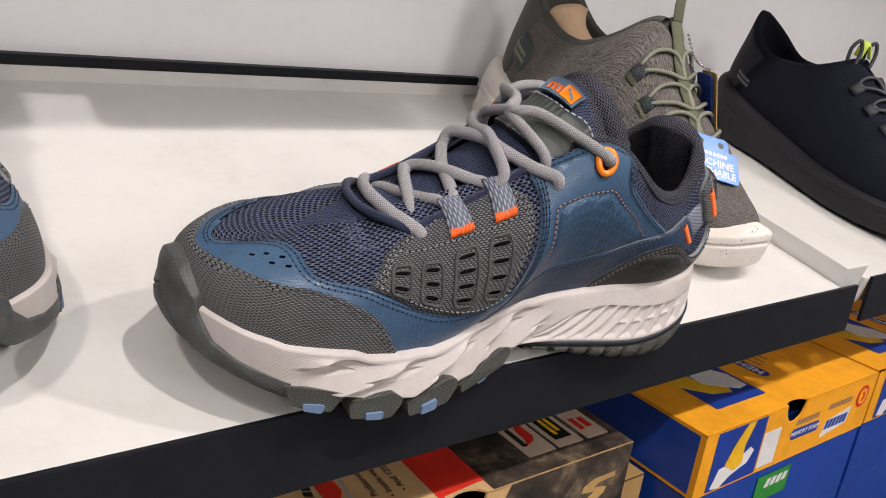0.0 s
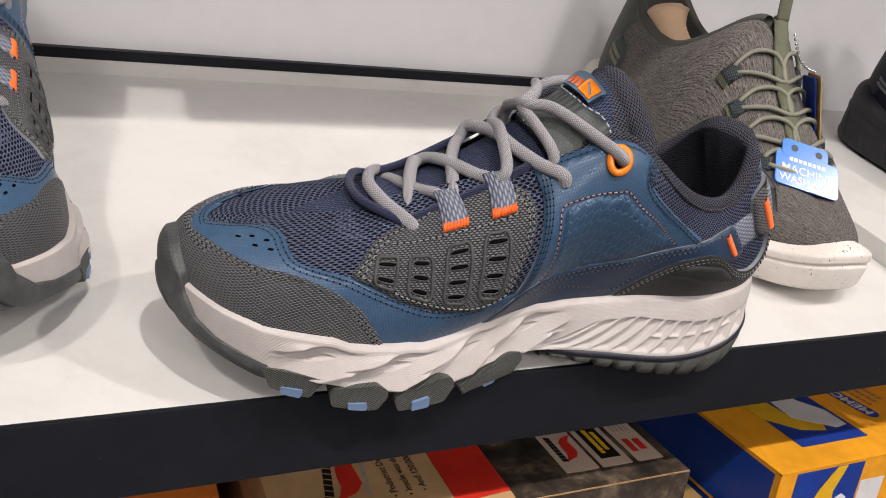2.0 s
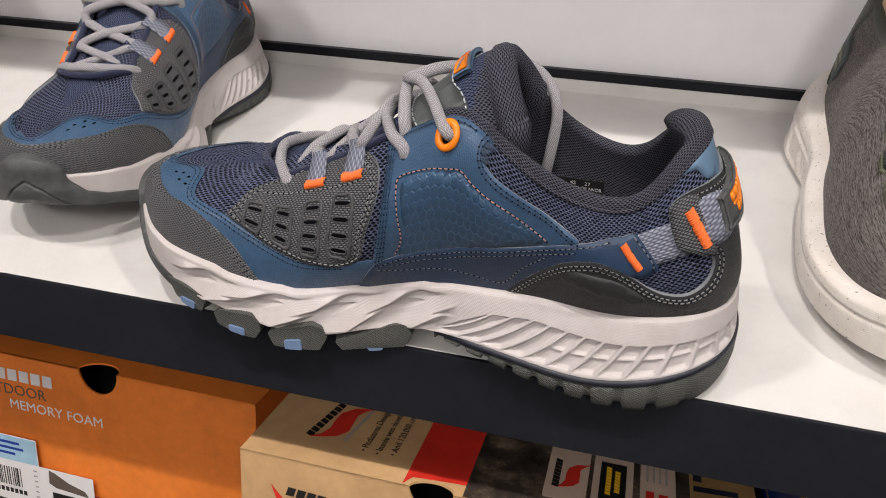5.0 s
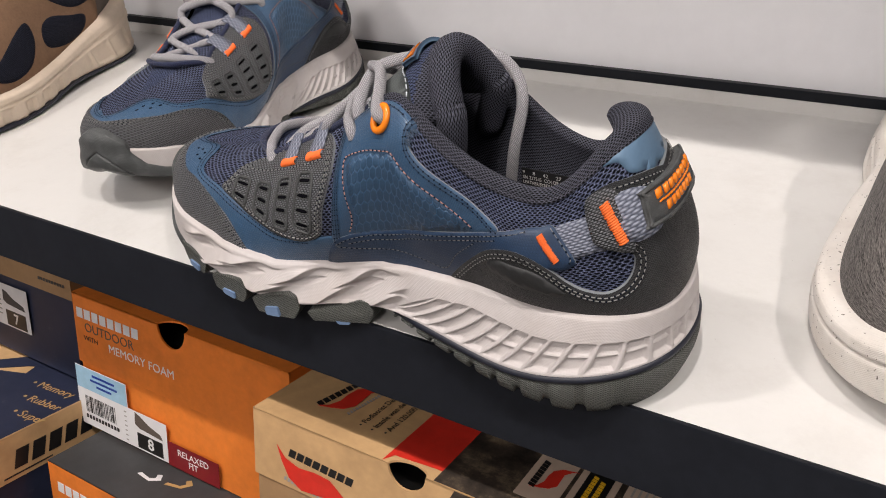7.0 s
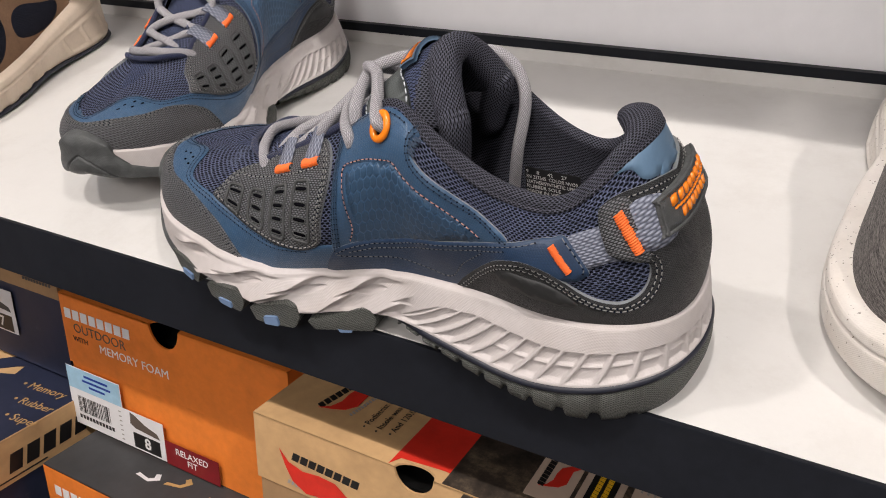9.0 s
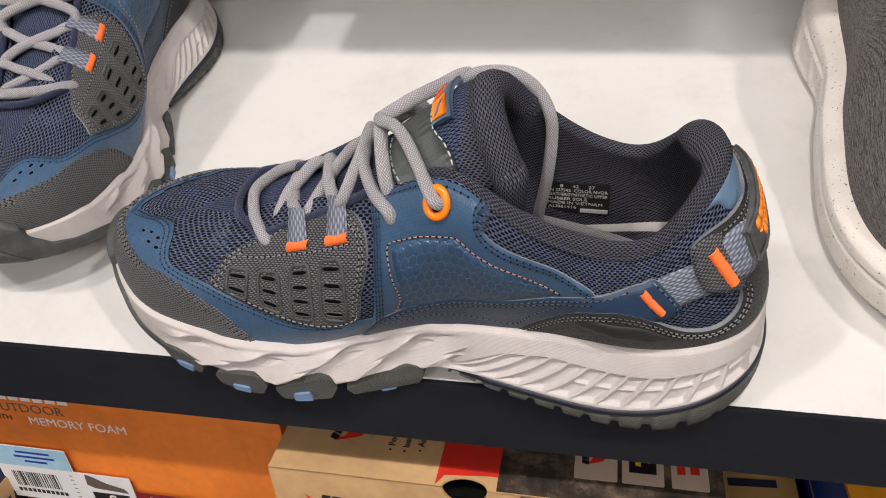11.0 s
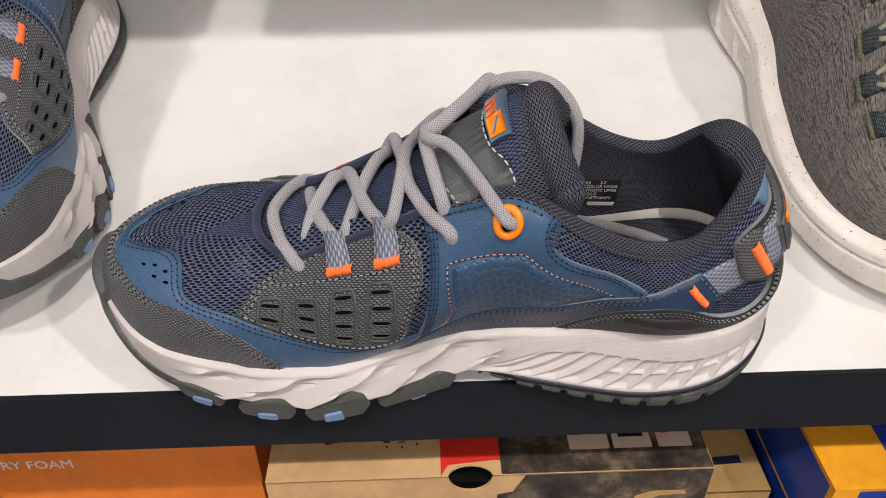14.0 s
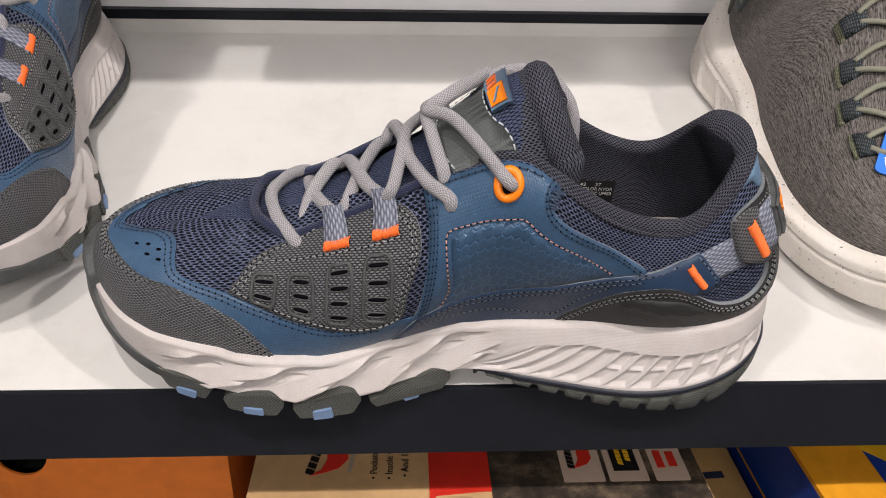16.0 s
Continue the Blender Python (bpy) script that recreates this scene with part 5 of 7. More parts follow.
        for c in ((0.965, 0.692), (0.954, 0.722), (0.945, 0.657), (0.939, 0.713), (0.931, 0.650)):
            c = flip((c,))[0]
            ring = on_last(L, rounded_slot(c, (1, 0), 0.0019, 0.0013, 3), 0.00105)
            k = len(verts)
            verts += list(ring)
            faces.append(tuple(range(k, k + len(ring))))
        link_mesh("perforations", verts, faces, M["hollow"], toe, "", None, False)
        # heel webbing, its keeper and the tack bars
        web = panel("heel_webbing", L, flip(((0.181, 0.775), (0.1284, 0.770), (0.115, 0.765), (0.118, 0.556), (0.1334, 0.553), (0.1665, 0.553))), 0.0014, 0.0014, M["web"], parent, "grey webbing heel strap", 3)
        if near:
            panel("strap_end", L, ((0.1263, 0.8261), (0.1175, 0.8689), (0.0925, 0.845), (0.0885, 0.772), (0.0905, 0.5255), (0.0977, 0.4986), (0.1164, 0.5466), (0.1282, 0.602), (0.1294, 0.671)), 0.0034, 0.0018, M["grip"], parent, "dark grey folded strap end", 4)
            panel("heel_webbing", L, ((0.0925, 0.790), (0.050, 0.720), (0.050, 0.545), (0.0955, 0.556)), 0.0036, 0.0016, M["web"], parent, "grey webbing heel strap", 4)
            for bar in (((0.2052, 0.741), (0.2052, 0.741), (0.1878, 0.5345), (0.1878, 0.5345)), ((0.1047, 0.7914), (0.1047, 0.7914), (0.0998, 0.556), (0.0998, 0.556))):
                tack_bar(parent, [(np.array(bar[0]) + bar[1]) / 2, (np.array(bar[2]) + bar[3]) / 2], 0.0046, 0.0028 if bar[0][0] > 0.2 else 0.0046)
        # lace loops
        for loop in (((0.7495, 0.7156), (0.719, 0.7368), (0.7318, 0.9214), (0.7585, 0.926)), ((0.6936, 0.7599), (0.6656, 0.7824), (0.667, 0.975), (0.6935, 0.985))):
            q = [np.array(p) for p in flip(loop)]
            verts, uvs = [], []
            steps = 12
            for k in range(steps + 1):
                w = k / steps
                r = w if near else w * 0.6
                a, b = q[0] + (q[3] - q[0]) * r, q[1] + (q[2] - q[1]) * r
                for e in (0.0, 0.5, 1.0):
                    c = a + (b - a) * e
                    p = L.at(c[0], c[1]) + L.normal(c[0], c[1]) * ((0.0026 + 0.0010 * w**2 if near else 0.0017) + 0.0006 * math.sin(math.pi * e))
                    verts.append(p)
                    uvs.append((w * 0.014, e * 0.009))
            n = len(verts)
            for k in range(n):
                verts.append(verts[k] - np.array((0.0002, -0.0008 if near else 0.0008, 0.0012)))
                uvs.append(uvs[k])
            f = grid_faces(steps + 1, 3) + [tuple(i + n for i in g)[::-1] for g in grid_faces(steps + 1, 3)]
            for k in range(steps):
                f += [(3 * k, 3 * k + 3, n + 3 * k + 3, n + 3 * k), (3 * k + 2, n + 3 * k + 2, n + 3 * k + 5, 3 * k + 5)]
            if not near:
                f = [g[::-1] for g in f]
            link_mesh("lace_loop", verts, f, M["web"], parent, "woven grey-blue lace loop", uvs)
            tack_bar(parent, [q[0], q[1]], 0.0037, 0.0030)


def tack_bar(parent, ends, width, lift):
    """Dense orange bar-tack: a band ridged by parallel threads."""
    L = HIKE
    a, b = np.asarray(ends[0], float), np.asarray(ends[1], float)
    d = (b - a) * SPAN
    d /= np.linalg.norm(d)
    side = np.array((-d[1], d[0])) / SPAN
    rng = random.Random(5)
    threads, per = 18, 4
    wide = [width * (0.44 + 0.10 * rng.random()) for _ in range(threads + 1)]
    verts = []
    for k in range(threads * per + 1):
        c = a + (b - a) * (k / (threads * per))
        ridge = abs(math.sin(math.pi * k / per))
        w = wide[k // per] * (0.82 + 0.18 * ridge)
        nrm = L.normal(c[0], c[1])
        for s, z in ((-1.0, -0.0012), (-0.92, -0.0002), (-0.5, 0.0004), (0, 0.0006), (0.5, 0.0004), (0.92, -0.0002), (1.0, -0.0012)):
            q = c + side * w * s
            verts.append(L.at(q[0], q[1]) + nrm * (lift + z - 0.0006 * (1 - ridge)))
    rows = threads * per + 1
    return link_mesh("tack_bar", verts, grid_faces(rows, 7, False, False, a[0] > 1), M["orange"], parent, "bright orange bar tack")


def heel_badge(parent):
    """Rubber plate round the heel with raised orange bars in place of lettering."""
    L = HIKE
    plate = panel("heel_badge", L, ((0.0695, 0.72), (0.066, 0.742), (0.0, 0.715), (-0.066, 0.742), (-0.0695, 0.72), (-0.074, 0.59), (-0.071, 0.57), (0.0, 0.535), (0.071, 0.57), (0.074, 0.59)), 0.0056, 0.0030, M["bumper"], parent, "dark rubber heel badge with raised orange marks", 3)
    ring = smooth_line(((0.067, 0.715), (0.064, 0.736), (0.0, 0.709), (-0.064, 0.736), (-0.067, 0.715), (-0.071, 0.595), (-0.068, 0.576), (0.0, 0.542), (0.068, 0.576), (0.071, 0.595)), 4, True)
    v, f, u = tube_mesh(on_last(L, ring, 0.0057), 0.0009, 6, 0.8, None, False, True)
    link_mesh("badge_rim", v, f, M["bumper"], plate, "", u)
    def rise(a):
        return 0.030 * (abs(a) / 0.066) ** 2

    def mark(a, wide, low, high, slant):
        low, high = low + rise(a), high + rise(a)
        panel("badge_mark", L, ((a + slant, high), (a - wide + slant, high), (a - wide, low), (a, low)), 0.0068, 0.0014, M["ring"], plate, "", 0)

    for k in range(8):
        mark(0.056 - k * 0.0142, 0.0086, 0.648, 0.688, -0.002)
    for k in range(16):
        mark(0.054 - k * 0.0068, 0.0069, 0.628, 0.634, 0.0)
    for k in range(7):
        mark(0.046 - k * 0.0125, 0.0076, 0.576, 0.612, -0.002)


def laces(parent):
    L = HIKE
    ring = []
    c = np.array((0.530, 0.880))
    for k in range(24):
        t = 2 * math.pi * k / 24
        ring.append(c + np.array((math.cos(t) * 0.0046, math.sin(t) * 0.0040)) / SPAN)
    for far in (0, 1):
        r = [np.array((2 - q[0], q[1])) if far else q for q in ring]
        ups = L.normal(np.array(r)[:, 0], np.array(r)[:, 1])
        v, f, u = tube_mesh(on_last(L, r, 0.0022), 0.0017, 10, 0.8, ups, False, True)
        eye = link_mesh("eyelet", v, f, M["ring"], parent, "glossy orange plastic eyelet", u)
        disc = on_last(L, r, 0.0015)
        link_mesh("eyelet_hole", list(disc), [tuple(range(24))], M["hollow"], eye, "", None, False)

    def near(h, v, lift):
        return L.at(h, v) + L.normal(h, v) * lift

    def over(p):
        return np.array((p[0], 0.0036 - p[1], p[2]))

    # strands from the toe up: the front bar, then pairs that cross over the throat
    bar = [(-0.0560, -0.0215, 0.0745), (-0.0563, -0.0235, 0.0800), (-0.0610, -0.0185, 0.0830), (-0.0655, -0.0110, 0.0845), (-0.0690, 0.0018, 0.0862)]
    bar = [np.array(p) for p in bar]
    cord("lace", bar + [over(p) for p in bar[-2::-1]], 0.0030, M["lace"], parent, "round grey braided lace", 7, 12, 0.85)
    pairs = (
        ([(-0.0550, -0.0175, 0.0760), (-0.0547, -0.0144, 0.0812), (-0.0517, -0.0010, 0.0858), (-0.0475, 0.0100, 0.0885), (-0.0438, 0.0172, 0.0905), (-0.0409, 0.0205, 0.0885)], 0.0022),
        ([(-0.0409, -0.0172, 0.0885), (-0.0372, -0.0160, 0.0912), (-0.0338, -0.0056, 0.0945), (-0.0300, 0.0070, 0.0968), (-0.0262, 0.0150, 0.0988), (-0.0234, 0.0195, 0.0998), (-0.0208, 0.0235, 0.0985)], 0.0022),
        ([(-0.0208, -0.0200, 0.0985), (-0.0168, -0.0205, 0.1060), (-0.0136, -0.0067, 0.1110), (-0.0118, 0.0040, 0.1130), (-0.0100, 0.0135, 0.1120), (-0.0030, 0.0270, 0.1102), (0.0042, 0.0355, 0.1095), (0.0060, 0.0365, 0.1050)], 0.0022),
        ([(0.0045, -0.0240, 0.1070), (0.0023, -0.0218, 0.1160), (-0.0014, -0.0088, 0.1225), (-0.0030, 0.0032, 0.1262), (0.0040, 0.0090, 0.1288), (0.0092, 0.0150, 0.1288), (0.0160, 0.0262, 0.1264), (0.0262, 0.0385, 0.1190), (0.0275, 0.0375, 0.1150)], 0.0018))
    pairs[3][0][-2:] = [over(near(0.530, 0.894, 0.0040)), over(near(0.528, 0.876, -0.0040))]
    for n, (strand, gap) in enumerate(pairs):
        for far in (0, 1):
            top = gap if far == n % 2 else -gap * 0.3
            line = []
            for k, p in enumerate(strand):
                q = np.array(p)
                q[2] += top * max(0.0, 1 - abs(q[1] - 0.0018) / 0.014)
                line.append(over(q) if far else q)
            cord("lace", line, 0.0030, M["lace"], parent, "round grey braided lace", 7, 12, 0.85)
    # the far end is tucked inside the shoe
    cord("lace_end", [pt(0.262, 0.0745, 0.1150), pt(0.266, 0.0740, 0.1225), pt(0.275, 0.0725, 0.1265), pt(0.287, 0.0705, 0.1265), pt(0.297, 0.0675, 0.1195), pt(0.3025, 0.0610, 0.1080), pt(0.301, 0.0540, 0.0860), pt(0.296, 0.0600, 0.0550), pt(0.2995, 0.0634, 0.0492), pt(0.3187, 0.0580, 0.0490), pt(0.3391, 0.0502, 0.0490), pt(0.350, 0.0440, 0.0490)], 0.0030, M["lace"], parent, "loose grey lace end inside the shoe", 7, 12, 0.85)
    # navy draw cord round the throat
    hs = list(np.linspace(0.80, 0.632, 8))
    path = [near(h, min(0.995, 0.79 + (0.80 - h) * 1.25), 0.0006) for h in hs]
    cord("throat_cord", path, 0.0020, M["cord"], parent, "navy cord round the throat", 6, 10)
    cord("throat_cord", [np.array((q[0], 2 * 0.0017 - q[1], q[2])) for q in path], 0.0020, M["cord"], parent, "navy cord round the throat", 6, 10)
    front = [near(0.80, 0.79, 0.0006), pt(0.1690, 0.022, 0.0835), pt(0.1645, 0.030, 0.0835), pt(0.1635, 0.038, 0.0835), pt(0.1645, 0.046, 0.0835), pt(0.1690, 0.054, 0.0835), near(1.20, 0.79, 0.0006)]
    cord("throat_cord", front, 0.0020, M["cord"], parent, "navy cord round the throat", 6, 10)


def trail_shoe(m, label):
    shoe = thing("trail_shoe", m, label, "shoe", "blue trail shoes")
    upper(shoe)
    vamp_shade(shoe)
    midsole(shoe)
    heel_outsole(shoe)
    forefoot_lugs(shoe)
    toe_bumper(shoe)
    overlays(shoe)
    heel_badge(shoe)
    collar(shoe)
    tongue(shoe)
    laces(shoe)
    return shoe


hero = trail_shoe(SHELF @ pose(0.24, 0.035, -0.0005), "navy and blue trail shoe with grey laces overhanging the shelf edge")
twin = copy_thing(hero, SHELF @ pose(-0.009, 0.179, -0.0020, 0, 0, 99.5))
tagged(twin, "navy and blue trail shoe standing with its toe outwards")


# ---- the other shoes on the shelves ----
SLIP_KNOTS = HIKE_KNOTS
SLIP_BOTTOM = (
    (0.146, 0.000, 0.046), (0.140, -0.021, 0.043), (0.124, -0.033, 0.039), (0.095, -0.038, 0.035), (0.062, -0.037, 0.032),
    (0.032, -0.037, 0.030), (0.004, -0.040, 0.028), (-0.026, -0.044, 0.026), (-0.056, -0.047, 0.025), (-0.086, -0.046, 0.025),
    (-0.112, -0.039, 0.026), (-0.134, -0.026, 0.029), (-0.145, -0.012, 0.032), (-0.148, 0.000, 0.033))
SLIP_TOP = (
    (0.152, 0.000, 0.150), (0.146, -0.013, 0.144), (0.128, -0.026, 0.124), (0.100, -0.031, 0.103), (0.070, -0.032, 0.098),
    (0.044, -0.029, 0.104), (0.022, -0.020, 0.117), (0.008, -0.004, 0.124), (-0.020, 0.000, 0.110), (-0.050, 0.000, 0.093),
    (-0.078, 0.000, 0.077), (-0.098, 0.000, 0.067), (-0.110, 0.000, 0.062), (-0.116, 0.000, 0.060))
SLIP_SWELL = (
    (0.030, 0.008, 0.030, -0.004), (0.028, 0.007, 0.028, 0.000), (0.024, 0.004, 0.024, 0.004), (0.020, 0.003, 0.018, 0.006),
    (0.020, 0.003, 0.018, 0.008), (0.022, 0.003, 0.016, 0.012), (0.026, 0.003, 0.008, 0.018), (0.026, 0.003, 0.000, 0.022),
    (0.024, 0.003, 0.000, 0.026), (0.021, 0.003, 0.000, 0.029), (0.018, 0.003, 0.000, 0.029), (0.015, 0.004, 0.000, 0.026),
    (0.013, 0.004, 0.000, 0.022), (0.012, 0.004, 0.000, 0.020))
SLIP = Last(SLIP_KNOTS, SLIP_BOTTOM, SLIP_TOP, SLIP_SWELL, (0.0, 0.0))
GREY_TOP = SLIP_TOP[:5] + (
    (0.048, -0.032, 0.105), (0.030, -0.024, 0.121), (0.010, -0.008, 0.138), (-0.020, 0.000, 0.112), (-0.050, 0.000, 0.089),
    (-0.078, 0.000, 0.068), (-0.098, 0.000, 0.057), (-0.110, 0.000, 0.053), (-0.116, 0.000, 0.051))
GREY_SWELL = SLIP_SWELL[:6] + (
    (0.026, 0.003, 0.010, 0.022), (0.026, 0.003, 0.004, 0.030), (0.024, 0.003, 0.000, 0.034), (0.021, 0.003, 0.000, 0.036),
    (0.018, 0.003, 0.000, 0.034)) + SLIP_SWELL[11:]
BLACK_TOP = ((0.152, 0.000, 0.130), (0.146, -0.013, 0.125), (0.128, -0.026, 0.112), (0.100, -0.031, 0.097)) + SLIP_TOP[4:]
SLIP_BLACK = Last(SLIP_KNOTS, SLIP_BOTTOM, BLACK_TOP, SLIP_SWELL, (0.0, 0.0))
GREY_BOTTOM = ((0.146, 0.000, 0.046), (0.138, -0.017, 0.043), (0.120, -0.027, 0.039), (0.094, -0.031, 0.035), (0.062, -0.032, 0.032), (0.032, -0.034, 0.030)) + SLIP_BOTTOM[6:]
SLIP_GREY = Last(SLIP_KNOTS, GREY_BOTTOM, GREY_TOP, GREY_SWELL, (0.0, 0.0), (0, 0, 0), -0.018)


def plain_sole(last, name, parent, material, tops, lows, reach, label, groove=0.0, blocks=0.0, flare=0.0):
    """A sole round a last: rim height and bottom by knot, flaring out by reach."""
    full = list(HIKE_KNOTS) + [2 - k for k in HIKE_KNOTS[-2:0:-1]]
    rim = ring_spline(full, [[z] for z in list(tops) + list(tops)[-2:0:-1]])
    low = ring_spline(full, [[z] for z in list(lows) + list(lows)[-2:0:-1]])
    n, m = 420, 34
    h = np.linspace(0, 2, n, endpoint=False)
    w = np.linspace(0, 1, m)
    b, o = last.b(h), last.out(h)
    run = np.concatenate([[0], np.cumsum(np.linalg.norm(np.diff(b[:, :2], axis=0), axis=1))])
    top, bot = rim(h)[:, 0][:, None], low(h)[:, 0][:, None]
    c = w[None, :]
    edge = np.sqrt(np.clip(1 - (1 - np.clip(c / 0.14, 0, 1)) ** 2, 0, 1))
    tuck = np.sqrt(np.clip(1 - (np.clip((c - 0.84) / 0.16, 0, 1)) ** 2, 0, 1))
    off = -0.002 + (reach + 0.003) * edge * (0.55 + 0.45 * tuck) + 0.0015 * np.sin(c * math.pi)
    off = off + flare * bell(side_of(h)[:, None] + 0 * c, -1, 0.34, 0.24) * np.sqrt(c)
    if groove:
        off = off - groove * bell(c, 0.30, 0.36, 0.05)
        off = off - groove * bell(side_of(h)[:, None] + 0 * c, -1, 0.42, 0.04) * bell(c, 0.45, 0.85, 0.06) * (np.mod(run[:, None] / 0.032 + c * 0.6, 1) > 0.14)
    if blocks:
        f = side_of(h)[:, None] + 0 * c
        off = off - blocks * bell(f, 0.5, 0.95, 0.05) * bell(c, 0.45, 1.2, 0.05) * (np.mod(run[:, None] / 0.024, 1) > 0.55)
    p = b[:, None, :] + o[:, None, :] * off[..., None]
    p[..., 2] = top + (bot - top) * c
    uv = np.stack(np.broadcast_arrays(run[:, None], (top - bot) * c), -1).reshape(-1, 2)
    verts = list(p.reshape(-1, 3)) + [(b[:, 0].mean(), b[:, 1].mean(), float(low(0.5)[0]) + 0.002)]
    k = n * m
    faces = grid_faces(n, m, True, False, True) + [(((i + 1) % n) * m + m - 1, k, i * m + m - 1) for i in range(n)]
    return link_mesh(name, verts, faces, material, parent, label, np.vstack([uv, [[0, 0]]]))


def lining_of(last, parent, span, fat, material, label, floor=0.045):
    h = np.linspace(-span, span, 140)
    t, b, o = last.t(h), last.b(h), last.out(h)
    verts, uvs = [], []
    run = np.concatenate([[0], np.cumsum(np.linalg.norm(np.diff(t, axis=0), axis=1))])
    for i in range(len(h)):
        r = fat
        c = t[i] - o[i] * r * 0.92
        line = [c + o[i] * r * math.cos(a) + np.array((0, 0, r * 1.2 * math.sin(a))) for a in np.linspace(-0.5, math.pi * 0.98, 12)]
        end = line[-1]
        sole = np.array((b[i, 0], b[i, 1], floor)) - o[i] * 0.008
        line += [end + (sole - end) * s for s in np.linspace(0.1, 1, 12)]
        for k, q in enumerate(line):
            verts.append(q)
            uvs.append((run[i], k * 0.004))
    link_mesh("lining", verts, grid_faces(len(h), 24), material, parent, label, uvs)
    ring = last.b(h) - last.out(h) * 0.007
    v = [(q[0], q[1], floor) for q in ring] + [(float(ring[:, 0].min()) - 0.02, 0, floor)]
    link_mesh("insole", v, [(i, i + 1, len(ring)) for i in range(len(ring) - 1)], material, parent, "", [(q[0], q[1]) for q in v])


def wall_of(last, parent, material, label, name="upper"):
    h = np.linspace(0, 2, 240, endpoint=False)
    v = np.linspace(-0.2, 1, 40)
    hh, vv = np.meshgrid(h, v, indexing="ij")
    p = last.at(hh, vv).reshape(-1, 3)
    uv = np.stack([hh * SPAN[0], vv * 0.08], -1).reshape(-1, 2)
    return link_mesh(name, p, grid_faces(len(h), len(v), True, False, True), material, parent, label, uv)


def bungee_rows(last, parent, rows, cord_mat, tab_mat, edge_mat=None):
    """Elastic loops that run from side tabs to the middle of the instep."""
    for h, v in rows:
        for far in (0, 1):
            def hv(a, b):
                a = a + 0.15 * (b - v)
                return (2 - a, b) if far else (a, b)
            ring = [hv(h + 0.010, v), hv(h + 0.003, v + 0.07), hv(h - 0.003, v + 0.17), hv(h - 0.004, 0.985), hv(h + 0.032, 0.985), hv(h + 0.033, v + 0.17), hv(h + 0.028, v + 0.07), hv(h + 0.022, v)]
            line = smooth_line(ring, 6)
            p = on_last(last, line, 0.0030)
            vv, f, u = tube_mesh(p, 0.0017, 8)
            link_mesh("elastic_loop", vv, f, cord_mat, parent, "", u)
            tab = panel("loop_tab", last, [hv(h + 0.004, v + 0.035), hv(h + 0.028, v + 0.035), hv(h + 0.030, v - 0.075), hv(h + 0.002, v - 0.075)], 0.0040, 0.0042, tab_mat, parent, "", 0)
            if edge_mat:
                panel("tab_edge", last, [hv(h + 0.001, v - 0.076), hv(h + 0.031, v - 0.076), hv(h + 0.031, v - 0.105), hv(h + 0.001, v - 0.105)], 0.0026, 0.0028, edge_mat, tab, "", 0)


def ridge_strip(name, last, parent, material, h0, h1, width, lift, label):
    """A ribbon along the middle of the instep."""
    hs = np.linspace(h0, h1, 24)
    verts, uvs = [], []
    for k, h in enumerate(hs):
        c = last.at(h, 1.0)
        for e in (-1, -0.5, 0, 0.5, 1):
            verts.append((c[0], c[1] + e * width / 2, c[2] + lift + 0.0006 * math.sin(k * 2.1) - 0.0012 * abs(e)))
            uvs.append((k * 0.005, e * width / 2))
    n = len(verts)
    verts += [(v[0] + 0.001, v[1], v[2] - 0.0015) for v in verts]
    uvs += uvs
    f = grid_faces(24, 5) + [tuple(i + n for i in g)[::-1] for g in grid_faces(24, 5)]
    for k in range(23):
        f += [(5 * k, 5 * k + 5, n + 5 * k + 5, n + 5 * k), (5 * k + 4, n + 5 * k + 4, n + 5 * k + 9, 5 * k + 9)]
    return link_mesh(name, verts, f, material, parent, label, uvs)


def marks_on(last, parent, h0, h1, v0, v1, rows, per_row, material, lift, name="print_mark"):
    """Short bars that stand in for small lettering."""
    verts, faces = [], []
    rng = random.Random(3)
    for r in range(rows):
        va = v0 + (v1 - v0) * r / rows
        vb = va + (v1 - v0) / rows * 0.62
        for k in range(per_row):
            a = h0 + (h1 - h0) * k / per_row
            b = a + (h1 - h0) / per_row * (0.6 + 0.2 * rng.random())
            q = on_last(last, [(a, va), (b, va), (b, vb), (a, vb)], lift)
            faces.append(tuple(range(len(verts), len(verts) + 4)))
            verts += list(q)
    return link_mesh(name, verts, faces, material, parent, "", None, False)


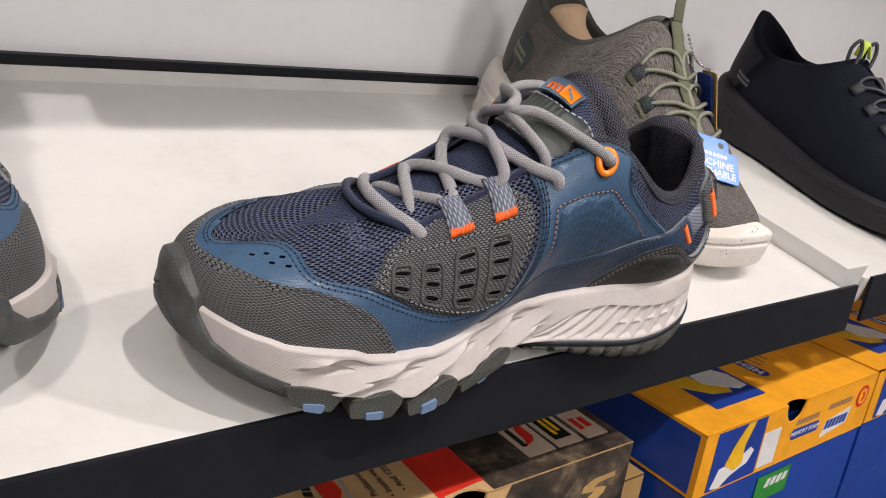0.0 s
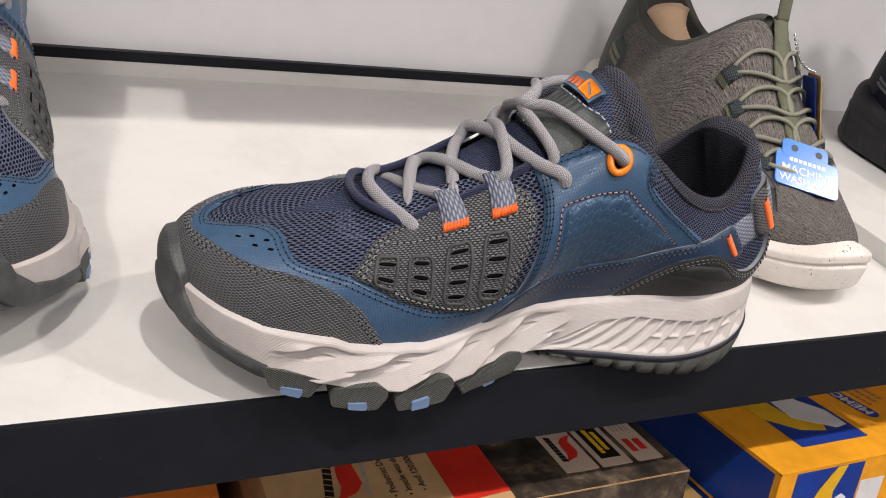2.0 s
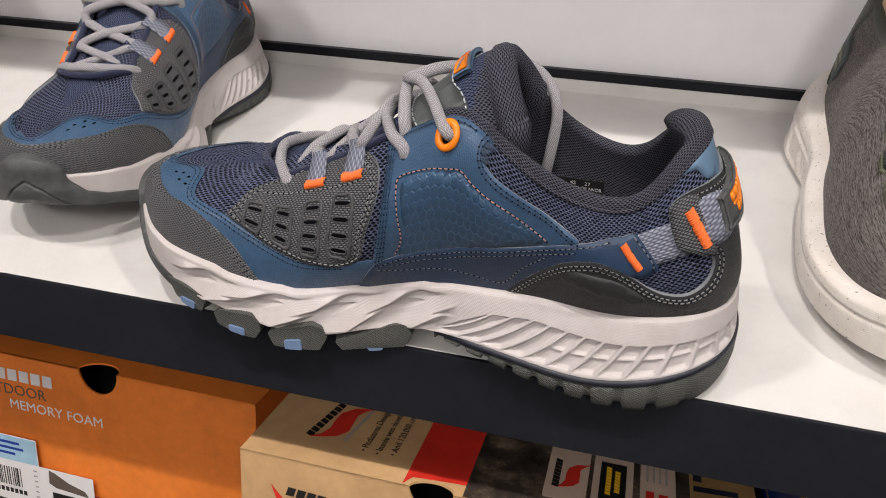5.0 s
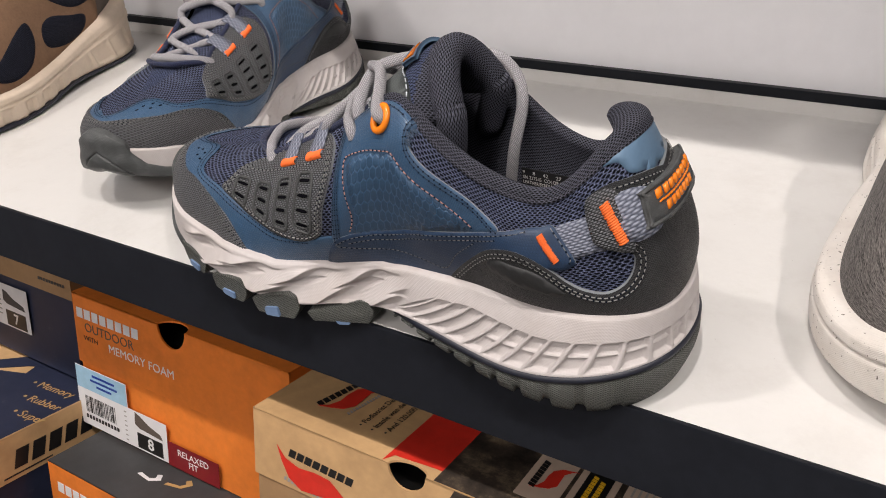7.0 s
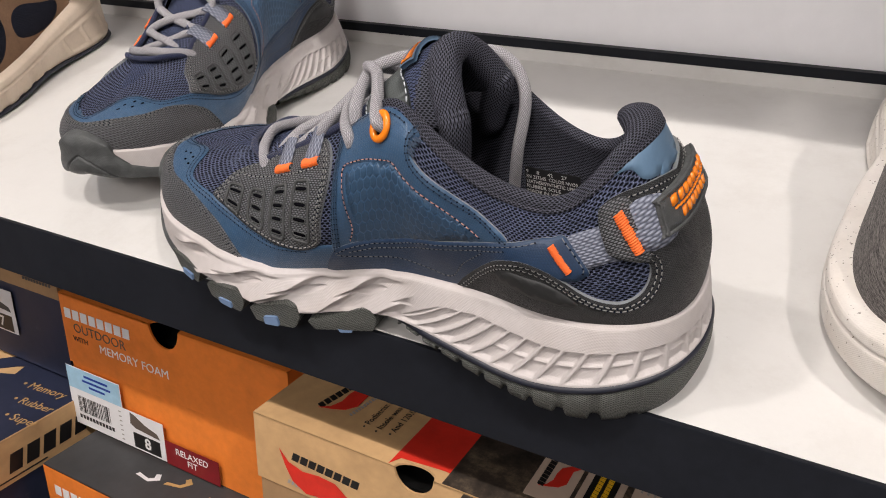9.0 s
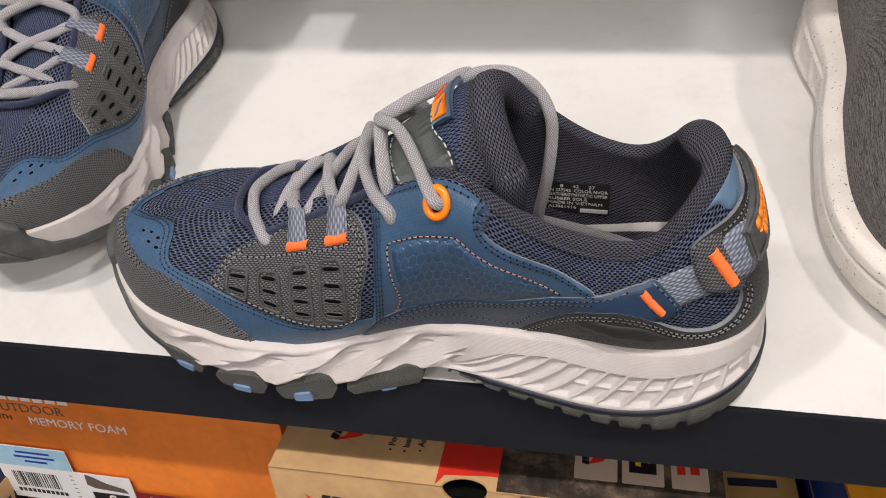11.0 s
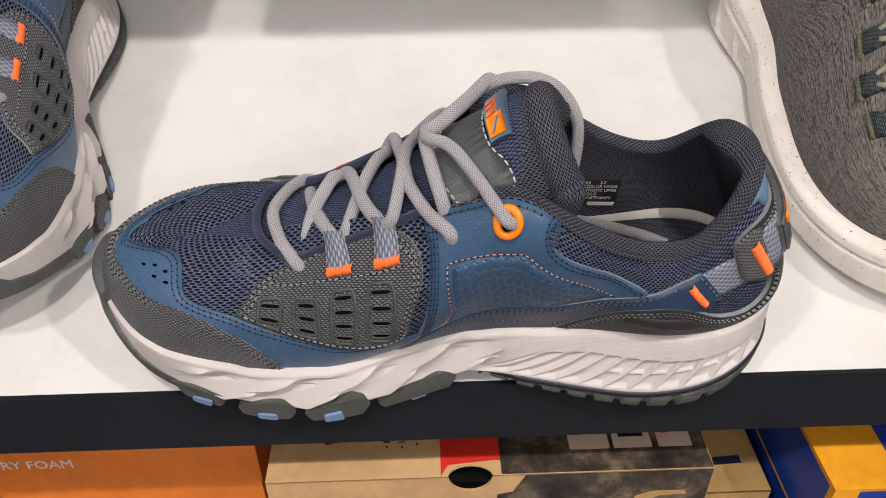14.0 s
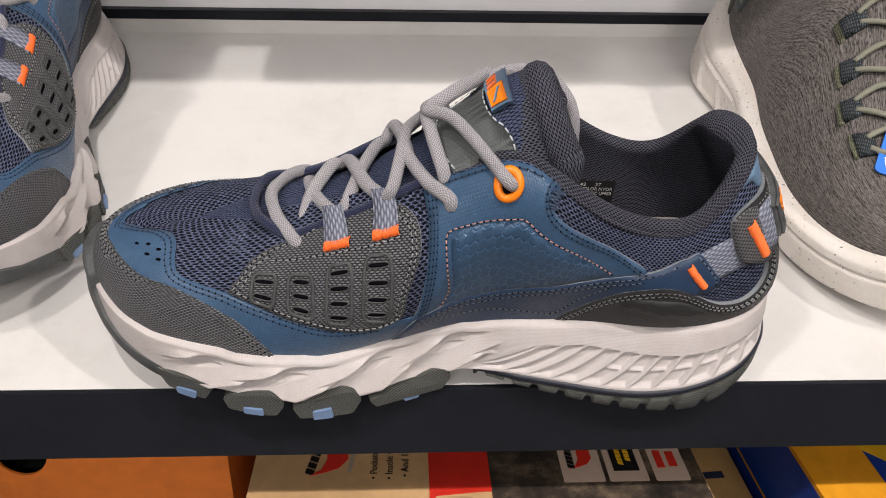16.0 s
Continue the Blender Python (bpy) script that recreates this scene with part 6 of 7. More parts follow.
def grey_slip_on():
    shoe = thing("slip_on_shoe", SHELF @ pose(0.496, 0.184, 0, 0, 0, 90), "grey heathered knit slip-on shoe with speckled white sole", "shoe")
    L = SLIP_GREY
    wall_of(L, shoe, M["jersey"], "grey and taupe heathered knit upper")
    plain_sole(L, "midsole", shoe, M["speckled"], (0.060, 0.057, 0.050, 0.043, 0.038, 0.034, 0.031, 0.029, 0.028, 0.028, 0.030, 0.036, 0.043, 0.046), (0.004, 0.002, 0.001, 0.001, 0.001, 0.001, 0.001, 0.001, 0.001, 0.002, 0.004, 0.008, 0.012, 0.014), 0.0085, "speckled off-white foam sole", 0.0016, 0.0, 0.010)
    for far in (0, 1):
        def hv(o):
            return [(2 - h, v) if far else (h, v) for h, v in o]
        panel("heel_shell", L, hv([(0.22, 0.98), (0.20, 0.70), (0.185, 0.40), (0.15, 0.10), (0.10, -0.05), (-0.02, -0.05), (-0.02, 0.985), (0.06, 0.985), (0.14, 0.985)]), 0.0016, 0.0018, M["heelskin"], shoe, "dark olive smooth heel shell")
        panel("logo_patch", L, hv([(0.255, 0.60), (0.20, 0.66), (0.175, 0.50), (0.185, 0.36), (0.24, 0.34)]), 0.0020, 0.0012, M["teal"], shoe, "dark teal patch with muted gold marks")
        marks_on(L, shoe, 1.76 if far else 0.175, 1.825 if far else 0.24, 0.42, 0.56, 2, 8, M["gold"], 0.0024)
    lining_of(L, shoe, 0.60, 0.0042, M["heelskin"], "dark olive collar lining")
    ridge_strip("instep_ribbon", L, shoe, M["olive"], 0.60, 0.815, 0.013, 0.0042, "olive woven instep ribbon")
    bungee_rows(L, shoe, ((0.622, 0.66), (0.674, 0.62), (0.726, 0.60), (0.778, 0.62)), M["elastic"], M["loopdark"], M["olive"])
    # pull tab standing up from the tongue
    c = L.at(0.60, 1.0)
    cord("pull_tab", [c + np.array((-0.002, 0, 0.002)), c + np.array((0.003, 0, 0.020)), c + np.array((0.008, 0, 0.042)), c + np.array((0.013, 0, 0.060))], 0.0064, M["olive"], shoe, "olive woven pull tab", 6, 10, 0.25, [(1, 0, 0.0)] * 19)
    return shoe


def foam_insert():
    """Cream shape keeper that fills the opening of the grey shoe."""
    ob = thing("shoe_insert", SHELF @ pose(0.500, 0.184, 0, 0, 0, 90), "cream foam shape keeper inside the grey shoe", "shoe insert")
    path = smooth_line([(0.020, 0.004, 0.070), (0.050, 0.003, 0.078), (0.078, 0.001, 0.092), (0.098, 0.0, 0.112), (0.104, 0.0, 0.122)], 6)
    r = np.interp(np.linspace(0, 1, len(path)), (0, 0.3, 0.65, 0.85, 0.96, 1.0), (0.024, 0.021, 0.013, 0.018, 0.012, 0.002))
    v, f, u = tube_mesh(path, r, 18)
    link_mesh("insert_body", v, f, M["cream"], ob, "", u)
    return ob


def hang_tags():
    tag = thing("care_tag", SHELF @ pose(0.4985, 0.092, 0.0680, 36, 6, -25), "glossy blue care tag tied to the grey shoe", "tag")
    flat_piece("card", rect(0.046, 0.026, 0.003), pose(0, -0.004, 0), 0.0012, M["tagblue"], tag)
    flat_piece("clasp", rect(0.034, 0.014, 0.004), pose(-0.002, 0.0125, 0.0002), 0.0012, M["tagblue"], tag)
    for x in (-0.010, 0.008):
        flat_piece("clasp_hole", rect(0.0052, 0.0052, 0.0025), pose(x, 0.0135, 0.0013), 0.0003, M["loopdark"], tag)
    lettering("MACHINE", 0.0085, pose(0.0, -0.0035, 0.0013), M["ink"], tag, bold=0.00012)
    lettering("WASHABLE", 0.0078, pose(0.0, -0.0112, 0.0013), M["ink"], tag, bold=0.00012)
    for k in range(8):
        flat_piece("tag_mark", rect(0.0026, 0.0030), pose(-0.012 + k * 0.0034, 0.0042, 0.0013), 0.0001, M["ink"], tag)
    price = thing("price_tag", SHELF @ pose(0.533, 0.146, 0.112, 70, 10, 62), "tan card price tag hanging from a bead chain", "tag")
    flat_piece("card", rect(0.026, 0.050, 0.003), pose(0, -0.020, 0), 0.0008, M["tagbrown"], price)
    flat_piece("card_back", rect(0.026, 0.050, 0.003), pose(0.004, -0.022, -0.0022), 0.0008, M["cardblue"], price, "blue card behind")
    flat_piece("tag_mark", rect(0.014, 0.010), pose(0.0, -0.016, 0.0009), 0.0001, M["printblue"], price)
    flat_piece("tag_mark", rect(0.016, 0.004), pose(0.0, -0.030, 0.0009), 0.0001, M["printgrey"], price)
    flat_piece("tag_mark", rect(0.006, 0.016), pose(0.010, -0.034, -0.0013), 0.0001, M["orange"], price)
    chain = thing("bead_chain", SHELF @ pose(0.5, 0.184, 0, 0, 0, 0), "steel bead chain looped through the elastic", "chain")
    for i in range(14):
        t = i / 13
        bm = bmesh.new()
        bmesh.ops.create_icosphere(bm, subdivisions=1, radius=0.0014)
        x, y, z = 0.036 - 0.004 * t, -0.002 - 0.034 * t, 0.134 - 0.016 * t - 0.006 * math.sin(math.pi * t)
        bmesh.ops.translate(bm, verts=bm.verts, vec=(x, y, z))
        part("bead", bm, M["steel"], chain, "", True)


def black_slip_on():
    shoe = thing("slip_on_shoe", SHELF @ pose(0.800, 0.158, 0.0045, 0, 0, 82), "black knit slip-on shoe with black foam sole", "shoe")
    L = SLIP_BLACK
    wall_of(L, shoe, M["blackknit"], "black knit upper")
    plain_sole(L, "midsole", shoe, M["blackfoam"], (0.066, 0.064, 0.058, 0.050, 0.043, 0.038, 0.034, 0.031, 0.030, 0.030, 0.032, 0.038, 0.045, 0.048), (0.004, 0.002, 0.001, 0.001, 0.001, 0.001, 0.001, 0.001, 0.001, 0.002, 0.004, 0.008, 0.012, 0.014), 0.0095, "chunky black foam sole", 0.0010)
    for far in (0, 1):
        def hv(o):
            return [(2 - h, v) if far else (h, v) for h, v in o]
        panel("heel_shell", L, hv([(0.26, 0.985), (0.24, 0.70), (0.21, 0.35), (0.17, 0.05), (0.10, -0.05), (-0.02, -0.05), (-0.02, 0.985), (0.08, 0.985), (0.18, 0.985)]), 0.0016, 0.0018, M["blackskin"], shoe, "smooth black heel shell")
        marks_on(L, shoe, 1.74 if far else 0.19, 1.81 if far else 0.26, 0.42, 0.56, 2, 9, M["greyprint"], 0.0021)
    lining_of(L, shoe, 0.60, 0.0045, M["blackknit"], "black padded collar")
    bungee_rows(L, shoe, ((0.628, 0.74), (0.690, 0.73), (0.750, 0.73)), M["blackcord"], M["blackcord"])
    c = L.at(0.60, 1.0)
    for y in (-0.011, 0.013):
        cord("pull_loop", [c + np.array((0.004, y, -0.004)), c + np.array((0.007, y - 0.004, 0.011)), c + np.array((0.010, y, 0.021)), c + np.array((0.013, y + 0.004, 0.012)), c + np.array((0.012, y + 0.002, -0.004))], 0.0019, M["blackcord"], shoe, "black pull loop", 6, 8)
    cord("pull_ribbon", [c + np.array((0.006, -0.006, 0.006)), c + np.array((0.009, -0.002, 0.018)), c + np.array((0.010, 0.004, 0.018)), c + np.array((0.009, 0.008, 0.006))], 0.0045, M["lime"], shoe, "lime green ribbon", 5, 8, 0.3)
    return shoe


def brown_shoe():
    shoe = thing("casual_shoe", SHELF @ pose(-0.298, 0.172, 0, 0, 0, 108), "brown suede and black mesh shoe with cream sole", "shoe")
    L = SLIP
    wall_of(L, shoe, M["taupe"], "taupe leatherette upper")
    plain_sole(L, "midsole", shoe, M["creamfoam"], (0.078, 0.075, 0.066, 0.056, 0.047, 0.040, 0.035, 0.032, 0.030, 0.030, 0.033, 0.040, 0.046, 0.048), (0.006, 0.004, 0.003, 0.003, 0.004, 0.006, 0.007, 0.005, 0.003, 0.003, 0.005, 0.009, 0.012, 0.014), 0.0090, "carved cream foam sole", 0.0016, 0.002)
    plain_sole(L, "outsole", shoe, M["navyrub"], (0.008, 0.006, 0.005, 0.005, 0.006, 0.008, 0.009, 0.007, 0.005, 0.005, 0.007, 0.011, 0.014, 0.016), (0.003, 0.001, 0.0005, 0.0005, 0.002, 0.003, 0.004, 0.002, 0.0005, 0.0005, 0.002, 0.006, 0.009, 0.011), 0.0085, "thin black rubber tread")
    for far in (0, 1):
        def hv(o):
            return [(2 - h, v) if far else (h, v) for h, v in o]
        panel("suede_side", L, hv([(0.30, 0.985), (0.285, 0.60), (0.30, 0.25), (0.33, -0.05), (0.50, -0.05), (0.70, -0.05), (0.88, -0.05), (0.90, 0.30), (0.80, 0.60), (0.70, 0.90), (0.60, 0.985), (0.48, 0.985)]), 0.0016, 0.0018, M["suede"], shoe, "brown suede side with cut-outs")
        for o in ([(0.27, 0.96), (0.265, 0.75), (0.29, 0.60), (0.40, 0.555), (0.52, 0.58), (0.62, 0.66), (0.68, 0.80), (0.66, 0.95), (0.45, 0.975)], [(0.36, 0.40), (0.40, 0.46), (0.50, 0.44), (0.56, 0.34), (0.55, 0.20), (0.46, 0.15), (0.38, 0.24)], [(0.62, 0.42), (0.70, 0.38), (0.77, 0.24), (0.72, 0.12), (0.64, 0.14), (0.60, 0.28)]):
            panel("mesh_window", L, hv(o), 0.0020, 0.0008, M["blackknit"], shoe, "black mesh window")
    lining_of(L, shoe, 0.60, 0.0045, M["blackknit"], "black padded collar")
    return shoe


grey_slip_on()
foam_insert()
hang_tags()
black_slip_on()
brown_shoe()


# ---- shoe boxes below the shelf ----
def notched(w, h, at, width, depth):
    """Outline of a panel w by h (from 0, 0) with a rounded bite out of its upper edge."""
    out = [(0, 0), (w, 0), (w, h)]
    if width:
        out += [(at + width / 2 * math.cos(a), h - depth * math.sin(a)) for a in np.linspace(0, math.pi, 15)]
    out.append((0, h))
    return out


def shoe_box(corner, size, lid, colours, label, notch=(0, 0, 0, 0), group="shoe boxes"):
    """A card box with a lid. corner: its front lower left; size: width, depth, height; notch: place, width, depth in front, depth on top."""
    w, d, h = size
    box = thing("shoe_box", pose(*corner), label, "shoe box", group)
    card_lid, card_body, inside = colours
    t = 0.0016
    at, nw, nf, nt = notch
    # open tray
    e, rim = 0.0015, h - (lid * 0.4 if not nw else max(lid * 0.4, nf + 0.004))
    bm = bmesh.new()
    rings = [[bm.verts.new((x, y, z)) for x, y in ((g, g), (w - g, g), (w - g, d - g), (g, d - g))] for g, z in ((e, 0.0), (e, rim), (e + t, rim), (e + t, t))]
    for lower, upper_ring in zip(rings, rings[1:]):
        for k in range(4):
            bm.faces.new((lower[k], lower[(k + 1) % 4], upper_ring[(k + 1) % 4], upper_ring[k]))
    bm.faces.new(rings[0][::-1])
    bm.faces.new(rings[3])
    part("tray", bm, card_body, box)
    # lid: top, front with a thumb notch, two sides
    top = notched(w, d - 0.0, at, nw, nt)
    top = [(x, d - y) for x, y in top]
    lid_top = flat_piece("lid_top", top, pose(0, 0, h - t), t, card_lid, box)
    flat_piece("lid_front", notched(w, lid, at, nw, nf), pose(0, 0, h - lid, 90, 0, 0), -t, card_lid, box)
    for x in (0.0, w - t):
        part("lid_side", box_bm((x, t * 1.01, h - lid), (x + t, d, h - t * 1.01)), card_lid, box)
    # dark wrapping inside, seen through the notch
    part("wrapping", box_bm((0.006, 0.012, 0.006), (w - 0.006, d - 0.01, h - 0.022)), inside, box, "dark contents")
    return box


def on_top(x, y, z, turn=0):
    return pose(x, y, z + 0.0002, 0, 0, turn)


def on_front(x, z, y=0.0, turn=0):
    return pose(x, y - 0.0002, z, 90, 0, 0) @ pose(0, 0, 0, 0, 0, turn)


def swoosh(s):
    """A wing-like banner about 0, 0."""
    up = [(-0.5, 0.22), (-0.38, 0.10), (-0.2, 0.06), (0.0, 0.10), (0.2, 0.10), (0.38, -0.02), (0.5, -0.30)]
    down = [(0.42, -0.20), (0.25, -0.12), (0.05, -0.16), (-0.15, -0.20), (-0.32, -0.12), (-0.42, 0.04)]
    return [(x * s, y * s) for x, y in up + down]


def bars(parent, m, count, wide, tall, gap, material, slant=0.25):
    for k in range(count):
        x = k * (wide + gap) - count * (wide + gap) / 2
        flat_piece("lettering_bar", [(x, -tall / 2), (x + wide, -tall / 2), (x + wide + slant * tall, tall / 2), (x + slant * tall, tall / 2)], m, 0.0002, material, parent)


def kraft_box():
    w, d, h = 0.260, 0.30, 0.125
    b = shoe_box((0.140, 0.0165, 0.680), (w, d, h), 0.050, (M["kraft"], M["kraftdark"], M["cardblack"]), "kraft card shoe box with red band and mountain print", (0.118, 0.026, 0.014, 0.008))
    y0 = 0.0
    flat_piece("red_band", [(0.101, 0.0005), (0.105, 0.008), (0.131, 0.0105), (0.136, 0.0105), (0.136, 0.29), (0.101, 0.29)], on_top(0, 0, h), 0.0002, M["printred"], b)
    flat_piece("mountain_print", [(0.136, 0.0005), (0.2595, 0.0005), (0.2595, 0.29), (0.136, 0.29)], on_top(0, 0, h), 0.0002, M["rocky"], b)
    flat_piece("mountain_print", [(0.134, -0.049), (0.2595, -0.049), (0.2595, -0.0005), (0.150, -0.0005), (0.143, -0.016), (0.134, -0.018)], on_front(0, h, 0), 0.0002, M["rocky"], b)
    # three printed labels on the lid
    for x, wide in ((0.190, 0.024), (0.216, 0.023), (0.2415, 0.020)):
        flat_piece("printed_label", rect(wide, 0.060, 0.001), on_top(x, 0.046, h + 0.0003), 0.0002, M["kraftpale"], b)
    flat_piece("red_mark", swoosh(0.030), on_top(0.192, 0.040, h + 0.0006, 80), 0.0002, M["printred"], b)
    bars(b, on_top(0.184, 0.040, h + 0.0006, 90), 8, 0.0028, 0.004, 0.0006, M["blackink"])
    flat_piece("black_label", rect(0.015, 0.036), on_top(0.216, 0.042, h + 0.0006), 0.0002, M["cardblack"], b)
    bars(b, on_top(0.2135, 0.042, h + 0.0009, 90), 9, 0.0024, 0.003, 0.0006, M["printyellow"])
    bars(b, on_top(0.2185, 0.042, h + 0.0009, 90), 7, 0.0024, 0.003, 0.0006, M["printyellow"])
    for k, (dx, turn) in enumerate(((-0.0045, 0), (0.003, 0))):
        flat_piece("red_mark", rect(0.0050, 0.012) if k else rect(0.0045, 0.014), on_top(0.2415 + dx, 0.033, h + 0.0006), 0.0002, M["printred"], b)
    for r in range(4):
        flat_piece("text_bar", rect(0.0012, 0.022), on_top(0.2355 + r * 0.0036, 0.060, h + 0.0006), 0.0002, M["printgrey"], b)
    # left part of the lid
    bars(b, on_top(0.036, 0.046, h, 80), 8, 0.0040, 0.0052, 0.0012, M["blackink"])
    flat_piece("red_mark", swoosh(0.046), on_top(0.046, 0.046, h + 0.0002, 82), 0.0002, M["printred"], b)
    bars(b, on_top(0.058, 0.048, h, 82), 16, 0.0016, 0.0026, 0.0010, M["printgrey"])
    for x, words in ((0.0695, "\u2022 Podiatrist Designed Shape"), (0.0785, "\u2022 Insole was developed with"), (0.0875, "\u2022 And 120,000 unweighted")):
        t = lettering(words, 0.0062, on_top(x, 0.056, h + 0.0002, 90), M["blackink"], b, "slogan", 0.00005)
    # front
    bars(b, on_front(0.055, h - 0.024, 0, -3), 8, 0.0052, 0.0060, 0.0012, M["blackink"])
    flat_piece("red_mark", swoosh(0.062), on_front(0.050, h - 0.036, -0.0002, -4), 0.0002, M["printred"], b)
    bars(b, on_front(0.052, h - 0.0465, 0, -6), 18, 0.0018, 0.0030, 0.0012, M["printgrey"])
    s_shape = [(0.030, 0.012), (0.004, 0.012), (-0.010, 0.006), (-0.012, 0.0), (0.006, -0.003), (-0.004, -0.009), (-0.026, -0.012), (-0.030, -0.016), (0.006, -0.015), (0.020, -0.008), (0.022, -0.002), (0.004, 0.002), (0.010, 0.006), (0.032, 0.007)]
    flat_piece("gold_mark", [(x * 0.72, y * 0.72) for x, y in s_shape], on_front(0.224, h - 0.028, -0.0003), 0.0003, M["tagbrown"], b)


def orange_box():
    w, d, h = 0.248, 0.28, 0.135
    b = shoe_box((-0.130, 0.0765, 0.660), (w, d, h), 0.068, (M["cardorange"], M["cardorange"], M["cardblack"]), "orange card shoe box with stickers", (0.124, 0.032, 0.019, 0.012))
    bars(b, on_front(0.045, h - 0.018, 0), 8, 0.0080, 0.0095, 0.0022, M["printwhite"], 0.05)
    lettering("OUTDOOR", 0.0125, on_front(0.045, h - 0.031), M["taupe"], b)
    lettering("WITH", 0.0072, on_front(0.020, h - 0.042), M["blackink"], b)
    lettering("MEMORY FOAM", 0.0115, on_front(0.084, h - 0.0435), M["printwhite"], b)
    sticker = flat_piece("sticker", [(-0.004, -0.064), (0.112, -0.064), (0.112, -0.026), (0.064, -0.026), (0.064, -0.003), (-0.004, -0.003)], on_front(0.0, 0.067, -0.002), 0.0003, M["printwhite"], b, "white price sticker")
    flat_piece("sticker_header", rect(0.067, 0.022), on_front(0.0300, 0.0525, -0.0024), 0.0002, M["printpale"], b)
    for k in range(3):
        flat_piece("text_bar", rect((0.030, 0.036, 0.020)[k], 0.0022), on_front(0.034, 0.058 - k * 0.005, -0.0027), 0.0001, M["printblue"], b)
    x = 0.006
    rng = random.Random(8)
    while x < 0.046:
        wide = rng.choice((0.0006, 0.001, 0.0016))
        flat_piece("barcode_bar", rect(wide, 0.017), on_front(x, 0.026, -0.0024), 0.0001, M["blackink"], b)
        x += wide + rng.choice((0.0006, 0.001, 0.0014))
    for k in range(11):
        flat_piece("text_bar", rect(0.003, 0.004), on_front(0.006 + k * 0.0042, 0.0125, -0.0024), 0.0001, M["blackink"], b)
    for k in range(7):
        flat_piece("text_bar", rect(0.003, 0.0012), on_front(0.060, 0.036 - k * 0.0048, -0.0024), 0.0001, M["printgrey"], b)
    flat_piece("shoe_picture", [(-0.018, -0.003), (-0.017, 0.009), (-0.011, 0.007), (0.0, 0.001), (0.014, -0.003), (0.017, -0.008), (-0.012, -0.006)], on_front(0.090, 0.031, -0.0024), 0.0001, M["taupe"], b)
    flat_piece("size_field", rect(0.032, 0.0155), on_front(0.090, 0.0125, -0.0024), 0.0001, M["blackink"], b)
    lettering("8", 0.0155, on_front(0.091, 0.0125, -0.0026), M["ink"], b, bold=0.0003)
    flat_piece("fit_sticker", rect(0.060, 0.024), on_front(0.1425, 0.014, -0.002), 0.0003, M["printmaroon"], b, "maroon fit sticker")
    lettering("RELAXED", 0.0088, on_front(0.1425, 0.0185, -0.0024), M["ink"], b)
    lettering("FIT", 0.0088, on_front(0.1425, 0.0105, -0.0024), M["ink"], b)


def grey_box():
    w, d, h = 0.252, 0.30, 0.125
    b = shoe_box((-0.111, 0.0230, 0.5340), (w, d, h), 0.055, (M["cardgrey"], M["cardorange"], M["cardblack"]), "charcoal shoe box with an orange front", (0.118, 0.030, 0.016, 0.010))
    flat_piece("orange_front", notched(w - 0.001, 0.054, 0.1175, 0.031, 0.0165), pose(0.0005, -0.0003, h - 0.0548, 90, 0, 0), 0.0003, M["cardorange"], b)
    bars(b, on_front(0.052, h - 0.022, -0.0006), 8, 0.0080, 0.0100, 0.0022, M["printwhite"], 0.05)
    lettering("OUTDOOR", 0.0125, on_front(0.050, h - 0.037, -0.0006), M["taupe"], b)
    for k, (x, y) in enumerate(((0.090, 0.034), (0.118, 0.040), (0.150, 0.030))):
        flat_piece("scribble", [(-0.012, -0.004), (0.004, -0.006), (0.012, 0.0), (0.008, 0.006), (0.004, 0.004), (0.006, 0.0), (0.002, -0.003), (-0.010, -0.001)], on_top(x, y, h, 20 * k), 0.0002, M["tagbrown"] if k else M["printwhite"], b)


def navy_box():
    w, d, h = 0.26, 0.28, 0.130
    b = shoe_box((-0.412, 0.0905, 0.690), (w, d, h), 0.046, (M["kraftdark"], M["cardnavy"], M["cardblack"]), "navy shoe box with a brown card lid")
    lettering("OUTDOOR", 0.014, on_front(0.215, h - 0.020), M["cardgrey"], b)
    bars(b, on_front(0.125, h - 0.020), 8, 0.0080, 0.0105, 0.0022, M["cardgrey"], 0.05)
    bars(b, on_front(0.232, h - 0.034), 10, 0.003, 0.003, 0.001, M["cardgrey"], 0.05)
    flat_piece("sticker", rect(0.110, 0.046), on_front(0.135, 0.052, -0.0004), 0.0003, M["printwhite"], b, "white price sticker")
    flat_piece("shoe_picture", [(-0.018, -0.003), (-0.017, 0.009), (-0.011, 0.007), (0.0, 0.001), (0.014, -0.003), (0.017, -0.008), (-0.012, -0.006)], on_front(0.168, 0.060, -0.0008), 0.0001, M["cardgrey"], b)
    flat_piece("size_field", rect(0.032, 0.017), on_front(0.168, 0.039, -0.0008), 0.0001, M["blackink"], b)
    lettering("7", 0.0155, on_front(0.168, 0.039, -0.0010), M["ink"], b, bold=0.0003)
    for k in range(6):
        flat_piece("text_bar", rect(0.020, 0.0015), on_front(0.136, 0.066 - k * 0.005, -0.0008), 0.0001, M["printgrey"], b)


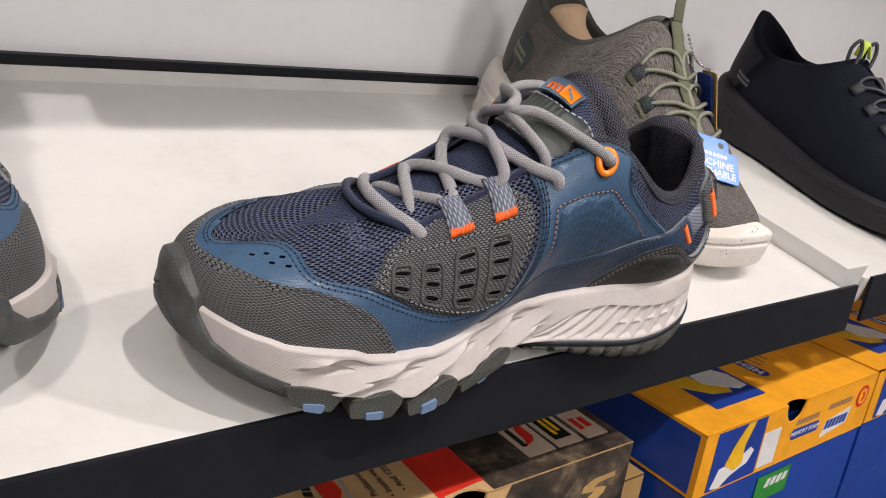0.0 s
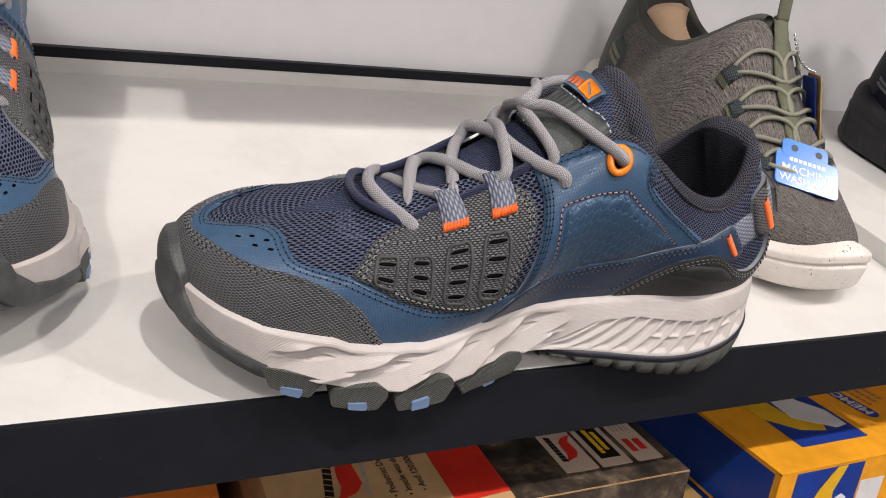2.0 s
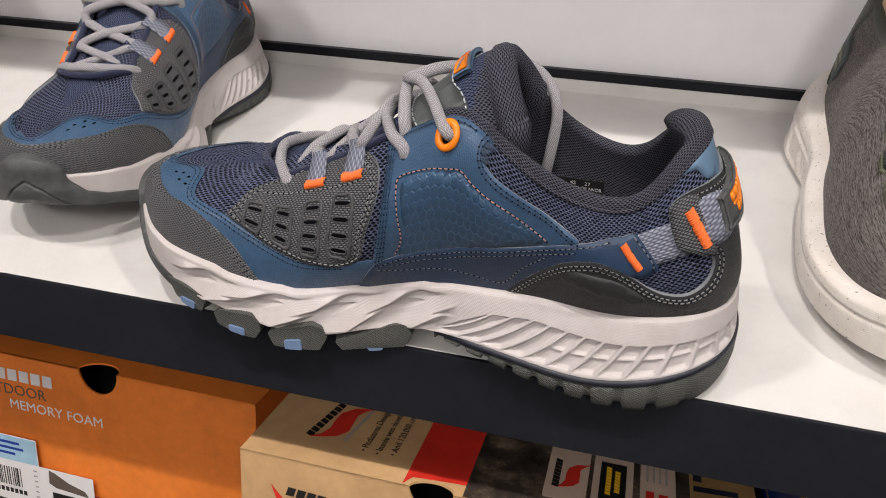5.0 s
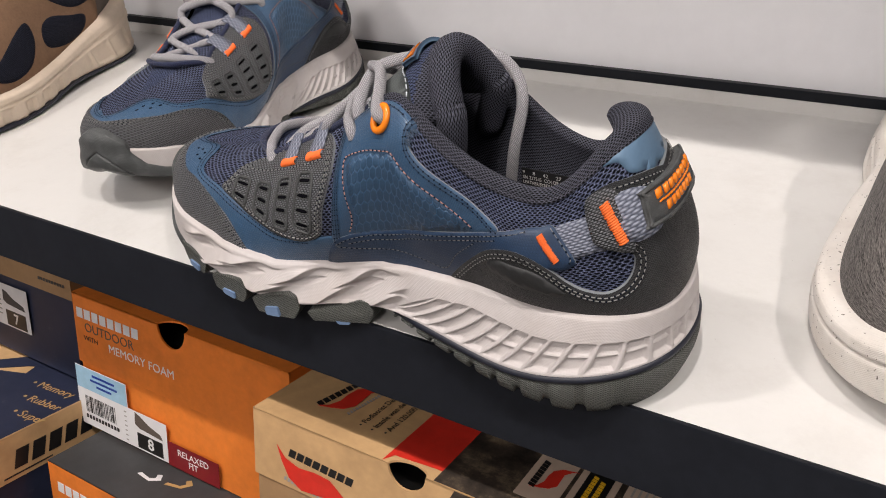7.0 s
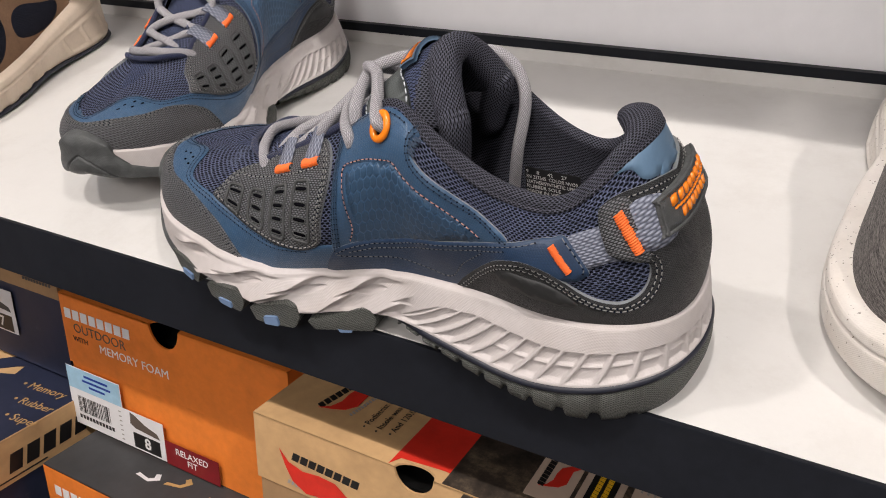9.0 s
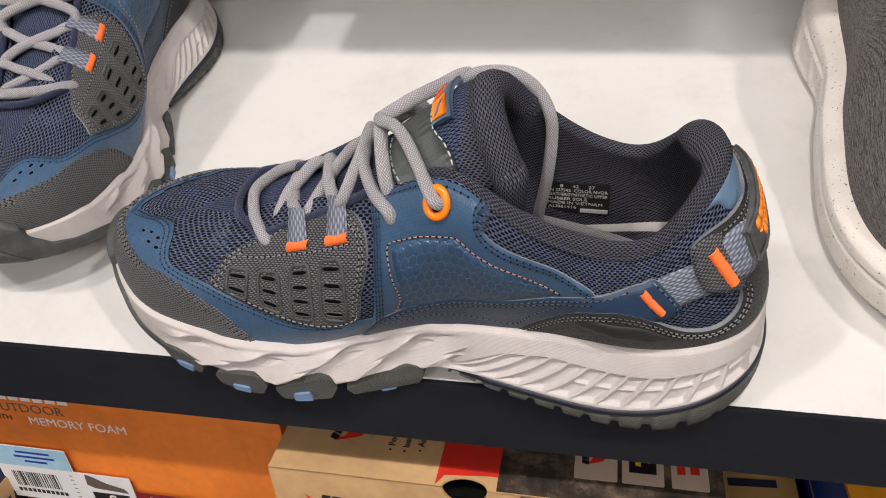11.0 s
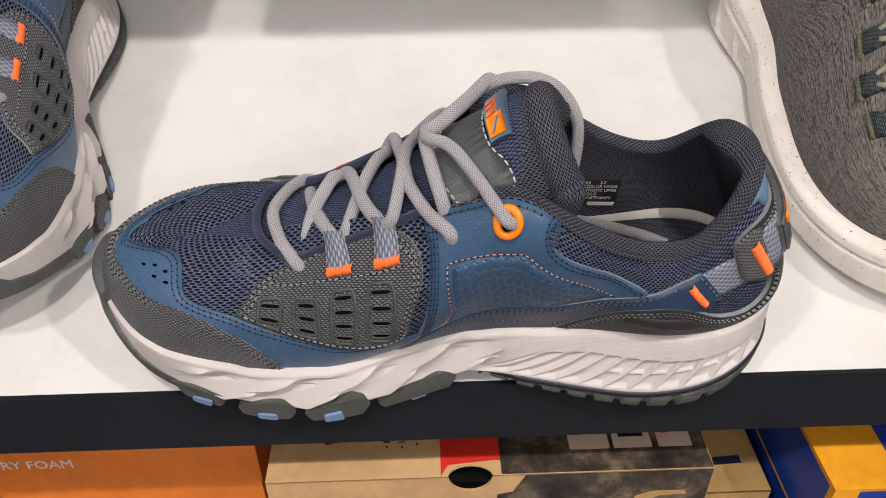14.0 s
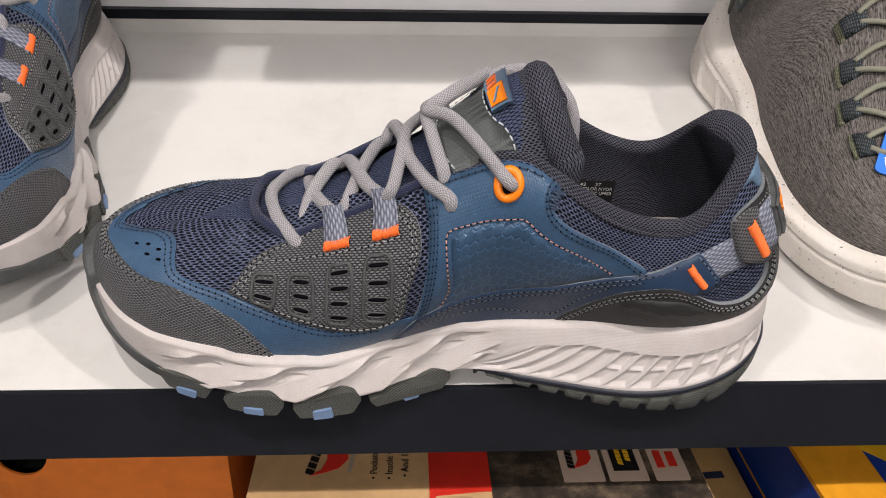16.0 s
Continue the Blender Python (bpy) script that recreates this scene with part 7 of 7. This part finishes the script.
def mountain_box():
    w, d, h = 0.30, 0.28, 0.115
    b = shoe_box((-0.432, -0.160, 0.570), (w, d, h), 0.044, (M["kraft"], M["cardnavy"], M["cardblack"]), "kraft shoe box with a navy mountain print")
    flat_piece("navy_print", [(0.02, 0.001), (0.299, 0.001), (0.299, 0.279), (0.20, 0.279), (0.215, 0.235), (0.19, 0.225), (0.17, 0.19), (0.12, 0.165), (0.06, 0.15), (0.02, 0.12)], on_top(0, 0, h), 0.0002, M["cardnavy"], b)
    flat_piece("ridge_line", [(0.12, 0.20), (0.16, 0.225), (0.19, 0.26), (0.235, 0.262), (0.205, 0.245), (0.18, 0.222), (0.14, 0.195)], on_top(0, 0, h + 0.0002), 0.0002, M["cardnavy"], b)
    for k, words in enumerate(("\u2022 Memory", "\u2022 Rubber", "\u2022 Super")):
        lettering(words, 0.013, on_top(0.262 + 0.012 * k, 0.232 - 0.020 * k, h + 0.0003, 6), M["tagbrown"], b, "slogan", 0.00005)
    side = pose(w + 0.0002, 0, 0, 90, 0, 90)
    for k in range(7):
        x = 0.165 + k * 0.016
        flat_piece("lettering_bar", [(x, h - 0.034), (x + 0.012, h - 0.034), (x + 0.016, h - 0.016), (x + 0.004, h - 0.016)], side, 0.0002, M["blackink"], b)
    flat_piece("lettering_bar", [(0.155, h - 0.040), (0.20, h - 0.040), (0.20, h - 0.0385), (0.155, h - 0.0385)], side, 0.0002, M["blackink"], b)


def yellow_box(x0, y0, z0, w, label, full=True):
    d, h = 0.30, 0.125
    b = shoe_box((x0, y0, z0), (w, d, h), 0.056, (M["cardyellow"], M["cardblue"], M["cardblue"]), label, (w * 0.475, 0.030, 0.018, 0.006) if full else (0, 0, 0, 0))
    flat_piece("side_panel", rect(0.29, 0.050), pose(-0.0002, d / 2, h - 0.028, 90, 0, -90), 0.0002, M["cardblue"], b, "blue lid side")
    # picture field on the lid
    flat_piece("picture_field", [(0.042, 0.022), (0.108, 0.022), (0.106, 0.29), (0.044, 0.29)], on_top(0, 0, h), 0.0002, M["printblue"], b)
    flat_piece("yellow_shape", [(0.040, 0.060), (0.060, 0.040), (0.080, 0.035), (0.086, 0.045), (0.066, 0.062), (0.062, 0.090), (0.040, 0.120)], on_top(0, 0, h + 0.0002), 0.0002, M["printyellow"], b)
    flat_piece("white_shape", [(0.066, 0.055), (0.092, 0.036), (0.104, 0.038), (0.104, 0.058), (0.092, 0.075), (0.084, 0.11), (0.070, 0.11)], on_top(0, 0, h + 0.0004), 0.0002, M["printwhite"], b)
    flat_piece("word_plate", rect(0.060, 0.013, 0.006), on_top(0.138, 0.070, h, 96), 0.0002, M["printblue"], b)
    lettering("MEMORY", 0.0125, on_top(0.138, 0.070, h + 0.0003, 96), M["ink"], b, bold=0.0002)
    for k in range(3):
        bars(b, on_top(0.152 + 0.009 * k, 0.078, h, 94), 9 - k, 0.0036, 0.003, 0.0014, M["kraftdark"])
    flat_piece("red_ring", rect(0.020, 0.020, 0.0095), on_top(0.176, 0.088, h), 0.0002, M["printred"], b)
    # front of the lid
    f = h - 0.028
    flat_piece("blue_field", rect(0.064, 0.052), on_front(0.047, f), 0.0002, M["printblue"], b)
    flat_piece("white_shape", [(-0.024, -0.024), (-0.018, -0.008), (0.004, -0.006), (0.020, 0.002), (0.026, -0.002), (0.020, -0.012), (0.0, -0.018), (-0.012, -0.026)], on_front(0.044, f, -0.0002), 0.0002, M["printwhite"], b)
    flat_piece("yellow_shape", [(-0.012, -0.006), (-0.004, 0.010), (0.008, 0.026), (0.018, 0.026), (0.010, 0.006), (0.012, -0.010), (0.002, -0.014)], on_front(0.044, f, -0.0005), 0.0002, M["printyellow"], b)
    flat_piece("white_square", rect(0.024, 0.033), on_front(0.093, f - 0.007, 0), 0.0002, M["printwhite"], b)
    flat_piece("word_plate", rect(0.044, 0.010, 0.004), on_front(0.146, f - 0.004, 0), 0.0002, M["printblue"], b)
    lettering("MEMORY FOAM", 0.0062, on_front(0.146, f - 0.004, -0.0003), M["ink"], b)
    bars(b, on_front(0.146, f + 0.007), 9, 0.003, 0.005, 0.001, M["kraftdark"])
    bars(b, on_front(0.198, f + 0.010), 8, 0.004, 0.005, 0.001, M["kraftdark"])
    flat_piece("word_plate", [(-0.022, -0.012), (0.020, -0.006), (0.024, 0.010), (-0.018, 0.004)], on_front(0.198, f - 0.008), 0.0002, M["printwhite"], b)
    bars(b, on_front(0.198, f - 0.008, -0.0003), 6, 0.0046, 0.009, 0.0016, M["printblue"])
    if w > 0.24:
        flat_piece("red_ring", rect(0.020, 0.022, 0.0095), on_front(0.238, f + 0.008), 0.0002, M["printred"], b)
        flat_piece("ring_middle", rect(0.014, 0.016, 0.0069), on_front(0.238, f + 0.008, -0.0003), 0.0001, M["cardyellow"], b)
        flat_piece("ring_mark", [(-0.003, -0.004), (0.001, -0.005), (0.004, 0.000), (0.001, 0.005), (-0.002, 0.003), (0.001, 0.000)], on_front(0.238, f + 0.008, -0.0005), 0.0001, M["printred"], b)
    # green tag on the tray
    flat_piece("green_label", rect(0.050, 0.026), on_front(0.118, h - 0.078, 0.001), 0.0003, M["printgreen"], b)
    bars(b, on_front(0.122, h - 0.074, 0.0006), 4, 0.006, 0.008, 0.0025, M["printwhite"], 0.4)
    return b


def tan_box():
    """A box seen edge-on in the gap beside the kraft one."""
    w, d, h = 0.052, 0.28, 0.215
    b = shoe_box((0.4045, 0.040, 0.5325), (w, d, h), 0.060, (M["tagbrown"], M["tagbrown"], M["cardblack"]), "tan card shoe box with navy lettering bars on edge")
    for k in range(6):
        y = 0.020 + k * 0.030
        flat_piece("lettering_bar", [(0.010, y), (0.040, y + 0.002), (0.040, y + 0.008), (0.010, y + 0.006)], on_top(0, 0, h), 0.0002, M["cardnavy"], b)
        flat_piece("lettering_bar", [(0.010, y + 0.012), (0.016, y + 0.012), (0.016, y + 0.020), (0.010, y + 0.020)], on_top(0, 0, h), 0.0002, M["cardnavy"], b)


kraft_box()
tan_box()
orange_box()
grey_box()
navy_box()
mountain_box()
yellow_box(0.466, 0.002, 0.675, 0.257, "yellow and blue card shoe box")
yellow_box(0.738, 0.006, 0.671, 0.257, "yellow and blue card shoe box beside another")


def stock_support():
    """What the boxes stand on: two boards and filler boxes below, out of sight."""
    for name, lo, hi in (("stock_board", (-0.75, -0.05, 0.506), (1.7, 0.37, 0.532)),):
        tagged(part(name, box_bm(lo, hi, 0.001), M["metal"], None), "dark stock board under the shoe boxes", "shelf", "", "structure")
    for lo, hi, c in (((0.142, 0.0190, 0.5325), (0.398, 0.31, 0.6795), "kraft"), ((0.468, 0.0045, 0.5325), (0.721, 0.30, 0.6745), "cardblue"), ((0.740, 0.0085, 0.5325), (0.993, 0.30, 0.6705), "cardblue"), ((-0.410, 0.125, 0.5325), (-0.154, 0.36, 0.6895), "cardnavy")):
        box = thing("shoe_box", pose(0, 0, 0), "closed card shoe box under another box", "shoe box", "shoe boxes")
        part("tray", box_bm(lo, hi, 0.001), M[c], box)
        part("lid", box_bm((lo[0] - 0.001, lo[1] - 0.001, hi[2] - 0.045), (hi[0] + 0.001, hi[1] + 0.001, hi[2] + 0.0002), 0.001), M[c], box)


stock_support()
